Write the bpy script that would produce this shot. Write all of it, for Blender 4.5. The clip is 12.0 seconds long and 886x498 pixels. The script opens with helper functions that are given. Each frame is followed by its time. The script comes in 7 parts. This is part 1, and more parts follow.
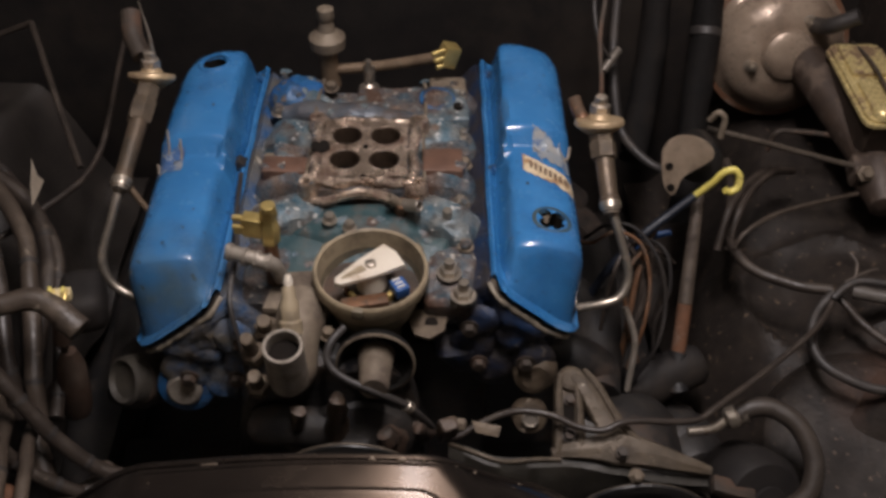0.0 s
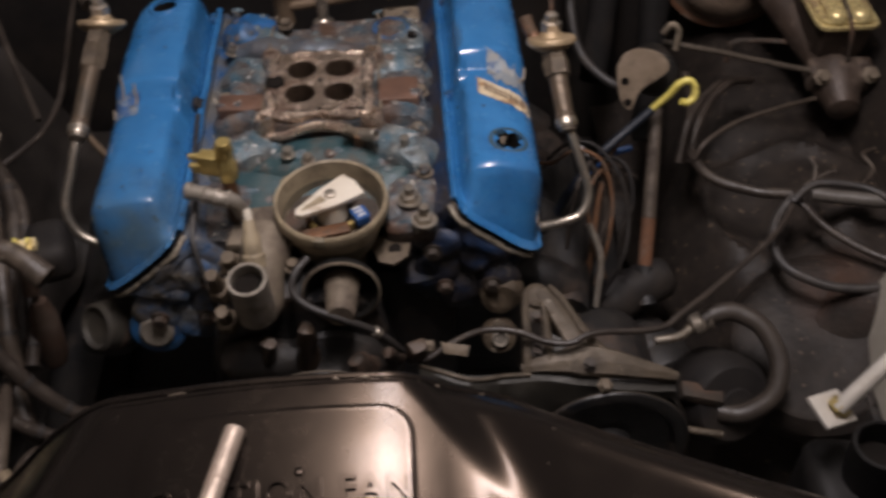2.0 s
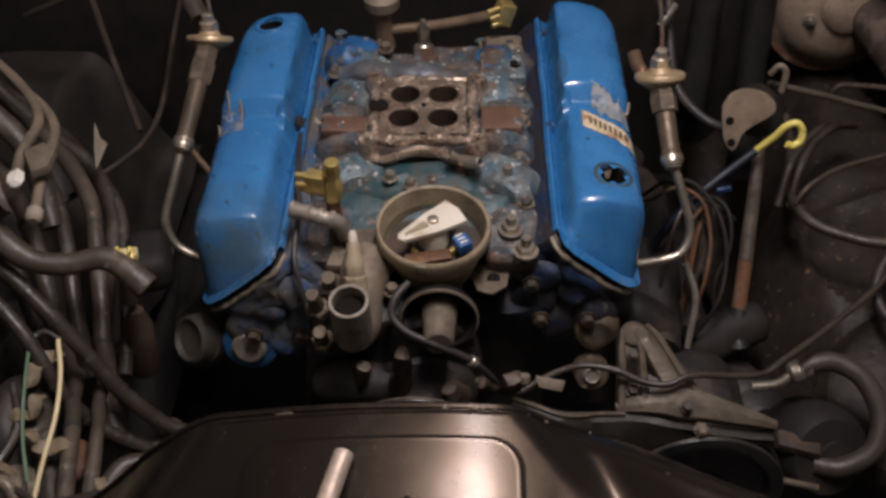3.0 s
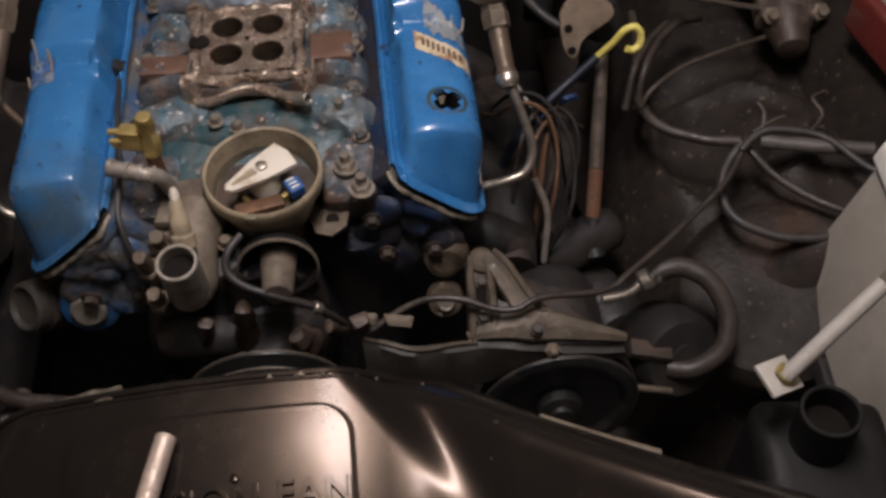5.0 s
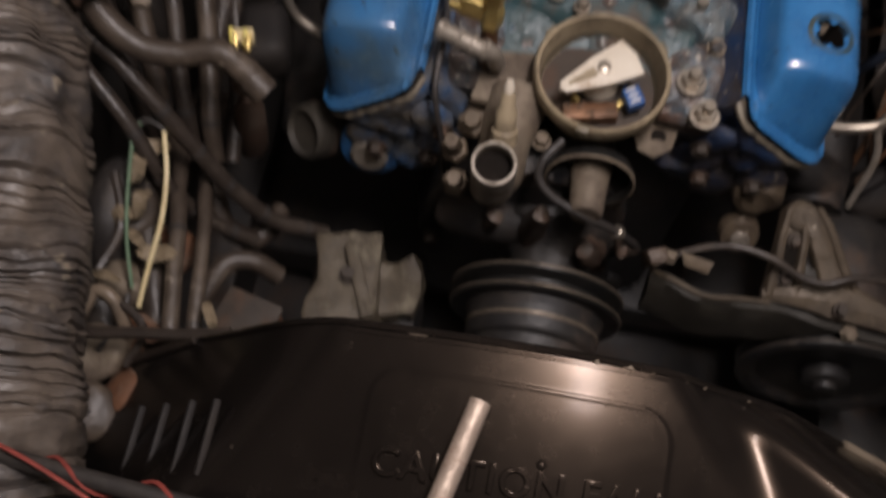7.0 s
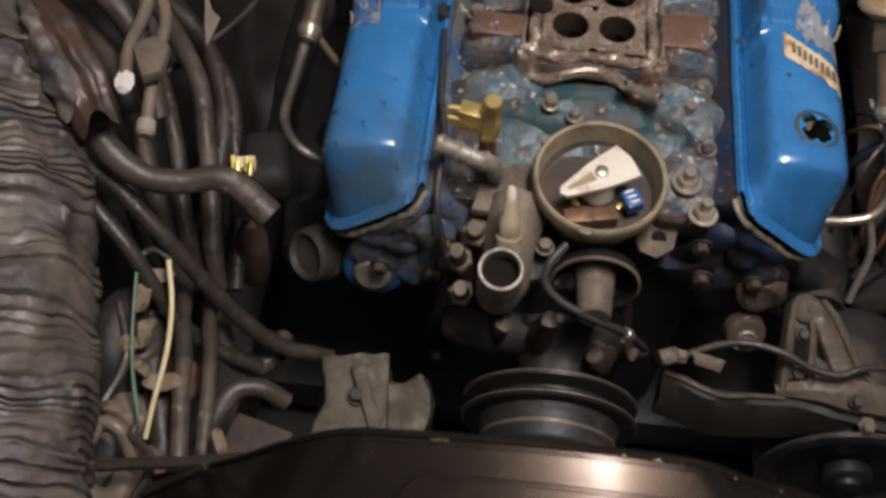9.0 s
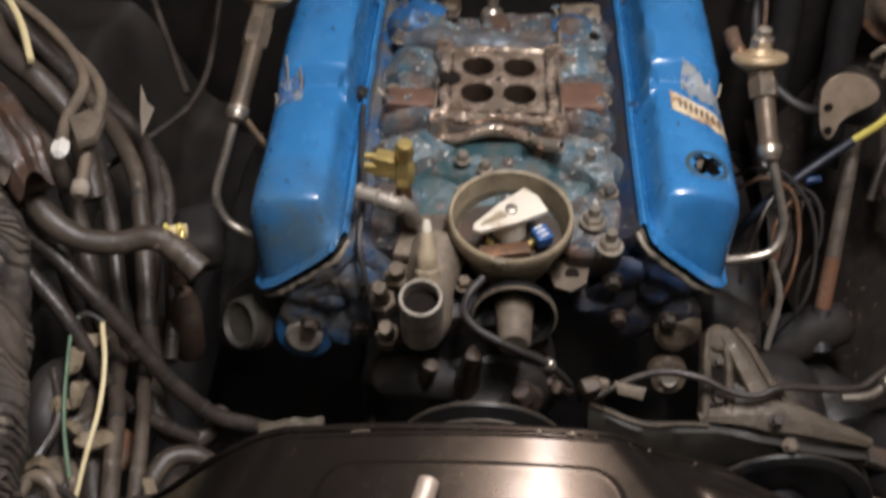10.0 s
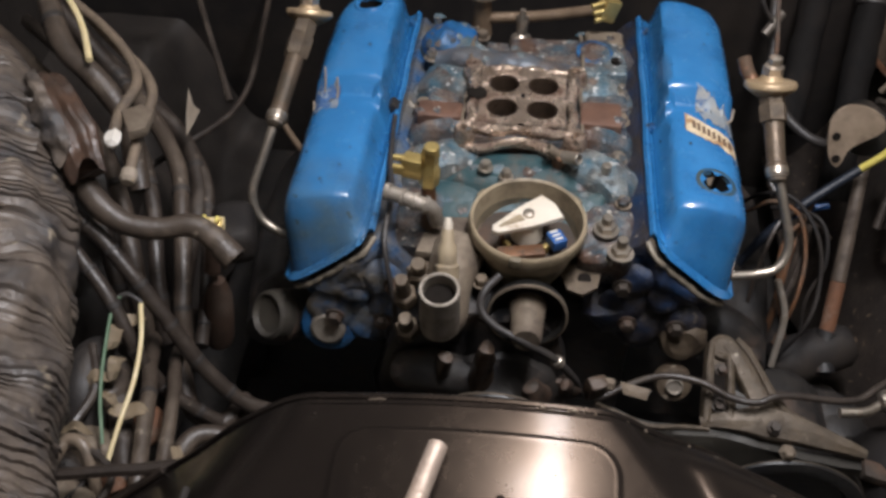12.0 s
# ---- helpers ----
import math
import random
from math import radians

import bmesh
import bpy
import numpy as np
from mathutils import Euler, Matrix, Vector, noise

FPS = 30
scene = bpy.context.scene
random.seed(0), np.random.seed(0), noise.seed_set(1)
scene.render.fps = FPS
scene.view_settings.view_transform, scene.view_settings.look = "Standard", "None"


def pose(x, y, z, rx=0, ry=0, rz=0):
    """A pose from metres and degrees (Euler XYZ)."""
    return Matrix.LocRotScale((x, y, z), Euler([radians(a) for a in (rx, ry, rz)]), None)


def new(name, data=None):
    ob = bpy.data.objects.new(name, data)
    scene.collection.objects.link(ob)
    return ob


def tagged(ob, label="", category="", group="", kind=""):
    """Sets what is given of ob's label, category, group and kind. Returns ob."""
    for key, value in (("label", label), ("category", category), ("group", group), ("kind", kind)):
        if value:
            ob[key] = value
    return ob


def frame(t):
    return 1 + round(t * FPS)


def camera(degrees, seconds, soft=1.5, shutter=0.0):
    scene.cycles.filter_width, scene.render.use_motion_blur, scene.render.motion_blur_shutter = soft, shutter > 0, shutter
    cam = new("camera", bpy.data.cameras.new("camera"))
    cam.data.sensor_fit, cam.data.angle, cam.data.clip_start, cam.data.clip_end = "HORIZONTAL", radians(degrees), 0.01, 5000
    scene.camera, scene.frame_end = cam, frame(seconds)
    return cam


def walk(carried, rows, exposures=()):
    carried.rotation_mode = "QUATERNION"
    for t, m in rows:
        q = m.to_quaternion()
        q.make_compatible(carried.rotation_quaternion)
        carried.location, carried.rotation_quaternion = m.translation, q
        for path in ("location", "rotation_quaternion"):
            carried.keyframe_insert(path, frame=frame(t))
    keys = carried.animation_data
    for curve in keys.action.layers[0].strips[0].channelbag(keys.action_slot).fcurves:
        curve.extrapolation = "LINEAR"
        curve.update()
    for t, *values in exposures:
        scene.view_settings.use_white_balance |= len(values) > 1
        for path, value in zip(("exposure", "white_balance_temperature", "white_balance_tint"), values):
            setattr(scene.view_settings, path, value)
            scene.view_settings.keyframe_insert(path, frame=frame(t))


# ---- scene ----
cam = camera(48.5, 12.0, soft=3.1, shutter=0.65)
ROWS = [
    (0.0, 0.0763, -0.7474, 1.5798, 46.88, -1.01, -0.20),
    (0.5, 0.1073, -0.7614, 1.5770, 46.70, -0.36, -1.41),
    (1.0, 0.1217, -0.7729, 1.5737, 46.66, 0.54, -4.25),
    (1.5, 0.1261, -0.7769, 1.5707, 44.07, 0.90, -5.07),
    (2.0, 0.1081, -0.7723, 1.5696, 43.78, 1.23, -3.18),
    (2.5, 0.0623, -0.7642, 1.5645, 44.23, 1.12, 0.65),
    (3.0, 0.0497, -0.7622, 1.5666, 45.38, 0.92, 0.95),
    (3.5, 0.0955, -0.7536, 1.5592, 42.63, 0.53, -3.36),
    (3.7, 0.1132, -0.7447, 1.5559, 40.19, 0.87, -4.99),
    (5.3, 0.1335, -0.6982, 1.5881, 38.32, 0.66, -6.22),
    (5.5, 0.1170, -0.6971, 1.5832, 38.91, 0.42, -5.09),
    (6.0, 0.0758, -0.6883, 1.5863, 38.19, 1.93, 2.21),
    (6.5, 0.0262, -0.6863, 1.5851, 35.27, 2.23, 4.88),
    (7.0, -0.0518, -0.4944, 1.6049, 21.90, -0.75, 10.15),
    (7.3, -0.0908, -0.3725, 1.5953, 11.98, -1.50, 8.47),
    (7.5, -0.1122, -0.3479, 1.6038, 13.66, -0.60, 7.78),
    (7.7, -0.1301, -0.3497, 1.6068, 16.00, -1.36, 7.62),
    (9.3, -0.0584, -0.5893, 1.5759, 33.23, 0.05, 6.03),
    (9.5, -0.0531, -0.6276, 1.5604, 35.09, -0.03, 4.69),
    (10.0, -0.0187, -0.6749, 1.5383, 42.33, -0.12, 2.90),
    (10.5, -0.0142, -0.6980, 1.5343, 44.63, 0.24, 3.95),
    (11.0, -0.0175, -0.7304, 1.5277, 44.12, -0.37, 4.60),
    (11.5, -0.0167, -0.7465, 1.5394, 45.25, -0.65, 4.96),
    (12.0, -0.0072, -0.7509, 1.5481, 45.05, -0.83, 5.85),
]
EXPOSURES = [(0.0, -0.18, 6110, 15), (2.5, -0.21, 6060, 16), (5.5, -0.22, 6040, 16), (6.5, -0.16, 6120, 15), (7.0, -0.31, 6190, 16), (7.5, -0.36, 6240, 16), (7.7, -0.36, 6240, 16), (9.5, 0.23, 5860, 11), (10.5, 0.35, 5780, 9), (12.0, 0.35, 5720, 9)]
walk(cam, [(t, pose(x, y, z, rx, ry, rz)) for t, x, y, z, rx, ry, rz in ROWS], EXPOSURES)

# ---- light ----
world = bpy.data.worlds.new("garage_air")
world.use_nodes = True
world.node_tree.nodes["Background"].inputs[0].default_value = (1.0, 0.86, 0.7, 1)
world.node_tree.nodes["Background"].inputs[1].default_value = 0.085
scene.world = world


def tube_lamp(name, place, watts, width, length, colour):
    """A strip lamp hung over the bay, its length along the car."""
    data = bpy.data.lights.new(name, "AREA")
    data.shape, data.size, data.size_y = "RECTANGLE", width, length
    data.energy, data.color = watts, colour
    ob = new(name, data)
    ob.location = place
    return ob


def fill_bulb(name, place, watts, radius, colour):
    data = bpy.data.lights.new(name, "POINT")
    data.energy, data.shadow_soft_size, data.color = watts, radius, colour
    ob = new(name, data)
    ob.location = place
    return ob


WARM = (1.0, 0.9, 0.83)
tube_lamp("strip_light", (0.18, -0.13, 2.0), 12.8, 0.1, 0.6, WARM)
# added fill bulb under the ceiling lifts the shade; not part of the strip
fill_bulb("strip_light_spill", (0.18, -0.15, 2.48), 27.0, 0.14, WARM)


# ---- materials ----
def mat(name, a, b, scale=40.0, rough=0.5, metal=0.0, bump=0.15, dirt=None, amount=0.45, dirt_scale=9.0, spec=0.5, coat=0.0, edge=0.06, dirt_rough=0.85, chips=None, stain=None, spread=1.0):
    """Two tones of grain, a second coat of dirt or rust in patches, fine relief."""
    m = bpy.data.materials.new(name)
    m.use_nodes = True
    nt = m.node_tree
    p = nt.nodes["Principled BSDF"]
    N, L = nt.nodes.new, nt.links.new
    tc = N("ShaderNodeTexCoord")

    def noise_tex(s, detail, roughness=0.6):
        n = N("ShaderNodeTexNoise")
        n.inputs["Scale"].default_value, n.inputs["Detail"].default_value, n.inputs["Roughness"].default_value = s, detail, roughness
        L(tc.outputs["Object"], n.inputs["Vector"])
        return n.outputs["Fac"]

    def ramp(fac, lo, hi):
        r = N("ShaderNodeMapRange")
        r.inputs["From Min"].default_value, r.inputs["From Max"].default_value = lo, hi
        L(fac, r.inputs["Value"])
        return r.outputs["Result"]

    def mix(fac, x, y):
        n = N("ShaderNodeMix")
        n.data_type = "RGBA"
        L(fac, n.inputs["Factor"])
        for sock, v in ((n.inputs[6], x), (n.inputs[7], y)):
            if isinstance(v, tuple):
                sock.default_value = (*v, 1)
            else:
                L(v, sock)
        return n.outputs[2]

    grain = noise_tex(scale, 5)
    col = mix(ramp(grain, 0.3, 0.7), a, b)
    fine = noise_tex(scale * 6, 4)
    rough_out = ramp(fine, 0.2, 0.8)
    rough_out.node.inputs["To Min"].default_value, rough_out.node.inputs["To Max"].default_value = max(0.03, rough - 0.08 * spread), min(1, rough + 0.1 * spread)
    height = fine
    if dirt:
        d = noise_tex(dirt_scale, 8, 0.72)
        lo = 0.62 - 0.3 * amount
        k = ramp(d, lo, lo + edge)
        col = mix(k, col, dirt)
        n = N("ShaderNodeMix")
        L(k, n.inputs[0])
        L(rough_out, n.inputs[2])
        n.inputs[3].default_value = dirt_rough
        rough_out = n.outputs[0]
        if metal:
            mm = N("ShaderNodeMath")
            mm.operation = "MULTIPLY_ADD"
            L(k, mm.inputs[0])
            mm.inputs[1].default_value, mm.inputs[2].default_value = -metal * 0.85, metal
            L(mm.outputs[0], p.inputs["Metallic"])
        ad = N("ShaderNodeMath")
        ad.operation = "ADD"
        L(fine, ad.inputs[0])
        L(k, ad.inputs[1])
        height = ad.outputs[0]
    elif metal:
        p.inputs["Metallic"].default_value = metal
    if chips:
        c = noise_tex(chips[1], 3, 0.5)
        col = mix(ramp(c, chips[2], chips[2] + 0.06), col, chips[0])
    if stain:
        (centre, radius, tone) = stain
        far = N("ShaderNodeVectorMath")
        far.operation = "DISTANCE"
        L(tc.outputs["Object"], far.inputs[0])
        far.inputs[1].default_value = centre
        near = ramp(far.outputs["Value"], radius, radius * 0.35)
        cloud = ramp(noise_tex(18, 4, 0.55), 0.3, 0.75)
        both = N("ShaderNodeMath")
        both.operation = "MULTIPLY"
        L(near, both.inputs[0])
        L(cloud, both.inputs[1])
        col = mix(both.outputs[0], col, tone)
    L(col, p.inputs["Base Color"])
    L(rough_out, p.inputs["Roughness"])
    p.inputs["Specular IOR Level"].default_value = spec
    p.inputs["Coat Weight"].default_value = coat
    bp = N("ShaderNodeBump")
    bp.inputs["Strength"].default_value, bp.inputs["Distance"].default_value = bump, 0.002
    L(height, bp.inputs["Height"])
    L(bp.outputs["Normal"], p.inputs["Normal"])
    return m


blue = mat("blue_paint", (0.023, 0.13, 0.325), (0.046, 0.19, 0.425), 11, 0.22, 0, 0.08, (0.014, 0.066, 0.19), 0.42, 15, coat=0.35, edge=0.4, dirt_rough=0.42, chips=((0.012, 0.02, 0.035), 85, 0.67))
blue_stained = mat("stained_blue_paint", (0.023, 0.13, 0.325), (0.046, 0.19, 0.425), 11, 0.22, 0, 0.08, (0.014, 0.066, 0.19), 0.42, 15, coat=0.35, edge=0.4, dirt_rough=0.42, chips=((0.012, 0.02, 0.035), 85, 0.67), stain=((-0.022, -0.19, 0.03), 0.085, (0.085, 0.12, 0.115)))
blue_dirty = mat("oily_blue_paint", (0.012, 0.09, 0.27), (0.03, 0.1, 0.2), 34, 0.34, 0, 0.5, (0.035, 0.03, 0.025), 0.5, 22, edge=0.14, dirt_rough=0.5)
# pale chips are light specks of the casting and also painted glints
manifold_mat = mat("stained_manifold", (0.024, 0.072, 0.105), (0.17, 0.12, 0.088), 42, 0.27, 0.1, 0.75, (0.085, 0.05, 0.034), 0.48, 24, edge=0.12, dirt_rough=0.3, chips=((0.46, 0.42, 0.36), 110, 0.63))
manifold_pale = mat("chalky_manifold", (0.034, 0.095, 0.135), (0.2, 0.19, 0.165), 46, 0.28, 0.1, 0.75, (0.075, 0.055, 0.042), 0.44, 24, edge=0.12, dirt_rough=0.3, chips=((0.5, 0.49, 0.46), 110, 0.62))
teal = mat("oily_teal_casting", (0.018, 0.05, 0.06), (0.045, 0.078, 0.08), 34, 0.32, 0, 0.5, (0.09, 0.06, 0.04), 0.4, 18, edge=0.15)
pad_mat = mat("scraped_iron", (0.64, 0.53, 0.43), (0.24, 0.165, 0.115), 34, 0.22, 0.85, 0.8, (0.085, 0.046, 0.028), 0.5, 30, edge=0.16, dirt_rough=0.45)
# dark brown wall colour stands in for the shade down the bores
bore_mat = mat("bore_wall_shade", (0.13, 0.09, 0.062), (0.07, 0.048, 0.033), 30, 0.3, 0.5, 0.15, (0.03, 0.02, 0.014), 0.4, 30, edge=0.2, dirt_rough=0.4)
iron = mat("dark_iron", (0.035, 0.028, 0.022), (0.06, 0.045, 0.033), 26, 0.6, 0.2, 0.4, (0.09, 0.05, 0.03), 0.4, 15, edge=0.15)
black_iron = mat("oily_black_iron", (0.012, 0.012, 0.013), (0.03, 0.026, 0.022), 26, 0.5, 0.1, 0.35, (0.06, 0.04, 0.028), 0.3, 12, edge=0.15)
grimy_cast = mat("grimy_olive_casting", (0.15, 0.115, 0.075), (0.085, 0.062, 0.042), 45, 0.5, 0.25, 0.5, (0.04, 0.028, 0.018), 0.5, 30, edge=0.25, dirt_rough=0.5, chips=((0.3, 0.25, 0.19), 60, 0.68))
mount_brown = mat("greasy_brown_casting", (0.085, 0.058, 0.038), (0.045, 0.03, 0.02), 40, 0.42, 0.2, 0.4, (0.02, 0.014, 0.01), 0.45, 26, edge=0.25, dirt_rough=0.4)
rust = mat("rusty_steel", (0.17, 0.075, 0.035), (0.09, 0.045, 0.025), 40, 0.75, 0.1, 0.4, (0.2, 0.14, 0.1), 0.4, 22, edge=0.15)
cast = mat("dusty_cast_aluminium", (0.22, 0.18, 0.13), (0.15, 0.115, 0.08), 40, 0.6, 0.25, 0.35, (0.075, 0.055, 0.04), 0.5, 16, edge=0.2)
alu = mat("worn_aluminium", (0.36, 0.32, 0.27), (0.25, 0.22, 0.18), 50, 0.45, 0.5, 0.25, (0.12, 0.09, 0.06), 0.45, 24, edge=0.2)
steel = mat("scuffed_steel", (0.5, 0.45, 0.38), (0.35, 0.3, 0.24), 60, 0.32, 0.85, 0.15, (0.15, 0.1, 0.065), 0.35, 30, edge=0.2)
tan_pipe = mat("tan_plated_pipe", (0.27, 0.2, 0.135), (0.18, 0.125, 0.08), 40, 0.4, 0.5, 0.15, (0.11, 0.075, 0.045), 0.45, 26, edge=0.2)
tan_plastic = mat("tan_moulding", (0.37, 0.3, 0.195), (0.27, 0.215, 0.14), 30, 0.4, 0, 0.15, (0.1, 0.076, 0.048), 0.4, 22, edge=0.25)
cream = mat("cream_plastic", (0.66, 0.6, 0.5), (0.55, 0.48, 0.38), 30, 0.4, 0, 0.08, (0.3, 0.2, 0.12), 0.25, 30, edge=0.2)
brass = mat("yellow_brass", (0.62, 0.5, 0.2), (0.5, 0.36, 0.12), 60, 0.35, 0.75, 0.2, (0.2, 0.12, 0.04), 0.3, 40, edge=0.2)
copper = mat("brown_copper", (0.2, 0.1, 0.05), (0.11, 0.058, 0.032), 50, 0.45, 0.5, 0.25, (0.08, 0.05, 0.03), 0.4, 30)
yellow = mat("yellow_paint", (0.72, 0.62, 0.16), (0.6, 0.5, 0.1), 60, 0.4, 0, 0.1, (0.25, 0.17, 0.06), 0.2, 40)
rubber = mat("dusty_rubber", (0.023, 0.018, 0.0152), (0.051, 0.039, 0.03), 30, 0.38, 0, 0.4, (0.085, 0.068, 0.052), 0.3, 16, edge=0.2, dirt_rough=0.7, chips=((0.17, 0.14, 0.105), 46, 0.68))
hose_mat = mat("brown_dusty_hose", (0.04, 0.03, 0.023), (0.08, 0.061, 0.045), 28, 0.42, 0, 0.4, (0.125, 0.096, 0.068), 0.3, 15, edge=0.2, dirt_rough=0.65, chips=((0.2, 0.165, 0.125), 44, 0.68))
black_rubber = mat("black_rubber", (0.02, 0.018, 0.017), (0.04, 0.034, 0.03), 35, 0.5, 0, 0.2, (0.07, 0.055, 0.042), 0.3, 14, edge=0.25)
duct_mat = mat("weathered_duct_cloth", (0.16, 0.128, 0.1), (0.05, 0.042, 0.037), 22, 0.4, 0, 0.6, (0.034, 0.037, 0.044), 0.46, 16, edge=0.22, dirt_rough=0.36, chips=((0.24, 0.2, 0.15), 34, 0.64))
duct_brown = mat("brown_duct_boot", (0.085, 0.048, 0.03), (0.038, 0.025, 0.019), 35, 0.36, 0, 0.3, (0.06, 0.042, 0.03), 0.4, 18, edge=0.2)
shroud_mat = mat("black_shroud_plastic", (0.0055, 0.0048, 0.0046), (0.0085, 0.0072, 0.0066), 9, 0.235, 0, 0.008, (0.014, 0.0115, 0.01), 0.42, 11, edge=0.3, dirt_rough=0.34, spec=0.3, spread=0.4, chips=((0.05, 0.04, 0.032), 120, 0.72))
shroud_p = shroud_mat.node_tree.nodes["Principled BSDF"]
# warm tints colour the highlight streak itself; the plastic stays black
shroud_p.inputs["Specular Tint"].default_value = (1.0, 0.74, 0.54, 1)
shroud_p.inputs["Coat Weight"].default_value, shroud_p.inputs["Coat Roughness"].default_value = 0.16, 0.13
shroud_p.inputs["Coat Tint"].default_value = (1.0, 0.86, 0.72, 1)
panel_mat = mat("dusty_black_panel", (0.019, 0.016, 0.014), (0.030, 0.025, 0.021), 18, 0.55, 0, 0.15, (0.05, 0.037, 0.027), 0.38, 6, edge=0.3)
fender_mat = mat("dusty_brown_panel", (0.017, 0.014, 0.0125), (0.038, 0.03, 0.024), 30, 0.5, 0, 0.5, (0.02, 0.0165, 0.014), 0.45, 6, edge=0.3, chips=((0.1, 0.072, 0.05), 95, 0.65), spec=0.2, stain=((0.62, -0.1, 0.65), 0.065, (0.09, 0.05, 0.034)))
firewall_mat = mat("black_firewall", (0.0135, 0.012, 0.012), (0.024, 0.021, 0.0185), 20, 0.6, 0, 0.2, (0.046, 0.035, 0.026), 0.42, 4.5, edge=0.35, spec=0.2)
booster_mat = mat("scuffed_grey_booster", (0.38, 0.295, 0.22), (0.21, 0.155, 0.11), 14, 0.28, 0.35, 0.25, (0.075, 0.042, 0.025), 0.5, 10, edge=0.25, dirt_rough=0.5)
gold = mat("gold_passivated_cap", (0.66, 0.54, 0.26), (0.5, 0.39, 0.16), 40, 0.26, 0.4, 0.1, (0.17, 0.11, 0.06), 0.4, 20)
mc_mat = mat("brown_cast_cylinder", (0.062, 0.042, 0.03), (0.04, 0.028, 0.021), 40, 0.5, 0.2, 0.4, (0.1, 0.072, 0.052), 0.3, 24)
battery_mat = mat("grey_battery_case", (0.36, 0.33, 0.28), (0.3, 0.27, 0.22), 20, 0.5, 0, 0.08, (0.17, 0.13, 0.1), 0.35, 8, edge=0.35)
white_mat = mat("white_plastic", (0.75, 0.72, 0.66), (0.68, 0.64, 0.57), 30, 0.45, 0, 0.05, (0.45, 0.38, 0.3), 0.25, 12, edge=0.3)
red_mat = mat("red_plastic", (0.15, 0.026, 0.019), (0.1, 0.018, 0.014), 30, 0.4, 0, 0.08, (0.1, 0.03, 0.02), 0.3, 14)
red_wire = mat("red_insulation", (0.3, 0.06, 0.045), (0.2, 0.04, 0.03), 60, 0.5, 0, 0.05)
green_wire = mat("green_insulation", (0.13, 0.2, 0.12), (0.07, 0.13, 0.07), 60, 0.45, 0, 0.05)
white_wire = mat("cream_insulation", (0.7, 0.6, 0.36), (0.6, 0.48, 0.24), 60, 0.45, 0, 0.05)
blue_plastic = mat("blue_plastic", (0.03, 0.11, 0.32), (0.02, 0.07, 0.22), 60, 0.4, 0, 0.08)
navy = mat("navy_sheath", (0.005, 0.008, 0.015), (0.009, 0.013, 0.022), 50, 0.5, 0, 0.1)
label_mat = mat("aged_paper_label", (0.6, 0.5, 0.34), (0.48, 0.37, 0.22), 60, 0.55, 0, 0.1, (0.3, 0.18, 0.09), 0.35, 30)
torn_mat = mat("torn_silver_label", (0.2, 0.25, 0.3), (0.32, 0.3, 0.26), 60, 0.5, 0.2, 0.3, (0.04, 0.1, 0.24), 0.4, 40)
ink = mat("brown_ink", (0.09, 0.05, 0.03), (0.13, 0.075, 0.045), 60, 0.6)
# near-black colour stands in for the shade inside holes and recesses
hole_shade = mat("painted_hole_shade", (0.006, 0.005, 0.004), (0.012, 0.009, 0.007), 40, 0.9, 0, 0.1, spec=0.15)
paper_mat = mat("torn_paper", (0.32, 0.27, 0.21), (0.22, 0.18, 0.135), 40, 0.7)
concrete = mat("garage_concrete", (0.4, 0.38, 0.35), (0.46, 0.44, 0.41), 9, 0.75, 0, 0.2, (0.08, 0.07, 0.06), 0.35, 2.5, edge=0.3)
# unseen faces, kept pale so they bounce fill into the bay
wall_mat = mat("garage_wall_paint", (0.83, 0.81, 0.76), (0.86, 0.84, 0.79), 6, 0.8, 0, 0.1)


# ---- geometry kit ----
ROOT = {}


def thing(name, label, category, at=(0, 0, 0), group="", kind=""):
    ob = new(name)
    ob.empty_display_size = 0.02
    ob.location = at
    ROOT[ob] = Vector(at)
    return tagged(ob, label, category, group, kind)


def finish(name, bm, material, at, angle=38):
    bmesh.ops.recalc_face_normals(bm, faces=bm.faces[:])
    bmesh.ops.translate(bm, verts=bm.verts[:], vec=-Vector(at))
    me = bpy.data.meshes.new(name)
    bm.to_mesh(me)
    bm.free()
    for poly in me.polygons:
        poly.use_smooth = True
    me.set_sharp_from_angle(angle=radians(angle))
    me.materials.append(material)
    return new(name, me)


def part(name, bm, material, parent, label=""):
    """Links bm, in world metres, as one mesh under a thing or a part."""
    at = ROOT[parent]
    ob = finish(name, bm, material, at)
    ob.parent = parent
    ROOT[ob] = at
    return tagged(ob, label)


def solo(name, bm, material, label, category, at=(0, 0, 0), group="", kind=""):
    ob = finish(name, bm, material, at)
    ob.location = at
    ROOT[ob] = Vector(at)
    return tagged(ob, label, category, group, kind)


def B():
    return bmesh.new()


def basis(axis, hint=(0, 0, 1)):
    w = Vector(axis).normalized()
    h = Vector(hint)
    if abs(w.dot(h.normalized())) > 0.98:
        h = Vector((0, 1, 0))
    u = h.cross(w).normalized()
    return u, w.cross(u), w


def loft(bm, rings, caps=True, closed=True):
    vs = [[bm.verts.new(p) for p in r] for r in rings]
    n = len(vs[0])
    for a, b in zip(vs, vs[1:]):
        for i in range(n if closed else n - 1):
            j = (i + 1) % n
            bm.faces.new((a[i], a[j], b[j], b[i]))
    if caps and closed:
        bm.faces.new(vs[0][::-1])
        bm.faces.new(vs[-1])
    return bm


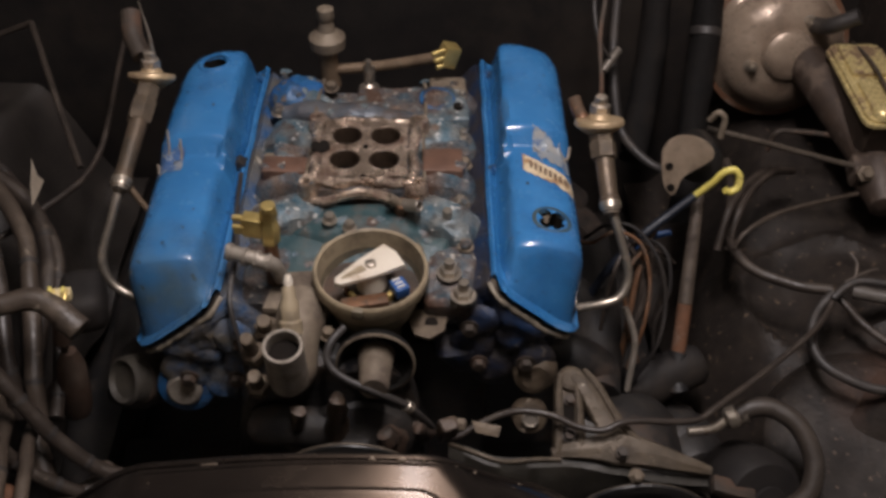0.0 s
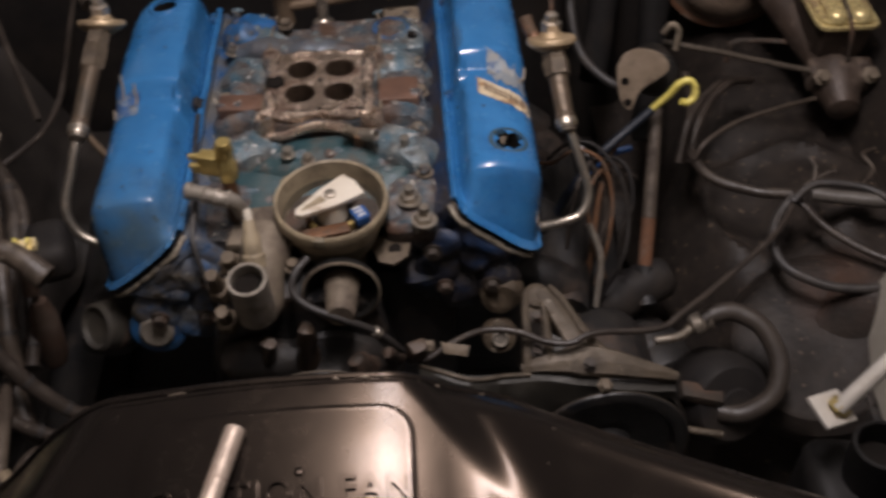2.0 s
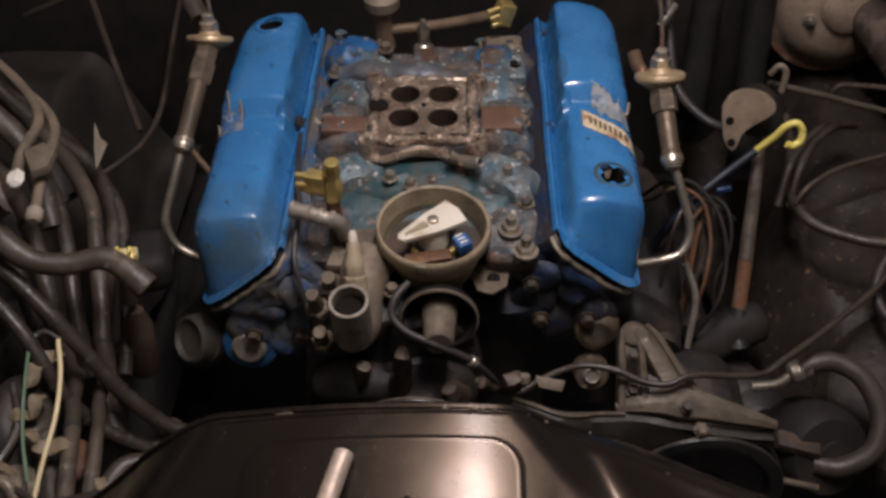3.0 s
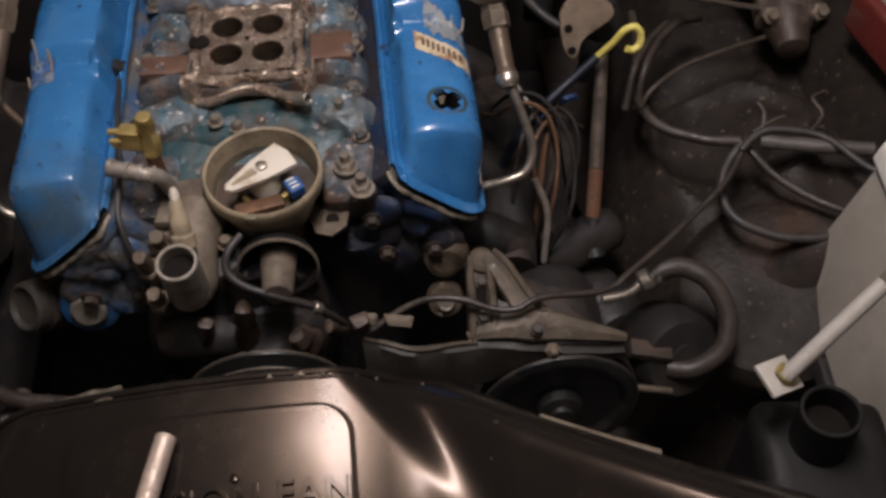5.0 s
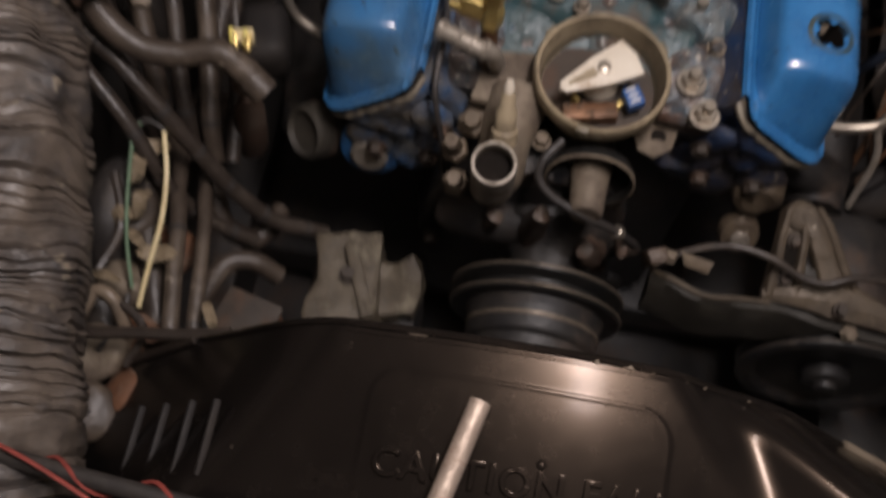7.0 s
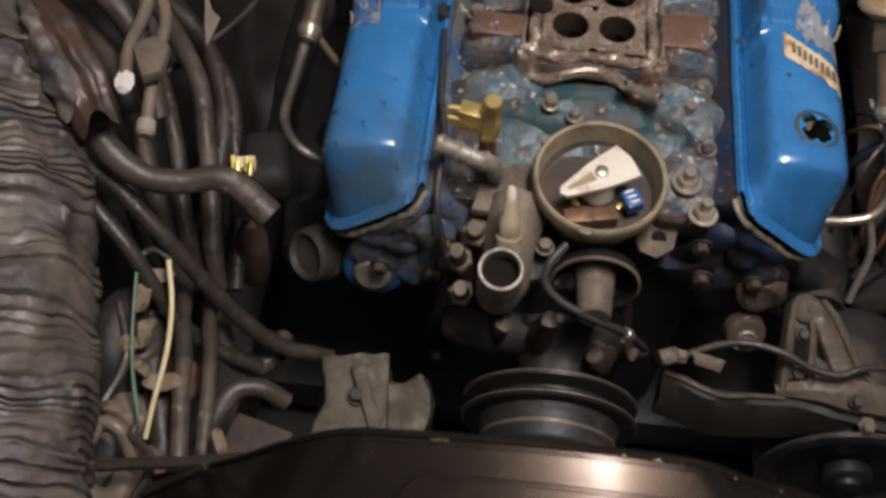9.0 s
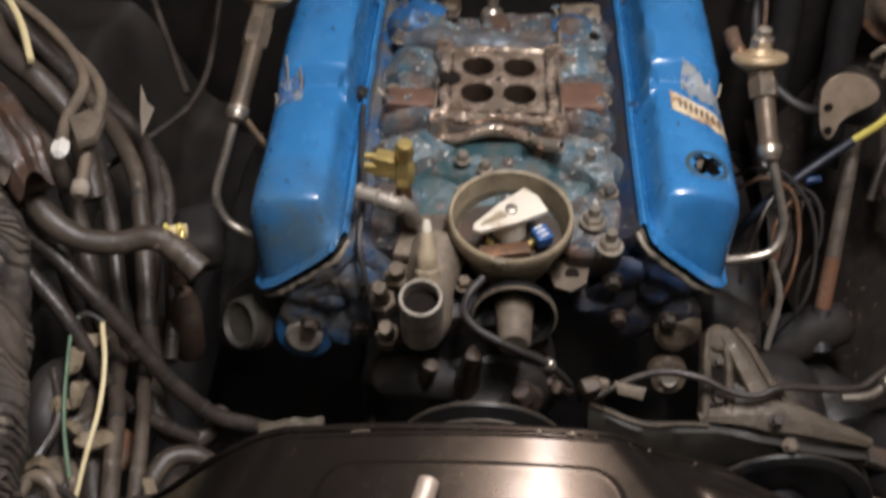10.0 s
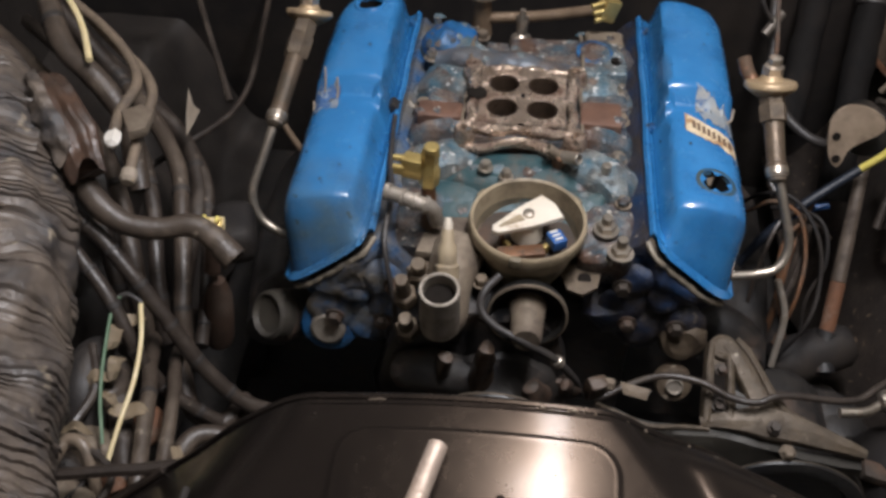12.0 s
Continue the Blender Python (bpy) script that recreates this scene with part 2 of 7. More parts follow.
def lathe(bm, c, axis, prof, n=28, caps=True):
    """Revolves (radius, height) pairs about the axis through c."""
    u, v, w = basis(axis)
    c = Vector(c)
    rings = []
    for r, h in prof:
        rings.append([c + w * h + (u * math.cos(2 * math.pi * i / n) + v * math.sin(2 * math.pi * i / n)) * max(r, 1e-4) for i in range(n)])
    return loft(bm, rings, caps)


def cyl(bm, p, q, r1, r2=None, n=16, edge=0.0):
    p, q = Vector(p), Vector(q)
    r2 = r1 if r2 is None else r2
    h = (q - p).length
    e = edge or min(r1, r2, h) * 0.12
    return lathe(bm, p, q - p, [(r1 - e, 0), (r1, e), (r2, h - e), (r2 - e, h)], n)


def ring(bm, p, q, r_out, r_in, n=28, depth=None):
    """An open pipe end: outer wall from p to q, hollow from q down."""
    p, q = Vector(p), Vector(q)
    h = (q - p).length
    d = depth or h * 0.9
    t = (r_out - r_in) * 0.3
    return lathe(bm, p, q - p, [(r_out, 0), (r_out, h - t), (r_out - t, h), (r_in + t, h), (r_in, h - t), (r_in, h - d)], n)


def spline(pts, steps=6):
    pts = [Vector(p) for p in pts]
    q = [2 * pts[0] - pts[1]] + pts + [2 * pts[-1] - pts[-2]]
    out = []
    for i in range(1, len(q) - 2):
        a, b, c, d = q[i - 1], q[i], q[i + 1], q[i + 2]
        for s in range(steps):
            t = s / steps
            out.append(0.5 * (2 * b + (c - a) * t + (2 * a - 5 * b + 4 * c - d) * t * t + (3 * b - a - 3 * c + d) * t ** 3))
    out.append(pts[-1])
    return out


def tube(bm, pts, r, n=10, steps=6, taper=None):
    """A round hose, pipe or wire through the points. taper: a function of 0..1 that scales r."""
    path = spline(pts, steps)
    t0 = (path[1] - path[0]).normalized()
    u, v, w = basis(t0)
    rings = []
    for i, p in enumerate(path):
        t = (path[min(i + 1, len(path) - 1)] - path[max(i - 1, 0)]).normalized()
        u = (u - t * u.dot(t)).normalized()
        v = t.cross(u)
        k = r * (taper(i / (len(path) - 1)) if taper else 1)
        rings.append([p + (u * math.cos(2 * math.pi * j / n) + v * math.sin(2 * math.pi * j / n)) * k for j in range(n)])
    return loft(bm, rings)


def box(bm, c, size, turn=(0, 0, 0), bevel=0.004, seg=2):
    m = pose(*c, *turn) @ Matrix.Diagonal((*size, 1))
    vs = bmesh.ops.create_cube(bm, size=1, matrix=m)["verts"]
    if bevel:
        es = {e for v in vs for e in v.link_edges}
        bmesh.ops.bevel(bm, geom=list(es), offset=bevel, segments=seg, affect="EDGES", profile=0.6)
    return bm


def plate(bm, outline, thick, up=(0, 0, 1), bevel=0.0):
    """Extrudes an outline of world points along up."""
    up = Vector(up).normalized() * thick
    a = [bm.verts.new(p) for p in outline]
    b = [bm.verts.new(Vector(p) + up) for p in outline]
    n = len(a)
    fs = [bm.faces.new(a[::-1]), bm.faces.new(b)]
    for i in range(n):
        fs.append(bm.faces.new((a[i], a[(i + 1) % n], b[(i + 1) % n], b[i])))
    if bevel:
        es = {e for f in fs[:2] for e in f.edges}
        bmesh.ops.bevel(bm, geom=list(es), offset=bevel, segments=2, affect="EDGES", profile=0.6)
    return bm


def hexbolt(bm, p, axis=(0, 0, 1), r=0.008, h=0.007, washer=True, stud=0.0):
    p, w = Vector(p), Vector(axis).normalized()
    if washer:
        cyl(bm, p, p + w * 0.0022, r * 1.35, n=14)
    lathe(bm, p + w * 0.0022, w, [(r, 0), (r, h * 0.85), (r * 0.86, h)], 6)
    if stud:
        cyl(bm, p + w * h, p + w * (h + stud), r * 0.55, n=10)
    return bm


def lump(bm, verts_from, amount, freq, seed=0.0):
    """Uneven casting skin: pushes the vertices about by noise."""
    off = Vector((seed, seed * 1.7, -seed))
    for v in bm.verts[verts_from:] if verts_from else bm.verts:
        v.co += noise.noise_vector(v.co * freq + off) * amount
    return bm


# ---- garage round the car: unseen, added to close the place and bounce fill ----
def slab(name, lo, hi, material, label, category):
    c = [(a + b) / 2 for a, b in zip(lo, hi)]
    return solo(name, box(B(), c, [b - a for a, b in zip(lo, hi)], bevel=0), material, label, category, kind="structure")


slab("floor", (-3, -3.2, -0.1), (3, 3, 0), concrete, "oil-stained grey concrete garage floor", "floor")
slab("wall_north", (-3, 3, 0), (3, 3.12, 2.7), wall_mat, "plain painted garage wall, added out of view", "wall")
slab("wall_south", (-3, -3.32, 0), (3, -3.2, 2.7), wall_mat, "plain painted garage wall, added out of view", "wall")
slab("wall_east", (3, -3.2, 0), (3.12, 3, 2.7), wall_mat, "plain painted garage wall, added out of view", "wall")
slab("wall_west", (-3.12, -3.2, 0), (-3, 3, 2.7), wall_mat, "plain painted garage wall, added out of view", "wall")
slab("ceiling", (-3.12, -3.32, 2.7), (3.12, 3.12, 2.8), wall_mat, "plain painted garage ceiling, added out of view to bounce light", "ceiling")


# ---- engine bay ----
bay = thing("engine_bay", "dusty black sheet-metal engine bay of an old car", "car body", (0, 0.1, 0))


def sheet(bm, f, us, vs, thick=(0, 0, -0.004)):
    """A thick sheet through the points f(u, v)."""
    t = Vector(thick)
    rows = [[bm.verts.new(f(u, v)) for v in vs] for u in us]
    back = [[bm.verts.new(Vector(f(u, v)) + t) for v in vs] for u in us]
    nu, nv = len(us), len(vs)
    for g in (rows, back):
        for i in range(nu - 1):
            for j in range(nv - 1):
                bm.faces.new((g[i][j], g[i + 1][j], g[i + 1][j + 1], g[i][j + 1]))
    for i in range(nu - 1):
        for j in (0, nv - 1):
            bm.faces.new((rows[i][j], rows[i + 1][j], back[i + 1][j], back[i][j]))
    for j in range(nv - 1):
        for i in (0, nu - 1):
            bm.faces.new((rows[i][j], rows[i][j + 1], back[i][j + 1], back[i][j]))
    return bm


def lin(a, b, n):
    return [a + (b - a) * i / (n - 1) for i in range(n)]


def firewall_face(x, z):
    y = 0.66 + 0.012 * math.sin(x * 9)
    return (x, y + 0.05 * max(0, 0.6 - z), z)


part("firewall", sheet(B(), firewall_face, lin(-0.78, 0.8, 40), lin(0.2, 1.02, 24), (0, 0.012, 0)), firewall_mat, bay, "black-painted firewall")


def apron(side):
    def f(y, z):
        bulge = 0.0
        for cy, cz, rr, h in ((0.2, 0.5, 0.26, 0.07), (-0.22, 0.45, 0.2, 0.03)):
            d = math.hypot((y - cy), (z - cz) * 0.8) / rr
            bulge += h * max(0, 1 - d * d)
        x = 0.76 - bulge - 0.1 * max(0, 0.62 - z)
        return (side * x, y, z)
    return f


for side in (-1, 1):
    part("inner_fender", sheet(B(), apron(side), lin(-0.62, 0.67, 44), lin(0.15, 0.97, 30), (side * 0.006, 0, 0)), fender_mat if side > 0 else panel_mat, bay)
    part("frame_rail", box(B(), (side * 0.44, 0.02, 0.3), (0.1, 1.3, 0.12), bevel=0.012), black_iron, bay)
part("cross_member", box(B(), (0, 0.08, 0.26), (0.8, 0.2, 0.09), bevel=0.02), black_iron, bay)
part("splash_pan", box(B(), (0, 0.02, 0.17), (1.4, 1.26, 0.02), bevel=0.004), black_iron, bay)

# stamped turret panels over the suspension on either flank
def smooth(a, b, x):
    t = max(0.0, min(1.0, (x - a) / (b - a)))
    return t * t * (3 - 2 * t)


def turret(side):
    def f(x, y):
        z = 0.42 + 0.2 * smooth(0.44, 0.56, x + 0.05 * math.sin(y * 9)) + 0.07 * smooth(0.56, 0.66, x) * smooth(0.36, 0.12, y)
        z -= 0.16 * smooth(-0.02, -0.16, y) - 0.03 * smooth(0.24, 0.34, y + 0.5 * (x - 0.6))
        z += 0.012 * smooth(0.02, 0.0, abs(math.hypot(x - 0.6, y - 0.17) - 0.1)) + 0.008 * noise.noise(Vector((x * 14, y * 14, side)))
        return (side * x, y, z)
    return f


for side in (-1, 1):
    part("turret_panel", sheet(B(), turret(side), lin(0.43, 0.765, 44), lin(-0.25, 0.64, 80), (0, 0, -0.006)), fender_mat if side > 0 else panel_mat, bay, "dust-covered stamped panel")
# lower apron in front of the turret, with a pressed round hollow
low = B()
lathe(low, (0.6, -0.04, 0.585), (-0.45, -0.35, 1), [(0.12, 0), (0.115, 0.035), (0.1, 0.05), (0.092, 0.045), (0.03, 0.04)], 40)
lump(low, 0, 0.004, 12, 5)
part("wheel_arch_pressing", low, fender_mat, bay, "dusty pressed panel with rust spots")
part("radiator_support", box(B(), (0, -0.5, 0.72), (1.5, 0.05, 0.2), bevel=0.01), black_iron, bay, "black steel crossbar")
# cowl edge along the top of the firewall
part("cowl_edge", box(B(), (0, 0.7, 1.02), (1.56, 0.1, 0.03), bevel=0.008), firewall_mat, bay)


# ---- engine block, heads, timing cover ----
eng = thing("engine_block", "oily blue and black V8 engine block with two cylinder heads", "engine block", (0, 0.2, 0.3))
bm = box(B(), (0, 0.22, 0.53), (0.3, 0.44, 0.4), bevel=0.02)
part("block", bm, black_iron, eng)
part("oil_pan", box(B(), (0, 0.2, 0.33), (0.26, 0.42, 0.1), bevel=0.03), black_iron, eng)
oily_head = mat("oil_black_head_casting", (0.008, 0.03, 0.085), (0.035, 0.028, 0.021), 26, 0.3, 0.1, 0.6, (0.045, 0.034, 0.024), 0.5, 20, edge=0.2, dirt_rough=0.36, chips=((0.2, 0.17, 0.13), 70, 0.68))
head_mat = mat("oily_head_casting", (0.02, 0.09, 0.23), (0.17, 0.16, 0.125), 28, 0.28, 0.1, 0.6, (0.12, 0.1, 0.073), 0.52, 18, edge=0.18, dirt_rough=0.32, chips=((0.4, 0.36, 0.3), 70, 0.66))
RAIL_X, RAIL_Z = 0.145, 0.828
UX, UZ, NX, NZ = 0.755, -0.656, 0.656, 0.755


def bank(side, u, n, y):
    """A point on a cylinder bank: u outward along the cover's base, n off it."""
    return Vector((side * (RAIL_X + UX * u + NX * n), y, RAIL_Z + UZ * u + NZ * n))


def cut_back(u, k):
    """The front edge runs back towards the inner rail in a round corner."""
    a, b = max(0.0, 0.024 - u) / 0.0262, max(0.0, u - 0.08) / 0.0535
    corner = 0.034 * (1 - math.sqrt(max(0.0, 1 - a * a))) + 0.036 * (1 - math.sqrt(max(0.0, 1 - b * b)))
    return (corner - 0.019) * max(0.0, 1 - k / 0.09)


def head(side, y0):
    bm = B()
    outline = [(-0.004, -0.0035), (0.03, -0.0035), (0.06, -0.0035), (0.1, -0.0035), (0.131, -0.0035), (0.139, -0.012), (0.14, -0.03), (0.138, -0.065), (0.13, -0.1), (0.1, -0.116), (0.06, -0.122), (0.02, -0.118), (0.0, -0.095), (-0.004, -0.06), (-0.006, -0.02)]
    rings = []
    for d, k in ((-0.003, 0.3), (-0.004, 0.6), (-0.004, 0.82), (-0.0025, 0.93), (0.0, 0.985), (0.004, 1.0), (0.1, 1.0), (0.2, 1.0), (0.3, 1.0), (0.428, 1.0), (0.434, 0.93)):
        rings.append([bank(side, 0.055 + (u - 0.055) * k, -0.06 + (n + 0.06) * k, y0 + d + cut_back(max(u, 0.001), max(d, 0.0))) for u, n in outline])
    loft(bm, rings)
    bmesh.ops.subdivide_edges(bm, edges=bm.edges[:], cuts=3, use_grid_fill=True)
    for v in bm.verts:
        if v.co.y < y0 and v.co.z < 0.8 - 0.7 * (abs(v.co.x) - 0.19):
            v.co.y -= 0.005 * (noise.noise(v.co * 38 + Vector((side, 3, 0))) + 0.6 * noise.noise(v.co * 90))
    lump(bm, 0, 0.0022, 34, side)
    boss_mat = head_mat if side < 0 else oily_head
    ob = part("cylinder_head", bm, boss_mat, eng, "cylinder head in flaking blue paint under black oil")
    for u, n, r in ((0.022, -0.04, 0.014), (0.062, -0.036, 0.012), (0.105, -0.045, 0.017), (0.04, -0.075, 0.016), (0.085, -0.085, 0.018)):
        c = bank(side, u, n, y0 - 0.022)
        part("casting_boss", lump(lathe(B(), c, (0, -1, 0.2), [(r * 1.6, -0.006), (r * 1.2, -0.001), (r * 0.8, 0.001), (r * 0.3, 0.0015)], 16), 0, 0.005, 55, u * 90), boss_mat, eng)
    for u, n in ((0.012, -0.05), (0.1, -0.05), (0.06, -0.085)):
        p = bank(side, u, n, y0 - 0.026)
        part("head_bolt", hexbolt(B(), p, (0, -1, 0), 0.008, 0.008), iron, eng)
    return ob


head(-1, -0.02)
head(1, 0.006)
# core plug on the front of one head, pale so the colour holds its highlight
part("core_plug", lathe(B(), (-0.197, -0.04, 0.70), (0, -1, 0.35), [(0.02, 0), (0.02, 0.008), (0.016, 0.011), (0.004, 0.009)], 20), alu, eng, "metal plug, its white highlight put into the colour")
part("plug_boss", lathe(B(), (-0.197, -0.028, 0.695), (0, -1, 0.35), [(0.034, 0), (0.032, 0.012), (0.024, 0.016)], 24), blue_dirty, eng)
part("core_plug", lump(lathe(B(), (0.2, -0.012, 0.70), (0, -1, 0.35), [(0.026, 0), (0.024, 0.012), (0.016, 0.016), (0.004, 0.014)], 20), 0, 0.003, 45, 2), grimy_cast, eng, "olive plug under grease")
grease_mat = mat("greasy_black_casting", (0.008, 0.009, 0.011), (0.024, 0.021, 0.018), 30, 0.34, 0.1, 0.5, (0.045, 0.032, 0.022), 0.32, 20, edge=0.2, dirt_rough=0.4)
# timing cover with its round nose and bolts
bm = B()
plate(bm, [(-0.13, -0.02, 0.42), (0.075, -0.02, 0.42), (0.08, -0.02, 0.6), (0.068, -0.02, 0.73), (0.025, -0.02, 0.785), (-0.06, -0.02, 0.79), (-0.12, -0.02, 0.74), (-0.145, -0.02, 0.6)], 0.06, (0, -1, 0), 0.008)
bmesh.ops.subdivide_edges(bm, edges=bm.edges[:], cuts=4, use_grid_fill=True)
bmesh.ops.triangulate(bm, faces=[f for f in bm.faces if len(f.verts) > 4])
lump(lump(bm, 0, 0.012, 18), 0, 0.006, 46)
part("timing_cover", bm, grease_mat, eng, "oil-black timing cover")
for x, z in ((-0.11, 0.7), (-0.125, 0.6), (0.06, 0.6), (0.062, 0.69)):
    part("cover_bolt", hexbolt(B(), (x, -0.08, z), (0, -1, 0), 0.0075, 0.008), iron, eng)
# water pump body below the outlet, small rusty fittings on it
bm = B()
lathe(bm, (0.0, -0.07, 0.66), (0, -1, 0), [(0.075, 0), (0.07, 0.02), (0.05, 0.035), (0.038, 0.045), (0.036, 0.07)], 32)
tube(bm, [(-0.03, -0.085, 0.69), (-0.075, -0.09, 0.7), (-0.105, -0.08, 0.69)], 0.026, 14)
lump(bm, 0, 0.003, 20)
part("water_pump", lump(bm, 0, 0.004, 55, 7), black_iron, eng, "rust-brown cast water pump")
for p, q, r, m in (((-0.023, -0.098, 0.695), (-0.013, -0.1, 0.772), 0.0125, mount_brown), ((-0.069, -0.098, 0.68), (-0.058, -0.1, 0.752), 0.011, mount_brown), ((0.04, -0.105, 0.69), (0.04, -0.112, 0.73), 0.012, iron),
                   ((-0.01, -0.135, 0.665), (-0.01, -0.148, 0.70), 0.012, rust), ((0.075, -0.1, 0.7), (0.075, -0.108, 0.735), 0.009, iron)):
    p, q = Vector(p), Vector(q)
    h = (q - p).length
    part("pump_fitting", lump(lathe(B(), p, q - p + Vector((0.01 * math.sin(r * 4000), -0.012, 0)), [(r * 1.3, 0), (r * 1.1, h * 0.3), (r, h * 0.4), (r * 0.75, h * 0.55), (r * 0.9, h * 0.7), (r * 0.7, h), (r * 0.2, h * 1.02)], 14), 0, 0.005, 60, r * 500), m, eng)
# dark exhaust manifolds down each flank
for side in (-1, 1):
    bm = B()
    tube(bm, [(side * 0.285, 0.02, 0.61), (side * 0.3, 0.15, 0.62), (side * 0.3, 0.3, 0.62), (side * 0.29, 0.4, 0.57)], 0.034, 14)
    for y in (0.05, 0.16, 0.27, 0.37):
        port = tube(B(), [(side * 0.22, y, 0.66), (side * 0.26, y, 0.655), (side * 0.295, y, 0.625)], 0.026, 12, 4)
        part("exhaust_port", lump(port, 0, 0.003, 25, side), black_iron, eng)
    lump(bm, 0, 0.003, 25, side)
    part("exhaust_manifold", bm, black_iron, eng, "rusty cast exhaust manifold")


# ---- valve covers ----
FRONT_CROWN = ((0.0165, 0.1565, 0.828), (0.022, 0.1665, 0.850), (0.030, 0.1702, 0.8575), (0.040, 0.1765, 0.8608), (0.060, 0.200, 0.8608), (0.080, 0.222, 0.857), (0.095, 0.236, 0.852), (0.105, 0.244, 0.843), (0.113, 0.248, 0.828), (0.1195, 0.249, 0.775))
REAR_CROWN = ((0.0165, 0.1565, 0.829), (0.022, 0.1640, 0.866), (0.030, 0.1672, 0.8768), (0.040, 0.1738, 0.8815), (0.060, 0.200, 0.8815), (0.080, 0.222, 0.877), (0.095, 0.236, 0.872), (0.105, 0.244, 0.863), (0.113, 0.248, 0.843), (0.1195, 0.249, 0.783))


def between(knots, k):
    for (a, p), (b, q) in zip(knots, knots[1:]):
        if k <= b:
            return p + (q - p) * max(0.0, k - a) / (b - a)
    return knots[-1][1]


def swell(k):
    """How far the cover has risen from its flange, k metres from its front edge."""
    return between(((0.0, 0.0), (0.012, 0.0), (0.0155, 0.17), (0.026, 0.62), (0.0325, 0.87), (0.036, 0.95), (0.041, 0.985), (0.05, 1.0), (0.39, 1.0), (0.405, 0.93), (0.414, 0.72), (0.42, 0.3), (0.422, 0.0), (0.434, 0.0)), k)


def raised(k, u=0.06):
    """The rear half stands higher than the front; on the inner wall its edge runs forward as it comes down."""
    k += 0.03 * max(0.0, (0.04 - u) / 0.0235)
    return between(((0.0, 0.0), (0.194, 0.0), (0.1975, 0.06), (0.213, 0.9), (0.2165, 0.975), (0.222, 1.0), (0.434, 1.0)), k)


def cover_ring(side, y0, k):
    s = swell(k)
    t = max(0.0, (k - 0.35) / 0.07)
    inward = 0.03 * min(1.0, t * t)
    ring_pts = [bank(side, u, n, y0 + k + cut_back(u, k)) for u, n in ((-0.001, 0.0), (-0.0013, 0.0055), (0.0002, 0.0074), (0.0024, 0.0068), (0.006, 0.0058), (0.0105, 0.0058), (0.0142, 0.0078))]
    for (u, xf, zf), (_, xr, zr) in zip(FRONT_CROWN, REAR_CROWN):
        cut = cut_back(u, k)
        low = bank(side, u, 0.0072, y0 + k + cut)
        up = raised(k, u)
        x, z = xf + (xr - xf) * up, zf + (zr - zf) * up
        x -= inward * max(0.0, (x - 0.19) / 0.06)
        ring_pts.append(low.lerp(Vector((side * x, y0 + k + cut, z)), s))
    return ring_pts + [bank(side, u, n, y0 + k + cut_back(u, k)) for u, n in ((0.122, 0.0065), (0.128, 0.0062), (0.131, 0.0072), (0.133, 0.006), (0.133, 0.0))]


def on_crown(side, y0, k, x, lift=0.0):
    """A point on the crown, x metres from the middle of the engine, with a little lift."""
    z = between([(c[1], c[2]) for c in FRONT_CROWN[3:9]], x) + 0.0205 * raised(k)
    low = 0.741 + (0.245 - x) * 0.87 + 0.009
    p = Vector((side * x, y0 + k, low + (z - low) * swell(k)))
    return p + noise.noise_vector(p * 22 + Vector((side * 3, side * 5.1, -side * 3))) * 0.0016 + Vector((0, 0, lift))


def hole_cutter(side, y0, k, u, r, lobes, deep=0.034):
    """A prism along the crown's normal, its outline torn into lobes."""
    c = on_crown(side, y0, k, u)
    ax = on_crown(side, y0, k, u + 0.006) - c
    ay = on_crown(side, y0, k + 0.006, u) - c
    w = ax.cross(ay).normalized()
    w = w if w.z > 0 else -w
    a_u, a_v, w = basis(w, (0, 1, 0))
    rings = []
    for h in (0.008, -deep):
        ring_pts = []
        for i in range(40):
            a = 2 * math.pi * i / 40
            rr = r * (1 - (0.34 * max(0.0, math.cos(lobes * a + 0.5)) ** 2 if lobes else 0.0) + (0.05 * math.sin(3 * a + 1) if lobes else 0.0))
            ring_pts.append(c + (a_u * math.cos(a) + a_v * math.sin(a)) * rr + w * h)
        rings.append(ring_pts)
    return loft(B(), rings)


def pierce(ob, cutter, lining):
    """Cuts the shape out of the mesh, lining the hole with another material."""
    bmesh.ops.recalc_face_normals(cutter, faces=cutter.faces[:])
    me = bpy.data.meshes.new("cutter")
    cutter.to_mesh(me)
    cutter.free()
    me.materials.append(lining)
    tool = new("cutter", me)
    mod = ob.modifiers.new("hole", "BOOLEAN")
    mod.operation, mod.object, mod.solver, mod.material_mode = "DIFFERENCE", tool, "EXACT", "TRANSFER"
    bpy.context.view_layer.update()
    cut = bpy.data.meshes.new_from_object(ob.evaluated_get(bpy.context.evaluated_depsgraph_get()))
    ob.modifiers.clear()
    ob.data = cut
    bpy.data.objects.remove(tool)
    return ob


def rim_patch(bm, side, y0, k, u, r, w, lift):
    n = 40
    rings = []
    for rr, l in ((r + w, 0.0), (r + w * 0.6, lift), (r + w * 0.2, lift), (r, -0.002), (r - 0.001, -0.004)):
        rings.append([on_crown(side, y0, k + rr * math.sin(2 * math.pi * i / n), u + rr * math.cos(2 * math.pi * i / n), l) for i in range(n)])
    return loft(bm, rings, False)


chip_mat = mat("bare_dark_metal", (0.012, 0.02, 0.035), (0.02, 0.03, 0.045), 80, 0.5, 0.1, 0.2)
stain_mat = mat("grimy_stained_paint", (0.05, 0.06, 0.05), (0.02, 0.055, 0.075), 60, 0.4, 0, 0.3, (0.02, 0.07, 0.15), 0.5, 60, edge=0.3)
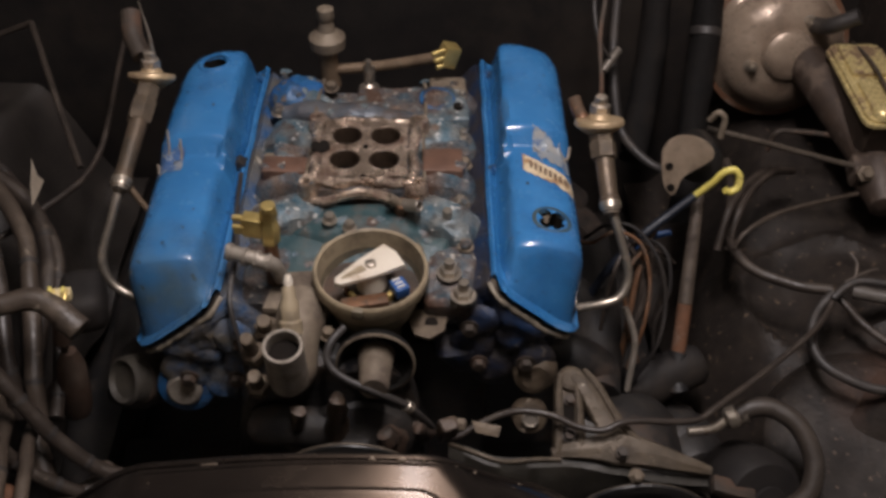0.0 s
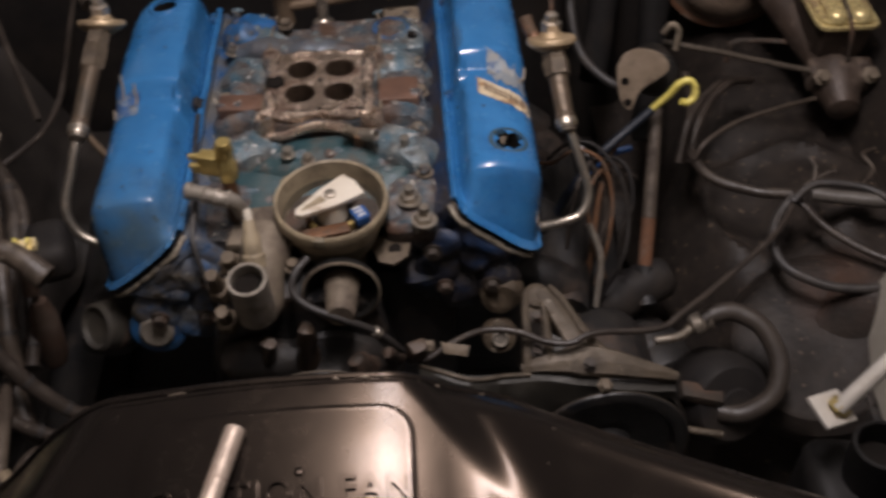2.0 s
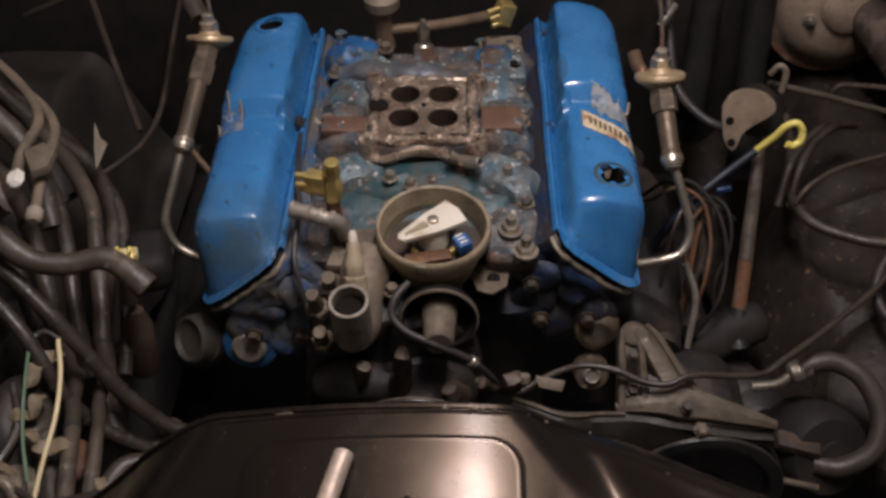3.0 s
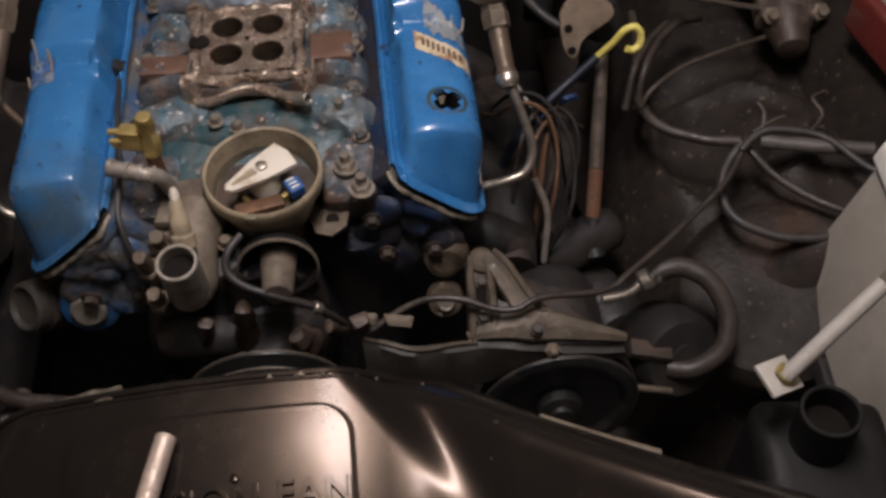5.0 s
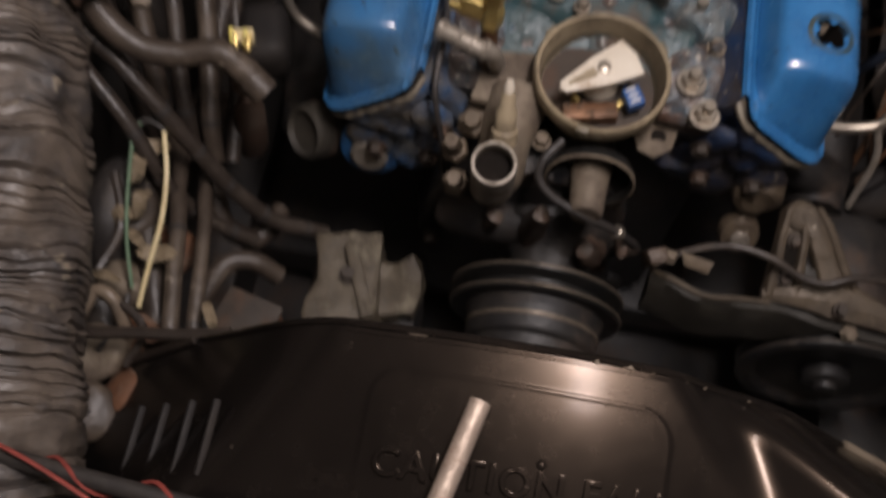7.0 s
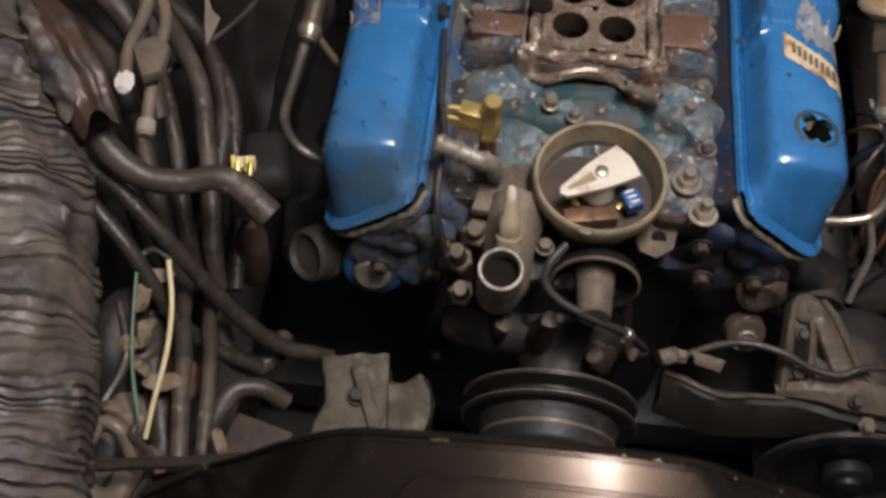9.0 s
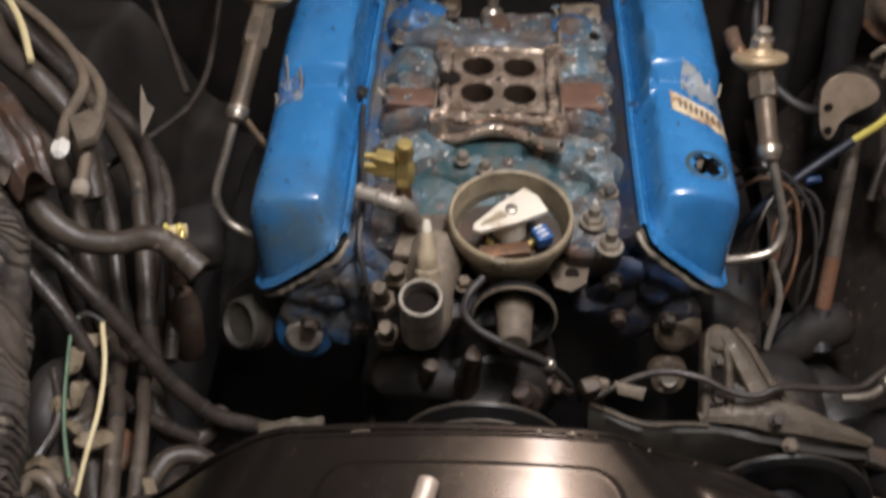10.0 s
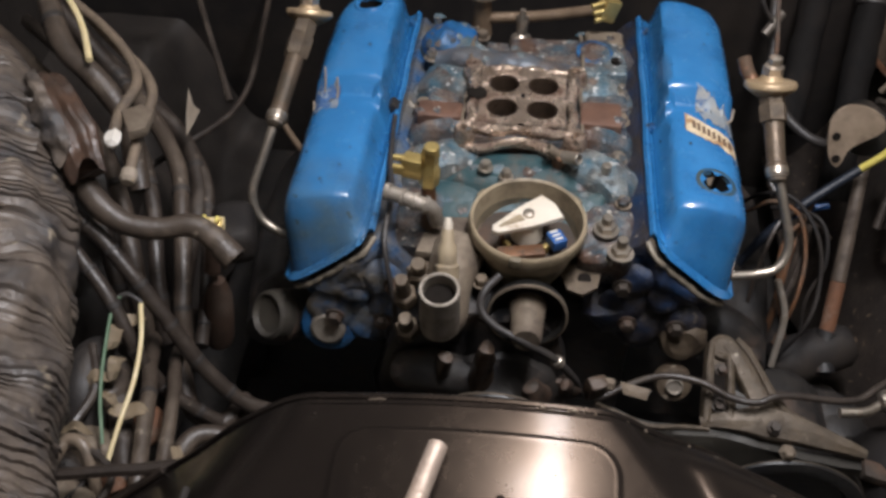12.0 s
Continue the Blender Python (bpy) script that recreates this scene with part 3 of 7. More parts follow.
edge_mat = mat("scraped_head_edge", (0.26, 0.22, 0.165), (0.13, 0.115, 0.09), 70, 0.4, 0.3, 0.4, (0.03, 0.06, 0.11), 0.25, 40, edge=0.2, dirt_rough=0.4)
gasket_mat = mat("oily_cork", (0.045, 0.036, 0.026), (0.022, 0.018, 0.014), 70, 0.5, 0, 0.4, (0.11, 0.09, 0.065), 0.3, 40, edge=0.2)


def valve_cover(side, y0, hole_k, hole_u, label):
    cov = thing("valve_cover", label, "valve cover", bank(side, 0.06, 0, y0 + 0.21), group="rocker covers of the engine")
    paint = blue_stained if side < 0 else blue
    ks = sorted(set(lin(0, 0.434, 62) + lin(0.012, 0.052, 15) + lin(0.16, 0.223, 26) + [0.19, 0.205, 0.235, 0.25, 0.395, 0.41, 0.418, 0.422]))
    bm = lump(loft(B(), [cover_ring(side, y0, k) for k in ks]), 0, 0.0016, 22, side * 3)
    shell = part("shell", bm, paint, cov)
    # the pocket is lined near-black, its inner shade put into the colour
    pierce(shell, hole_cutter(side, y0, hole_k, hole_u, 0.0165 if side > 0 else 0.0155, 4 if side > 0 else 0), hole_shade)
    # scraped edge of the head just below the flange
    part("deck_edge", lump(tube(B(), [bank(side, u, -0.0036, y0 + cut_back(u, 0.0) + 0.0005) for u in lin(0.0005, 0.122, 22)], 0.0034, 8, 3, lambda t: 0.8 + 0.25 * math.sin(t * 23 + side) ** 2), 0, 0.0016, 60, side), edge_mat, eng, "scraped bare edge of the head")
    if side > 0:
        part("breather_rim", rim_patch(B(), side, y0, hole_k, hole_u, 0.0165, 0.0055, 0.0007), stain_mat, cov, "grimy worn ring round a torn breather hole")
        c = on_crown(side, y0, hole_k + 0.006, hole_u + 0.002)
        part("torn_tab", plate(B(), [c + Vector((-0.011, 0.004, -0.004)), c + Vector((-0.003, 0.006, -0.004)), c + Vector((-0.005, 0.001, -0.012)), c + Vector((-0.009, 0.0, -0.011))], 0.001, (0, -0.4, 1)), cast, cov, "bent bare-metal tab in the hole")
    else:
        part("breather_rim", rim_patch(B(), side, y0, hole_k, hole_u, 0.0158, 0.005, 0.0024), blue, cov, "raised edge of an open breather hole")
    # gasket under the flange, bolts along both edges
    ring_pts = [(0.001, -0.0018), (0.001, 0.0), (0.006, 0.0), (0.02, 0.0), (0.045, 0.0), (0.075, 0.0), (0.13, 0.0), (0.13, -0.0018), (0.075, -0.0018), (0.045, -0.0018), (0.02, -0.0018), (0.006, -0.0018)]
    part("gasket", loft(B(), [[bank(side, u, n, y0 + k + cut_back(u, k)) for u, n in ring_pts] for k in (0.0015, 0.03, 0.06, 0.09, 0.16, 0.431)]), gasket_mat, cov, "thin oily cork gasket")
    for k in ((0.218, 0.41) if side < 0 else (0.19, 0.4)):
        part("cover_bolt", hexbolt(B(), bank(side, 0.0055, 0.0056, y0 + k), (side * NX, 0, NZ), 0.0055, 0.005), blue_dirty, cov)
    for k in (0.12, 0.3):
        part("cover_bolt", hexbolt(B(), bank(side, 0.128, 0.0062, y0 + k), (side * NX, 0, NZ), 0.0055, 0.005), blue_dirty, cov)
    return cov


left_cover = valve_cover(-1, -0.02, 0.367, 0.203, "glossy blue steel valve cover with a stained front corner")
right_cover = valve_cover(1, 0.006, 0.066, 0.2135, "glossy blue steel valve cover with a paper label and breather hole")


def patch(side, y0, k0, k1, u0, u1, lift=0.0008, wave=0.0, skew=0.0, seed=1):
    bm = B()
    nk, nu = 8, 14

    def f(a, b):
        jag = wave * noise.noise(Vector((a * 7 + seed, b * 9, seed)))
        k = k0 + (k1 - k0) * b + skew * (a - 0.5) + jag
        return on_crown(side, y0, k, u0 + (u1 - u0) * a, lift)
    rows = [[bm.verts.new(f(i / (nu - 1), j / (nk - 1))) for j in range(nk)] for i in range(nu)]
    for i in range(nu - 1):
        for j in range(nk - 1):
            bm.faces.new((rows[i][j], rows[i + 1][j], rows[i + 1][j + 1], rows[i][j + 1]))
    return bm


# aged paper label across the crown, its lettering worn past reading
lab = part("paper_label", patch(1, 0.006, 0.134, 0.163, 0.186, 0.2445, 0.0009, 0.005, -0.036), label_mat, right_cover, "aged cream paper label with worn brown lettering")
for i in range(8):
    u = 0.194 + i * 0.0057
    part("print_mark", patch(1, 0.006, 0.1425 - 0.0036 * (i - 3.5), 0.1555 - 0.0036 * (i - 3.5), u, u + 0.0036, 0.0015), ink, lab)
part("torn_label", patch(1, 0.006, 0.172, 0.205, 0.2, 0.243, 0.0009, 0.014, -0.024, 4), torn_mat, right_cover, "torn silver-grey label remnant")
part("torn_label", patch(-1, -0.02, 0.172, 0.205, 0.212, 0.246, 0.0009, 0.016, 0.0, 9), torn_mat, left_cover, "torn silver-grey label remnant")
for a in ((0.19, 0.205, 0.215), (0.198, 0.216, 0.232), (0.18, 0.19, 0.243)):
    part("label_scrap", tube(B(), [on_crown(-1, -0.02, a[0], a[2], 0.001), on_crown(-1, -0.02, (a[0] + a[1]) / 2, a[2], 0.007), on_crown(-1, -0.02, a[1], a[2] + 0.002, 0.012)], 0.0012, 6, 4), paper_mat, left_cover)
part("label_scrap", tube(B(), [on_crown(1, 0.006, 0.188, 0.24, 0.001), on_crown(1, 0.006, 0.195, 0.245, 0.008), on_crown(1, 0.006, 0.205, 0.247, 0.014)], 0.0016, 6, 4), paper_mat, right_cover)
# dark chips in the paint
for side, y0, cov, spots in ((-1, -0.02, left_cover, ((0.04, 0.233, 0.011, 0.004), (0.042, 0.222, 0.006, 0.003), (0.046, 0.206, 0.004, 0.003), (0.062, 0.236, 0.007, 0.003), (0.07, 0.19, 0.003, 0.003), (0.1, 0.184, 0.0025, 0.0025), (0.128, 0.24, 0.006, 0.003), (0.135, 0.237, 0.003, 0.002), (0.27, 0.187, 0.004, 0.004), (0.31, 0.21, 0.003, 0.002))),
                            (1, 0.006, right_cover, ((0.126, 0.188, 0.0035, 0.004), (0.155, 0.184, 0.003, 0.003), (0.11, 0.236, 0.004, 0.002), (0.05, 0.196, 0.003, 0.002), (0.3, 0.214, 0.003, 0.002)))):
    for i, (k, u, w, d) in enumerate(spots):
        part("paint_chip", patch(side, y0, k, k + d, u, u + w, 0.0006, 0.002, 0.004 * math.sin(i * 5), i + 2), chip_mat, cov)
# small wire clip on the inner flange
part("wire_clip", box(B(), bank(-1, 0.003, 0.011, 0.198), (0.012, 0.016, 0.012), (0, -41, 0), 0.002), black_rubber, left_cover, "black wire clip")


# ---- intake manifold ----
man = thing("intake_manifold", "blue and rust stained cast intake manifold with four open bores", "intake manifold", (0, 0.2, 0.78))
bm = B()
rings = []
for y, k in ((0.03, 0.9), (0.04, 1.0), (0.2, 1.0), (0.39, 1.0), (0.405, 0.92)):
    rings.append([(x * k, y, z) for x, z in ((-0.138, 0.78), (-0.14, 0.8), (-0.1, 0.8), (-0.06, 0.796), (0.06, 0.796), (0.1, 0.8), (0.14, 0.8), (0.138, 0.78))])
loft(bm, rings)
lump(bm, 0, 0.003, 22)
part("valley_plate", bm, manifold_mat, man)


def runner(x0, y0, x1, y1, r, material):
    bm = B()
    d = Vector((x1 - x0, y1 - y0, 0)).normalized()
    nrm = Vector((-d.y, d.x, 0))
    rings = []
    for t, kw, zt in ((0, 0.8, 0.838), (0.1, 0.9, 0.846), (0.4, 0.85, 0.854), (0.7, 0.92, 0.85), (0.9, 1.0, 0.838), (0.97, 0.98, 0.826), (1.0, 0.9, 0.815)):
        c = Vector((x0 + (x1 - x0) * t, y0 + (y1 - y0) * t, 0))
        w = r * kw
        rings.append([c + nrm * a * w + Vector((0, 0, z)) for a, z in ((-1, 0.79), (-1, zt - 0.022), (-0.86, zt - 0.009), (-0.5, zt - 0.001), (0.5, zt - 0.001), (0.86, zt - 0.009), (1, zt - 0.022), (1, 0.79))])
    loft(bm, rings)
    bmesh.ops.subdivide_edges(bm, edges=bm.edges[:], cuts=2, use_grid_fill=True)
    lump(bm, 0, 0.003, 40, x1 * 9 + y1)
    lump(bm, 0, 0.0015, 110, x1 * 5 + y1)
    part("runner", bm, material, man)


for i, (yi, yo) in enumerate(((0.12, 0.085), (0.165, 0.175), (0.235, 0.265), (0.29, 0.36))):
    runner(-0.045, yi, -0.132, yo, 0.03, manifold_pale if i != 1 else manifold_mat)
    runner(0.045, yi, 0.132, yo, 0.03, manifold_pale if i in (0, 2) else manifold_mat)
# plenum under the carburettor pad
for cx, cy, w, d in ((-0.054, 0.19, 0.012, 0.13), (0.054, 0.19, 0.012, 0.13), (0, 0.127, 0.118, 0.014), (0, 0.249, 0.118, 0.014)):
    bm = box(B(), (cx, cy, 0.826), (w, d, 0.066), bevel=0.003)
    part("plenum_wall", lump(bm, 0, 0.0015, 40), manifold_mat, man)
# floor coloured near-black to stand in for the shade below the bores
part("plenum_floor", box(B(), (0, 0.19, 0.795), (0.11, 0.12, 0.01), bevel=0), hole_shade, man, "plenum floor coloured near-black as shade")
# carburettor pad: a slab with four bores through it
PADZ = 0.868


def bored_pad(bm, xs, ys, centres, r, z1, z0, n=32):
    """Cells between xs and ys, each with a round bore at its centre."""
    for ix in range(2):
        for iy in range(2):
            x0, x1, y0, y1 = xs[ix], xs[ix + 1], ys[iy], ys[iy + 1]
            cx, cy = centres[ix][0], centres[iy][1]
            out, top, low = [], [], []
            for k in range(n):
                a = 2 * math.pi * (k + 0.5) / n
                c, s = math.cos(a), math.sin(a)
                t = min((x1 - cx) / c if c > 0 else (x0 - cx) / c, (y1 - cy) / s if s > 0 else (y0 - cy) / s)
                out.append(bm.verts.new((cx + c * t, cy + s * t, z1)))
                top.append(bm.verts.new((cx + c * r, cy + s * r, z1 - 0.0006)))
                low.append(bm.verts.new((cx + c * r * 0.96, cy + s * r * 0.96, z0)))
            for k in range(n):
                j = (k + 1) % n
                bm.faces.new((out[k], out[j], top[j], top[k]))
                bm.faces.new((top[k], top[j], low[j], low[k]))
    return bm


bm = B()
BORES = [(-0.023, 0.166), (0.023, 0.213)]
bored_pad(bm, (-0.05, 0.0, 0.05), (0.134, 0.19, 0.242), BORES, 0.0182, PADZ, 0.842)
bmesh.ops.remove_doubles(bm, verts=bm.verts[:], dist=0.0004)
pad = part("carburettor_pad", bm, pad_mat, man, "scraped bare-metal pad with four round bores")
# liners coloured dark, so each bore looks shaded inside
for bx in (BORES[0][0], BORES[1][0]):
    for by in (BORES[0][1], BORES[1][1]):
        part("bore", lathe(B(), (bx, by, 0.843), (0, 0, 1), [(0.0178, 0), (0.018, 0.0242), (0.0172, 0.0235), (0.0168, 0.0)], 32, caps=False), bore_mat, man, "throttle bore with its shade painted dark brown")
# raised uneven rim round the pad with the four stud bosses
bm = B()
for x in (-0.056, 0.056):
    tube(bm, [(x, 0.128, PADZ - 0.008), (x * 1.03, 0.16, PADZ - 0.002), (x, 0.19, PADZ - 0.005), (x * 1.04, 0.22, PADZ), (x, 0.25, PADZ - 0.006)], 0.0068, 10, 7)
for y in (0.13, 0.247):
    tube(bm, [(-0.056, y, PADZ - 0.006), (-0.025, y - 0.003, PADZ - 0.004), (0, y + 0.002, PADZ - 0.007), (0.028, y - 0.003, PADZ - 0.004), (0.056, y, PADZ - 0.006)], 0.0066, 10, 7)
for x in (-0.062, 0.062):
    for y in (0.126, 0.25):
        lathe(bm, (x, y, 0.83), (0, 0, 1), [(0.014, 0), (0.014, 0.03), (0.011, 0.037), (0.005, 0.037), (0.0045, 0.03)], 16)
lump(lump(bm, 0, 0.0034, 55), 0, 0.0018, 140)
part("pad_rim", bm, pad_mat, man, "rough scraped rim with stud holes")
# skirt below the front of the pad: wavy gasket flange and teal crossover
bm = B()
rings = []
for x, zt, yf in ((-0.135, 0.812, 0.07), (-0.1, 0.822, 0.075), (-0.06, 0.838, 0.07), (-0.02, 0.846, 0.062), (0.02, 0.846, 0.062), (0.06, 0.838, 0.07), (0.1, 0.825, 0.078), (0.135, 0.815, 0.075)):
    rings.append([(x, yf - 0.01, 0.78), (x, yf - 0.008, zt - 0.02), (x, yf + 0.004, zt - 0.004), (x, yf + 0.02, zt), (x, yf + 0.045, zt), (x, yf + 0.06, zt - 0.01), (x, yf + 0.06, 0.78)])
loft(bm, rings)
bmesh.ops.subdivide_edges(bm, edges=bm.edges[:], cuts=2, use_grid_fill=True)
lump(bm, 0, 0.0025, 35)
part("coolant_crossover", bm, teal, man, "oily teal coolant crossover")
bm = B()
tube(bm, [(-0.075, 0.118, 0.842), (-0.04, 0.108, 0.852), (-0.01, 0.117, 0.856), (0.02, 0.113, 0.856), (0.045, 0.105, 0.85), (0.08, 0.118, 0.842)], 0.006, 8, 6)
lump(bm, 0, 0.002, 60)
part("gasket_lip", bm, pad_mat, man, "brown wavy gasket edge")
# sloping front apron towards the distributor
bm = box(B(), (0.0, 0.045, 0.808), (0.2, 0.07, 0.03), (14, 0, 0), 0.01, 3)
bmesh.ops.subdivide_edges(bm, edges=bm.edges[:], cuts=3, use_grid_fill=True)
lump(bm, 0, 0.004, 30)
part("front_apron", bm, teal, man)
# end rails of the casting beside the distributor
for side in (-1, 1):
    bm = box(B(), (side * 0.1, 0.03, 0.797), (0.058, 0.085, 0.048), (10, 0, 0), 0.014, 3)
    bmesh.ops.subdivide_edges(bm, edges=bm.edges[:], cuts=3, use_grid_fill=True)
    lump(bm, 0, 0.004, 32, side)
    part("front_corner", bm, manifold_mat, man)
# bolts and studs
for x, y, z, r, s in ((0.097, 0.088, 0.832, 0.01, 0.018), (0.099, 0.02, 0.824, 0.0105, 0.012), (0.114, -0.012, 0.822, 0.0105, 0.014), (0.118, 0.06, 0.826, 0.007, 0), (0.113, 0.13, 0.83, 0.008, 0.004),
                      (0.118, 0.2, 0.832, 0.008, 0), (0.118, 0.245, 0.836, 0.008, 0.01), (0.118, 0.33, 0.836, 0.008, 0.01), (-0.118, 0.11, 0.83, 0.008, 0.004), (-0.118, 0.2, 0.834, 0.008, 0), (-0.118, 0.3, 0.836, 0.008, 0.006),
                      (-0.09, 0.085, 0.832, 0.008, 0), (-0.035, 0.08, 0.846, 0.0065, 0.003), (-0.012, 0.068, 0.846, 0.006, 0.004), (-0.118, 0.37, 0.832, 0.008, 0.015), (-0.06, 0.395, 0.81, 0.008, 0)):
    part("manifold_bolt", hexbolt(B(), (x, y, z), (0, 0, 1), r, 0.008, True, s), steel if s else cast, man)
# raised pockets and bosses between the runners
for x, y, w, d, z, m in ((0.1, 0.222, 0.052, 0.034, 0.846, manifold_mat), (0.095, 0.31, 0.06, 0.07, 0.848, manifold_pale), (0.1, 0.36, 0.05, 0.04, 0.845, cast), (-0.095, 0.22, 0.04, 0.03, 0.84, manifold_mat),
                         (0.1, 0.13, 0.045, 0.035, 0.83, manifold_mat), (-0.1, 0.17, 0.05, 0.035, 0.838, rust), (0.0, 0.3, 0.15, 0.05, 0.842, manifold_mat), (0.03, 0.345, 0.1, 0.04, 0.835, manifold_mat)):
    bm = box(B(), (x, y, z - 0.02), (w, d, 0.04), (0, 0, 4), 0.007, 3)
    bmesh.ops.subdivide_edges(bm, edges=bm.edges[:], cuts=3, use_grid_fill=True)
    lump(bm, 0, 0.0025, 45, x)
    part("casting_boss", bm, m, man)
bm = B()
bmesh.ops.create_icosphere(bm, subdivisions=4, radius=1.0)
for v in bm.verts:
    v.co = Vector((-0.098 + v.co.x * 0.034, 0.335 + v.co.y * 0.04, 0.835 + v.co.z * 0.026))
lump(bm, 0, 0.005, 45)
part("blue_dome", lump(bm, 0, 0.004, 70, 2), blue_dirty, man, "rounded boss with bright blue paint left on it")
part("machined_seat", lathe(B(), (0.086, 0.318, 0.846), (0.1, -0.1, 1), [(0.024, 0), (0.024, 0.004), (0.02, 0.006), (0.019, 0.004), (0.001, 0.004)], 28), blue_dirty, man, "round machined blue-grey seat")
# flat near-black discs drawn as holes, the shade being their colour
part("seat_hole", lathe(B(), (0.112, 0.3, 0.85), (0.1, -0.1, 1), [(0.0065, 0), (0.006, 0.0025), (0.001, 0.0025)], 16), hole_shade, man)
part("pad_pocket", lathe(B(), (-0.0535, 0.188, 0.8675), (0, 0, 1), [(0.012, 0), (0.011, 0.003), (0.001, 0.003)], 20), hole_shade, man, "pocket beside the pad, its shade painted near-black")
for x in (-0.066, 0.069):
    bm = tube(B(), [(x, 0.12, 0.846), (x * 1.02, 0.17, 0.852), (x, 0.23, 0.85), (x * 1.03, 0.29, 0.854), (x, 0.37, 0.842)], 0.0024, 8, 8)
    part("casting_rib", lump(bm, 0, 0.0015, 70), cast, man)
# flat rust-brown heat pads on either side of the bores
pad_brown = mat("rust_brown_pad", (0.16, 0.085, 0.055), (0.1, 0.056, 0.04), 40, 0.42, 0.15, 0.5, (0.2, 0.14, 0.1), 0.35, 30, edge=0.25, dirt_rough=0.45)
for cx, cy, w, d in ((-0.095, 0.172, 0.052, 0.03), (0.092, 0.184, 0.048, 0.044)):
    bm = box(B(), (cx, cy, 0.842), (w, d, 0.026), (0, 0, 0), 0.003, 2)
    bmesh.ops.subdivide_edges(bm, edges=bm.edges[:], cuts=2, use_grid_fill=True)
    part("heat_pad", lump(bm, 0, 0.0014, 70, cx), pad_brown, man, "flat rust-brown pad")
# blue rear hump that crosses behind the pad
hump = mat("dull_blue_grey_casting", (0.05, 0.08, 0.115), (0.12, 0.105, 0.09), 26, 0.36, 0.1, 0.6, (0.085, 0.06, 0.048), 0.5, 18, edge=0.2, dirt_rough=0.42)
bm = tube(B(), [(-0.11, 0.305, 0.832), (-0.05, 0.288, 0.848), (0.0, 0.278, 0.85), (0.05, 0.274, 0.84), (0.08, 0.262, 0.825)], 0.019, 16, 8)
for v in bm.verts:
    v.co.z = 0.835 + (v.co.z - 0.835) * 0.85
lump(lump(bm, 0, 0.006, 24), 0, 0.003, 60)
part("heat_riser", bm, hump, man, "dull blue-grey hump across the casting")
# crusted paint and gasket flakes left on the casting
from mathutils.bvhtree import BVHTree

faces, verts = [], []
for o in man.children:
    base = len(verts)
    verts += [o.matrix_local @ v.co + Vector((0, 0.2, 0.78)) for v in o.data.vertices]
    faces += [[base + i for i in f.vertices] for f in o.data.polygons]
tree_of_faces = BVHTree.FromPolygons(verts, faces)
rng = random.Random(7)
for m, count, word in ((manifold_pale, 70, "pale grey"), (manifold_mat, 80, "rusty brown")):
    bm = B()
    for _ in range(count):
        x, y = rng.uniform(-0.135, 0.135), rng.uniform(0.035, 0.395)
        if abs(x) < 0.058 and 0.12 < y < 0.255:
            continue
        hit, nrm, _, _ = tree_of_faces.ray_cast(Vector((x, y, 1.0)), Vector((0, 0, -1)))
        if hit is None or nrm.z < 0.25:
            continue
        u, v, w = basis(nrm)
        r = rng.uniform(0.003, 0.009)
        n = rng.randint(5, 8)
        lo = [hit + (u * math.cos(6.283 * i / n) + v * math.sin(6.283 * i / n)) * r * rng.uniform(0.6, 1.3) - w * 0.001 for i in range(n)]
        hi = [p + w * rng.uniform(0.001, 0.0022) + (hit - p) * 0.3 for p in lo]
        loft(bm, [lo, hi])
    ob = part("paint_crust", bm, m, man, "crusted " + word + " flakes")
    tagged(ob, kind="stuff")
# twin brass vacuum nipples near the crossover
nip = thing("vacuum_nipple", "small double steel vacuum nipple on the manifold", "pipe fitting", (0.05, 0.095, 0.845))
part("body", cyl(B(), (0.045, 0.1, 0.842), (0.047, 0.094, 0.862), 0.008), copper, nip)
part("nozzle", ring(B(), (0.047, 0.096, 0.858), (0.066, 0.084, 0.866), 0.0072, 0.0045, 16), steel, nip)
part("nozzle", ring(B(), (0.045, 0.096, 0.858), (0.031, 0.094, 0.87), 0.0058, 0.0035, 14), cast, nip)

# rear vacuum pipe: tee fitting, cross pipe, brass block
rear = thing("vacuum_pipe", "tan steel vacuum pipe with a tee across the manifold's rear", "pipe", (-0.06, 0.42, 0.82))
part("tee", cyl(B(), (-0.062, 0.42, 0.8), (-0.064, 0.42, 0.86), 0.014, 0.012), tan_pipe, rear)
part("tee_cap", lathe(B(), (-0.064, 0.42, 0.858), (0, 0, 1), [(0.012, 0), (0.024, 0.006), (0.025, 0.02), (0.012, 0.03), (0.009, 0.045), (0.012, 0.05), (0.011, 0.062), (0.004, 0.066)], 18), cast, rear, "bulbous beige cap")
part("pipe", tube(B(), [(-0.058, 0.42, 0.826), (0.0, 0.415, 0.835), (0.05, 0.405, 0.85), (0.09, 0.39, 0.868)], 0.0075, 12), tan_pipe, rear)
part("stay", cyl(B(), (-0.008, 0.4, 0.806), (-0.008, 0.41, 0.84), 0.006, 0.009), steel, rear)
part("stay_head", lathe(B(), (-0.008, 0.4, 0.804), (0, 0, 1), [(0.016, 0), (0.014, 0.008), (0.006, 0.014), (0.004, 0.05)], 14), steel, rear)
blk = part("brass_block", box(B(), (0.1, 0.378, 0.878), (0.022, 0.022, 0.03), (0, 20, 20), 0.003), brass, rear, "yellow brass fitting block")
for dx, dz in ((0.0, 0.012), (0.003, 0.002), (0.006, -0.008)):
    part("brass_nipple", cyl(B(), (0.094 + dx, 0.37, 0.878 + dz), (0.078 + dx, 0.362, 0.876 + dz), 0.0035), brass, blk)

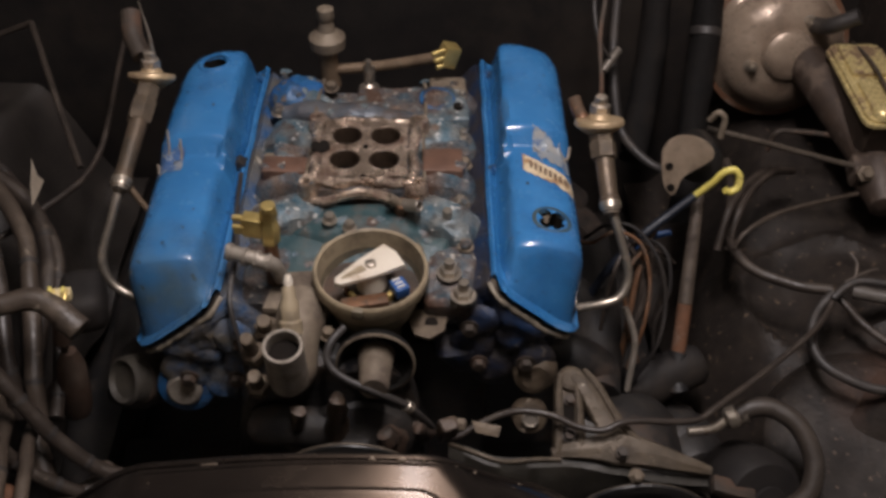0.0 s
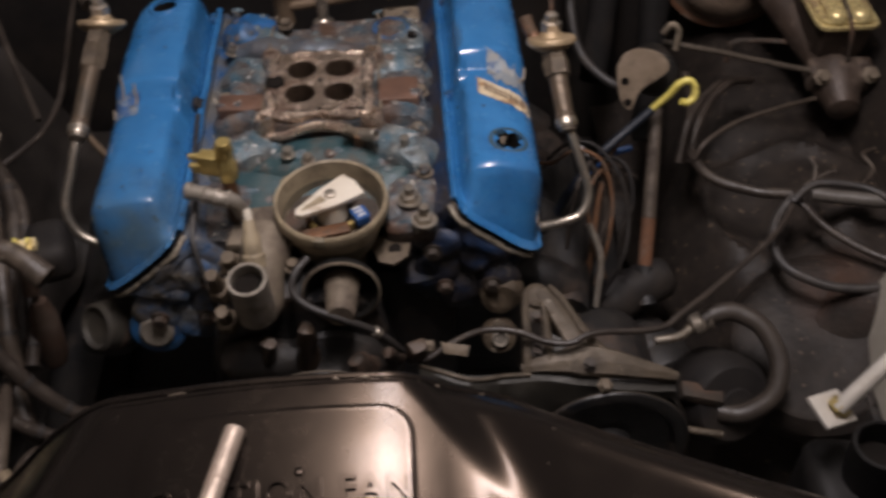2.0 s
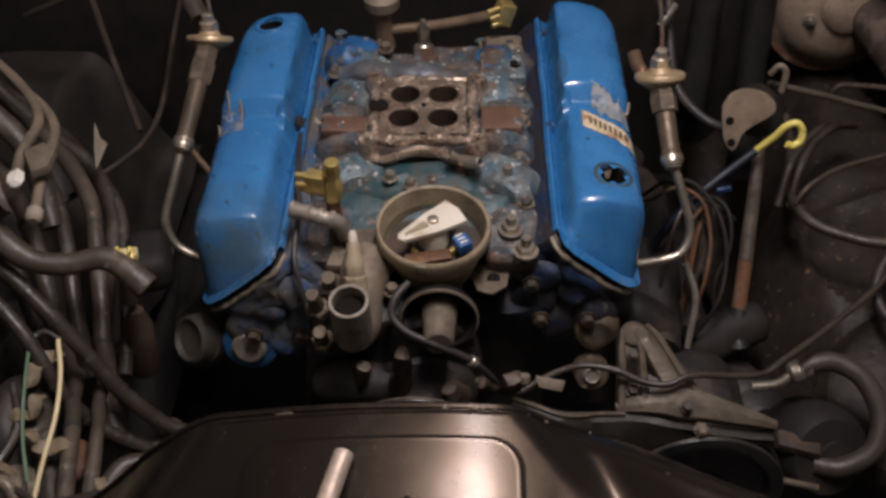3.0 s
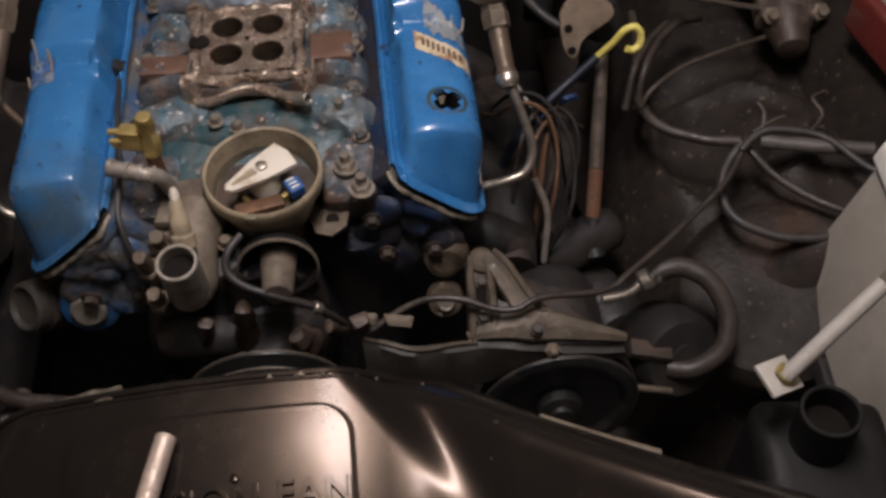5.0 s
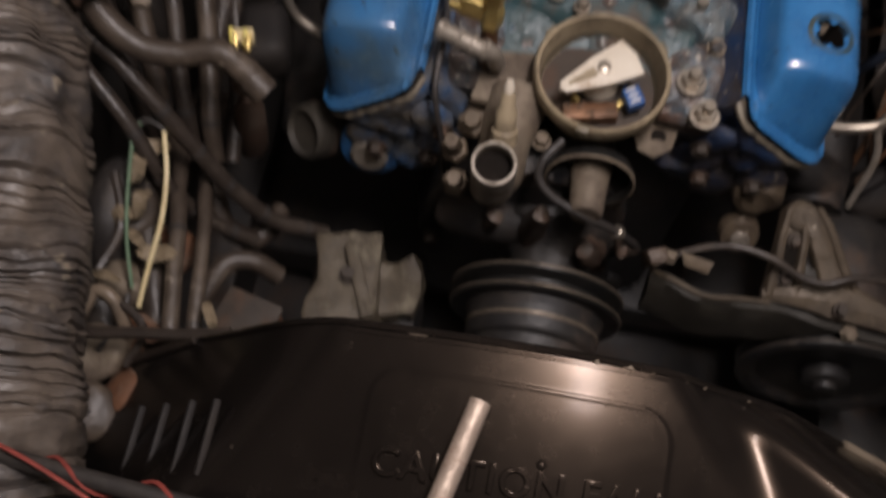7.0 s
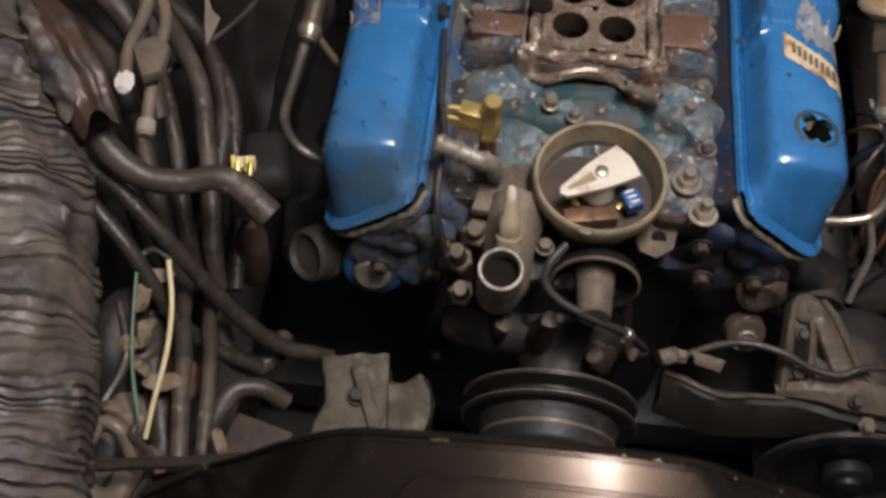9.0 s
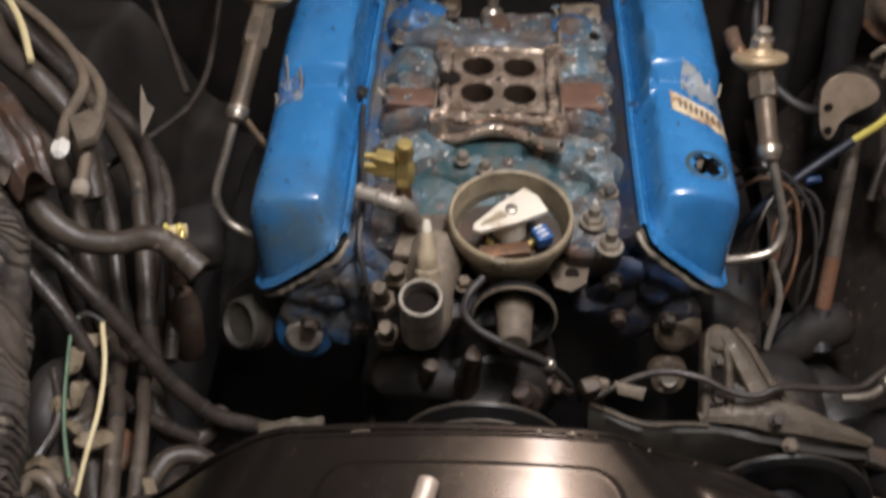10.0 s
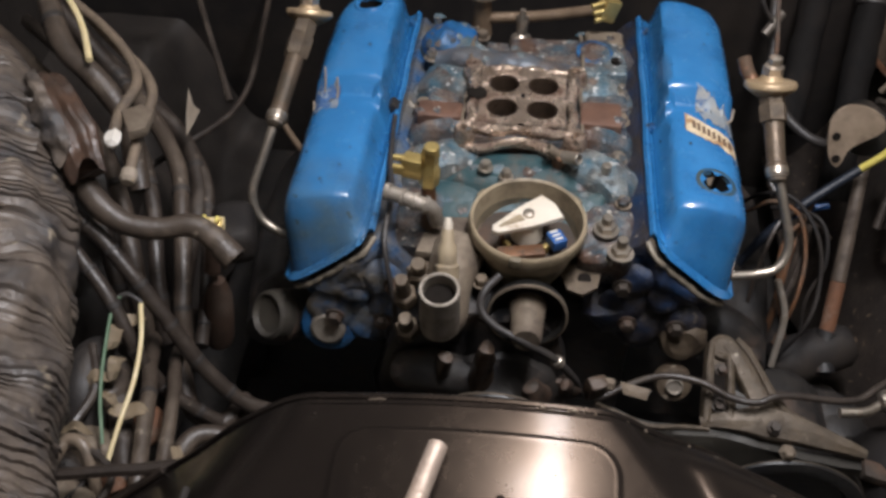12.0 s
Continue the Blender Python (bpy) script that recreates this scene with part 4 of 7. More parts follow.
# vacuum tree in yellow brass at the front left of the manifold
tree = thing("brass_vacuum_tree", "yellow brass vacuum tree with three side nipples", "pipe fitting", (-0.092, 0.015, 0.83))
part("stem", cyl(B(), (-0.09, 0.01, 0.82), (-0.091, 0.015, 0.878), 0.009, 0.0075), copper, tree, "rusty brown stem")
part("body", lathe(B(), (-0.091, 0.016, 0.874), (0.05, 0, 1), [(0.0105, 0), (0.011, 0.004), (0.011, 0.022), (0.0088, 0.026), (0.0088, 0.036), (0.0098, 0.038), (0.0085, 0.046), (0.004, 0.048)], 6), brass, tree)
arm = part("arm", box(B(), (-0.107, 0.02, 0.893), (0.022, 0.016, 0.024), (0, 0, -12), 0.002), brass, tree)
for dz, dy in ((0.009, 0), (0.0, -0.004), (-0.009, 0)):
    part("nipple", cyl(B(), (-0.116, 0.02 + dy, 0.893 + dz), (-0.128, 0.021 + dy, 0.893 + dz), 0.004, 0.0035), brass, tree)
part("top_port", cyl(B(), (-0.088, 0.014, 0.918), (-0.088, 0.014, 0.926), 0.008), brass, tree)

# heater stub: ribbed aluminium elbow
stub = thing("heater_stub", "ribbed pale aluminium heater-hose stub", "pipe fitting", (-0.1, -0.01, 0.85))
part("pipe", tube(B(), [(-0.133, 0.005, 0.868), (-0.116, -0.001, 0.868), (-0.1, -0.006, 0.866), (-0.086, -0.004, 0.858), (-0.08, 0.0, 0.835)], 0.0082, 14, 6), alu, stub)
for p, q in (((-0.135, 0.006, 0.868), (-0.129, 0.004, 0.868)), ((-0.117, -0.001, 0.868), (-0.113, -0.002, 0.868)), ((-0.105, -0.0045, 0.867), (-0.101, -0.0055, 0.866)), ((-0.094, -0.006, 0.864), (-0.09, -0.0055, 0.862))):
    part("rib", lump(cyl(B(), p, q, 0.0098, n=18), 0, 0.001, 120), alu, stub)
# narrow black wire running down beside the cover
wire = thing("black_wire", "thin black wire along the valve cover's edge", "wire", (-0.14, 0.05, 0.83))
part("sheath", tube(B(), [(-0.148, 0.17, 0.84), (-0.142, 0.09, 0.842), (-0.132, 0.03, 0.845), (-0.132, -0.03, 0.83), (-0.12, -0.06, 0.78), (-0.115, -0.07, 0.72)], 0.003, 7), black_rubber, wire)


# ---- thermostat housing with its sensor ----
th = thing("thermostat_housing", "grey cast thermostat housing with an open hose neck", "thermostat housing", (-0.06, -0.08, 0.78))
AX = Vector((0.0, -0.16, 1)).normalized()
neck_top = Vector((-0.0665, -0.106, 0.847))
part("neck", ring(B(), neck_top - AX * 0.066, neck_top, 0.0205, 0.0166, 36, 0.06), alu, th, "open grey metal hose neck")
# near-black disc painted as the shade down the open neck
part("neck_depth", lathe(B(), neck_top - AX * 0.016, AX, [(0.0167, 0), (0.012, 0.0005), (0.001, 0.001)], 24), hole_shade, th, "shade down the neck, painted near-black")
bm = B()
tube(bm, [neck_top - AX * 0.072, (-0.062, -0.08, 0.785), (-0.06, -0.05, 0.808), (-0.055, -0.015, 0.812)], 0.0205, 16, 6, lambda t: 0.98 + 0.4 * t)
lump(bm, 0, 0.002, 40)
part("elbow", bm, cast, th)
part("flange", plate(B(), [(-0.1, -0.03, 0.806), (-0.03, -0.035, 0.806), (-0.012, 0.0, 0.806), (-0.04, 0.03, 0.806), (-0.09, 0.025, 0.806)], 0.014, (0, 0, 1), 0.004), cast, th)
for p in ((-0.098, -0.05, 0.8), (-0.028, -0.055, 0.805)):
    part("flange_bolt", hexbolt(B(), p, (0, -0.1, 1), 0.0068, 0.008), grimy_cast, th)
# side fittings below the neck
for p, q, r in (((-0.104, -0.068, 0.78), (-0.108, -0.082, 0.83), 0.011), ((-0.1, -0.086, 0.75), (-0.102, -0.1, 0.792), 0.011), ((-0.092, -0.043, 0.79), (-0.094, -0.055, 0.828), 0.012)):
    fit_ob = part("side_fitting", lump(cyl(B(), p, q, r * 0.85, r * 0.66, 12), 0, 0.0015, 80), grimy_cast, th)
    part("fitting_nut", lathe(B(), p, Vector(q) - Vector(p), [(r * 1.2, 0.01), (r * 1.2, 0.022), (r, 0.024)], 6), grimy_cast, fit_ob)
sen = thing("temperature_sensor", "beige temperature sensor with a cream tip", "sensor", (-0.065, -0.062, 0.85))
sax = Vector((-0.004, 0.05, 0.08))
s0 = Vector((-0.062, -0.078, 0.835))
part("body", lathe(B(), s0, sax, [(0.012, 0), (0.012, 0.012), (0.0095, 0.014), (0.0095, 0.032), (0.0068, 0.036), (0.0068, 0.046), (0.0042, 0.05)], 18), tan_plastic, sen)
part("tip", lathe(B(), s0 + sax.normalized() * 0.048, sax, [(0.0045, 0), (0.005, 0.006), (0.003, 0.012)], 12), cream, sen, "cream plastic tip")


# ---- distributor ----
dis = thing("distributor", "open tan distributor bowl with a cream rotor arm", "distributor", (0.015, 0, 0.7))
DX, DY = 0.015, 0.0
bowl_grime = mat("grimy_tan_moulding", (0.2, 0.165, 0.105), (0.11, 0.09, 0.06), 26, 0.5, 0, 0.2, (0.045, 0.04, 0.03), 0.5, 16, edge=0.3)
part("bowl", lathe(B(), (DX, DY, 0.852), (0.0, -0.03, 1), [(0.03, -0.12), (0.033, -0.078), (0.043, -0.064), (0.0495, -0.046), (0.054, -0.025), (0.0556, -0.017), (0.0556, -0.015)], 56, False), bowl_grime, dis, "olive grime down the bowl's side")
part("rim", lathe(B(), (DX, DY, 0.852), (0.0, -0.03, 1), [(0.0552, -0.0175), (0.0608, -0.0168), (0.0622, -0.014), (0.0618, -0.004), (0.0612, -0.0008), (0.0595, 0.0008), (0.0572, -0.001), (0.0558, -0.012), (0.053, -0.034), (0.03, -0.036), (0.001, -0.036)], 56, False), tan_plastic, dis)
part("base_plate", lathe(B(), (DX, DY, 0.817), (0, 0, 1), [(0.052, 0), (0.052, 0.003), (0.03, 0.004), (0.001, 0.004)], 32), iron, dis, "brown pickup plate")
part("shaft", cyl(B(), (DX, DY, 0.818), (DX, DY, 0.85), 0.014), steel, dis)
part("stem", cyl(B(), (DX, DY, 0.66), (DX, DY, 0.75), 0.026), iron, dis)
# rotor: wedge arm, raised rail and screw
fwd = Vector((-0.80, -0.6, 0)).normalized()
sid = Vector((-fwd.y, fwd.x, 0))
c = Vector((DX, DY, 0.8505))
arm_pts = [c - fwd * 0.03 + sid * 0.021, c - fwd * 0.034 + sid * 0.0, c - fwd * 0.03 - sid * 0.019, c + fwd * 0.005 - sid * 0.014, c + fwd * 0.041 - sid * 0.006, c + fwd * 0.045, c + fwd * 0.041 + sid * 0.006, c + fwd * 0.005 + sid * 0.016]
rot = part("rotor_arm", plate(B(), arm_pts, 0.006, (0, 0, 1), 0.0015), cream, dis, "cream plastic rotor arm")
part("rotor_groove", plate(B(), [c + fwd * 0.036 + sid * 0.0015 + Vector((0, 0, 0.006)), c + fwd * 0.008 + sid * 0.005 + Vector((0, 0, 0.006)), c + fwd * 0.008 - sid * 0.005 + Vector((0, 0, 0.006)), c + fwd * 0.036 - sid * 0.0015 + Vector((0, 0, 0.006))], 0.0007, (0, 0, 1)), tan_plastic, rot)
part("rotor_screw", lathe(B(), c + Vector((0, 0, 0.006)), (0, 0, 1), [(0.0062, 0), (0.006, 0.003), (0.003, 0.0042), (0.001, 0.004)], 16), steel, rot, "bright screw")
part("rotor_boss", cyl(B(), (DX, DY, 0.825), (DX, DY, 0.851), 0.017, 0.015, 20), cream, dis)
# pickup coil, blue plug, copper bits
part("pickup_coil", box(B(), (DX - 0.005, -0.032, 0.828), (0.05, 0.016, 0.016), (0, 0, 12), 0.003), copper, dis)
part("blue_plug", box(B(), (DX + 0.031, -0.015, 0.837), (0.016, 0.019, 0.013), (0, 0, 28), 0.002), blue_plastic, dis, "blue plastic wire plug")
for a in (20, 28, 36):
    part("plug_pin", box(B(), (DX + 0.03 + 0.003 * (a - 28) / 8, -0.015 - 0.005 * (a - 28) / 8, 0.844), (0.009, 0.002, 0.003), (0, 0, 28), 0.0006), white_mat, dis)
for i in range(7):
    a = math.radians(200 + i * 24)
    part("reluctor_tooth", box(B(), (DX + 0.027 * math.cos(a), DY + 0.027 * math.sin(a), 0.826), (0.005, 0.008, 0.012), (0, 0, math.degrees(a)), 0.001), brass if i % 2 else copper, dis)
for a in (35, 145, 260):
    a = math.radians(a)
    part("rim_clip", box(B(), (DX + 0.061 * math.cos(a), DY + 0.061 * math.sin(a), 0.845), (0.008, 0.012, 0.012), (0, 0, math.degrees(a)), 0.002), bowl_grime, dis)
# hold-down lug with its bolt hole
lug = plate(B(), [(0.05, 0.0, 0.782), (0.062, -0.036, 0.782), (0.078, -0.042, 0.782), (0.094, -0.03, 0.782), (0.098, -0.01, 0.782), (0.08, 0.01, 0.782)], 0.008, (0, -0.3, 1), 0.002)
lugp = part("mounting_lug", lug, grimy_cast, dis, "dull metal lug with a bolt hole")
# near-black disc on the solid lug, painted as a shaded hole
part("lug_hole", lathe(B(), (0.08, -0.0215, 0.7895), (0, -0.3, 1), [(0.0075, 0), (0.0072, 0.0012), (0.001, 0.0012)], 16), hole_shade, lugp)
can_mat = mat("oily_black_can", (0.008, 0.0085, 0.009), (0.02, 0.018, 0.015), 30, 0.36, 0.1, 0.2, (0.035, 0.028, 0.02), 0.1, 22, edge=0.2)
# vacuum advance: dark diaphragm can with a pale boss
vax = Vector((0.0, -0.98, 0.12)).normalized()
vc = Vector((0.022, -0.07, 0.785))
van = part("vacuum_advance", lathe(B(), vc, vax, [(0.012, -0.022), (0.028, -0.014), (0.038, -0.006), (0.0412, 0.0), (0.0412, 0.007), (0.0392, 0.008), (0.0365, 0.0), (0.03, -0.008), (0.018, -0.01)], 40), can_mat, dis, "dark diaphragm can")
part("boss", lathe(B(), vc - vax * 0.014, vax, [(0.0225, -0.002), (0.02, 0.007), (0.0172, 0.03), (0.016, 0.056), (0.0135, 0.059), (0.001, 0.059)], 14), cast, van, "pale cast boss")
# lining coloured near-black to stand in for shade inside the cup
part("cup_lining", lathe(B(), vc, vax, [(0.0395, 0.0078), (0.0372, 0.0015), (0.031, -0.006), (0.02, -0.0085)], 40, False), hole_shade, van, "inside of the can, its shade painted near-black")
part("can_lip", lathe(B(), vc, vax, [(0.0402, 0.006), (0.042, 0.0062), (0.042, 0.0082), (0.0398, 0.009)], 40, False), cast, van)
vh = thing("vacuum_hose", "thin black vacuum hose below the distributor", "hose", (0.0, -0.1, 0.72))
part("hose", tube(B(), [(-0.01, -0.062, 0.826), (-0.023, -0.08, 0.822), (-0.0255, -0.094, 0.81), (-0.01, -0.106, 0.799), (0.0215, -0.114, 0.787), (0.054, -0.112, 0.762), (0.078, -0.105, 0.722), (0.088, -0.09, 0.68)], 0.0041, 10), black_rubber, vh)
part("clamp", cyl(B(), (0.054, -0.112, 0.762), (0.06, -0.111, 0.755), 0.0065), steel, vh)


# ---- air check valves with their pipes, one on each flank ----
gilt = mat("gilt_plated_disc", (0.5, 0.38, 0.23), (0.36, 0.26, 0.15), 36, 0.36, 0.45, 0.25, (0.13, 0.085, 0.05), 0.4, 24, edge=0.2)


sleeve_mat = mat("corroded_brown_sleeve", (0.17, 0.125, 0.085), (0.09, 0.066, 0.045), 34, 0.4, 0.5, 0.25, (0.04, 0.034, 0.025), 0.5, 30, edge=0.25, dirt_rough=0.5)


def check_valve(p_disc, p_neck, pipe, label):
    p_disc, p_neck = Vector(p_disc), Vector(p_neck)
    ob = thing("check_valve", label, "check valve", p_neck, group="air check valves beside the heads")
    d = (p_disc - p_neck).normalized()
    h = (p_disc - p_neck).length
    part("lower_sleeve", lathe(B(), p_neck, d, [(0.0103, -0.004), (0.0115, 0.0), (0.0119, 0.012), (0.0103, 0.014), (0.0111, h * 0.55), (0.0115, h * 0.6)], 22), sleeve_mat, ob)
    part("collar", lathe(B(), p_neck, d, [(0.0123, h * 0.55), (0.0152, h * 0.57), (0.0156, h * 0.74), (0.0135, h * 0.76), (0.0143, h * 0.78), (0.0143, h * 0.88), (0.0107, h * 0.9)], 6), grimy_cast, ob, "grimy hose collar")
    part("sleeve_end", lathe(B(), p_neck, d, [(0.0033, -0.008), (0.0090, -0.006), (0.0119, 0.0), (0.0121, 0.004)], 22), steel, ob, "bright domed end")
    part("sleeve_band", lathe(B(), p_neck, d, [(0.0111, 0.0), (0.0127, 0.001), (0.0127, 0.008), (0.0111, 0.009)], 22), steel, ob, "bright band")
    part("disc", lathe(B(), p_disc, (d + Vector((0, 0, 1.2))).normalized(), [(0.013, -0.016), (0.0265, -0.007), (0.029, -0.004), (0.029, 0.0), (0.0275, 0.002), (0.0145, 0.0032), (0.011, 0.009)], 30), gilt, ob, "tan plated disc housing")
    part("top_nut", lathe(B(), p_disc + Vector((0, 0.004, 0.009)), (0, 0.15, 1), [(0.012, 0), (0.012, 0.01), (0.008, 0.012), (0.008, 0.02), (0.005, 0.022)], 6), steel, ob)
    part("pipe", tube(B(), pipe, 0.0054, 12, 8), steel, ob, "bent steel air pipe")
    return ob


lv = check_valve((-0.272, 0.3, 0.892), (-0.284, 0.142, 0.843), [(-0.284, 0.148, 0.845), (-0.296, 0.118, 0.81), (-0.308, 0.092, 0.772), (-0.298, 0.078, 0.745), (-0.272, 0.072, 0.728), (-0.25, 0.075, 0.715)], "tan check valve on a bent pipe beside the stained valve cover")
rv = check_valve((0.274, 0.192, 0.908), (0.284, 0.104, 0.848), [(0.284, 0.108, 0.85), (0.297, 0.088, 0.818), (0.309, 0.068, 0.779), (0.3, 0.052, 0.758), (0.278, 0.047, 0.75), (0.25, 0.05, 0.74)], "tan check valve on a bent pipe beside the labelled valve cover")
part("needle", tube(B(), [(-0.268, 0.305, 0.91), (-0.268, 0.31, 0.94), (-0.275, 0.318, 0.985)], 0.0035, 8, 5, lambda t: 1 - 0.8 * t), steel, lv, "bright upright sliver")
part("rear_stub", tube(B(), [(-0.285, 0.32, 0.905), (-0.3, 0.345, 0.92), (-0.305, 0.37, 0.94)], 0.013, 12), iron, lv)
part("brace", tube(B(), [(-0.29, 0.17, 0.83), (-0.27, 0.16, 0.8), (-0.25, 0.155, 0.77)], 0.004, 8), tan_pipe, lv)
part("rear_stub", tube(B(), [(0.262, 0.2, 0.895), (0.252, 0.215, 0.905), (0.247, 0.228, 0.915)], 0.008, 12), copper, rv)
part("inlet_pipe", tube(B(), [(0.274, 0.197, 0.925), (0.274, 0.215, 0.95), (0.272, 0.25, 0.985), (0.28, 0.29, 1.01)], 0.0026, 8), iron, rv)
iron_pale2 = mat("grey_valve_steel", (0.16, 0.14, 0.115), (0.1, 0.085, 0.07), 40, 0.4, 0.4, 0.2)
stubp = thing("vacuum_valve", "small steel valve on a wire stalk behind the engine", "valve", (0.32, 0.48, 0.84))
part("body", tube(B(), [(0.322, 0.447, 0.812), (0.333, 0.458, 0.823), (0.345, 0.472, 0.832)], 0.0065, 12), iron_pale2, stubp)
part("stalk", tube(B(), [(0.33, 0.455, 0.828), (0.31, 0.46, 0.86), (0.305, 0.5, 0.9), (0.32, 0.56, 0.93)], 0.003, 8), black_rubber, stubp)


# ---- front drive: crank pulley, hub ----
# pale tone for worn pulley edges, their highlights painted in
edge_glint = mat("worn_edge_glint", (0.2, 0.165, 0.125), (0.12, 0.095, 0.07), 60, 0.4, 0.5, 0.2, (0.05, 0.036, 0.025), 0.4, 40, edge=0.2)
pul = thing("crank_pulley", "dark double-groove crank pulley, its hub highlight painted as a band", "pulley", (0.005, -0.17, 0.673))
PC = (-0.004, -0.148, 0.664)
part("rear_sheave", lathe(B(), PC, (0, -1, 0), [(0.05, 0), (0.084, 0.002), (0.086, 0.004), (0.085, 0.007), (0.072, 0.013), (0.072, 0.016), (0.085, 0.022), (0.0865, 0.025), (0.084, 0.028)], 56), can_mat, pul)
for h in (0.0045, 0.0245):
    part("worn_rim", lathe(B(), PC, (0, -1, 0), [(0.0845, h - 0.0012), (0.087, h - 0.0006), (0.087, h + 0.0008), (0.0845, h + 0.0014)], 56, False), edge_glint, pul, "worn pulley edge with its highlight painted pale")
part("hub", lathe(B(), PC, (0, -1, 0), [(0.07, 0.028), (0.068, 0.034), (0.066, 0.038), (0.066, 0.058), (0.064, 0.062), (0.06, 0.064), (0.06, 0.092), (0.05, 0.098), (0.02, 0.095), (0.02, 0.08), (0.001, 0.08)], 48), black_iron, pul)
# pale band painted round the dark hub in place of its highlight
part("worn_band", lathe(B(), PC, (0, -1, 0), [(0.0655, 0.043), (0.0668, 0.0436), (0.0668, 0.0472), (0.0655, 0.048)], 48, False), edge_glint, pul, "thin pale band painted as the hub's highlight")
red = thing("dipper_bottle", "small bottle with a faded red cap by the pulley", "bottle", (0.092, -0.215, 0.62))
part("cap", lathe(B(), (0.092, -0.215, 0.62), (0.2, -0.3, 1), [(0.013, 0), (0.014, 0.006), (0.013, 0.022), (0.009, 0.027), (0.003, 0.028)], 18), red_mat, red)
part("stalk", cyl(B(), (0.087, -0.21, 0.585), (0.092, -0.215, 0.62), 0.007), iron, red)
# rusty mounting bracket block low beside the pulley
mount_mat = mat("flaking_rusty_steel", (0.12, 0.098, 0.066), (0.055, 0.043, 0.03), 40, 0.5, 0.2, 0.6, (0.22, 0.19, 0.135), 0.32, 26, edge=0.15, dirt_rough=0.45)


def worn_block(bm):
    bmesh.ops.subdivide_edges(bm, edges=bm.edges[:], cuts=3, use_grid_fill=True)
    return lump(lump(bm, 0, 0.011, 24, 2.0), 0, 0.005, 60, 5.0)


mnt = thing("mount_bracket", "rusty stamped steel mounting bracket with a boxed top", "bracket", (-0.19, -0.16, 0.62))
part("box_top", worn_block(box(B(), (-0.203, -0.158, 0.608), (0.075, 0.1, 0.05), (0, 0, 6), 0.006)), mount_mat, mnt, "dusty rust-brown boxed top")
part("step", worn_block(box(B(), (-0.152, -0.15, 0.598), (0.05, 0.062, 0.036), (0, 0, 6), 0.005)), mount_mat, mnt)
part("rib", box(B(), (-0.188, -0.16, 0.638), (0.014, 0.085, 0.01), (0, 0, 24), 0.003), mount_mat, mnt)
part("base", worn_block(box(B(), (-0.185, -0.172, 0.548), (0.12, 0.1, 0.08), (0, 0, 6), 0.008)), black_iron, mnt)
for i in range(6):
    part("tooth", box(B(), (-0.225 + i * 0.02, -0.212 + i * 0.002, 0.577), (0.012, 0.012, 0.012), (0, 0, 6), 0.002), rust, mnt)
part("bolt", hexbolt(B(), (-0.2, -0.155, 0.634), (0, 0, 1), 0.008, 0.007), iron, mnt)


lf = thing("line_fitting", "rusty pipe fitting beside the cast bracket", "pipe fitting", (0.1, -0.12, 0.7))
part("body", lump(box(B(), (0.098, -0.118, 0.73), (0.02, 0.016, 0.03), (15, 0, 20), 0.004), 0, 0.003, 60), mount_brown, lf)
part("nut", lathe(B(), (0.104, -0.116, 0.736), (0.9, -0.2, 0.15), [(0.007, 0), (0.007, 0.012), (0.005, 0.014)], 6), cast, lf)
part("wire_tag", plate(B(), [(0.124, -0.106, 0.728), (0.156, -0.112, 0.726), (0.152, -0.122, 0.72), (0.128, -0.117, 0.721)], 0.003, (0, -0.4, 1), 0.001), grimy_cast, lf)


# ---- accessory bracket and its pulley ----
bracket_mat = mat("oily_cast_bracket", (0.12, 0.093, 0.063), (0.064, 0.048, 0.032), 42, 0.46, 0.25, 0.6, (0.045, 0.033, 0.022), 0.5, 22, edge=0.25, chips=((0.3, 0.26, 0.2), 50, 0.68))
skirt_mat = mat("dark_olive_casting", (0.018, 0.016, 0.0125), (0.03, 0.026, 0.019), 30, 0.48, 0.2, 0.3, (0.03, 0.026, 0.02), 0.45, 14, edge=0.2)
brk = thing("accessory_bracket", "dusty cast aluminium accessory bracket shaped like an A", "bracket", (0.26, -0.08, 0.65))


TOP = Vector((0.2365, -0.042, 0.737))
part("boss", lathe(B(), TOP - Vector((0, 0.0, 0.03)), (0, -0.25, 1), [(0.016, 0), (0.0155, 0.02), (0.0145, 0.0245), (0.011, 0.0265), (0.0095, 0.0255), (0.003, 0.0255)], 22), bracket_mat, brk)
CHANNEL = ((-0.5, -0.5), (-0.5, 0.15), (-0.44, 0.42), (-0.34, 0.5), (-0.24, 0.42), (-0.18, 0.0), (0.18, 0.0), (0.24, 0.42), (0.34, 0.5), (0.44, 0.42), (0.5, 0.15), (0.5, -0.5))
SOLID = ((-0.5, -0.5), (-0.5, 0.1), (-0.42, 0.36), (-0.2, 0.42), (-0.06, 0.5), (0.06, 0.5), (0.2, 0.42), (0.42, 0.36), (0.5, 0.1), (0.5, -0.5))


def cast_rib(pts, widths, deep, up, section, seed=0):
    """A cast limb with the given cross-section, its width changing on the way."""
    up = Vector(up).normalized()
    path = spline(pts, 6)
    rings = []
    for i, p in enumerate(path):
        d = (path[min(i + 1, len(path) - 1)] - path[max(i - 1, 0)]).normalized()
        s = d.cross(up).normalized()
        w = between([(j / (len(widths) - 1), q) for j, q in enumerate(widths)], i / (len(path) - 1))
        rings.append([p + s * a * w + up * b * deep for a, b in section])
    return lump(loft(B(), rings), 0, 0.0012, 45, seed)


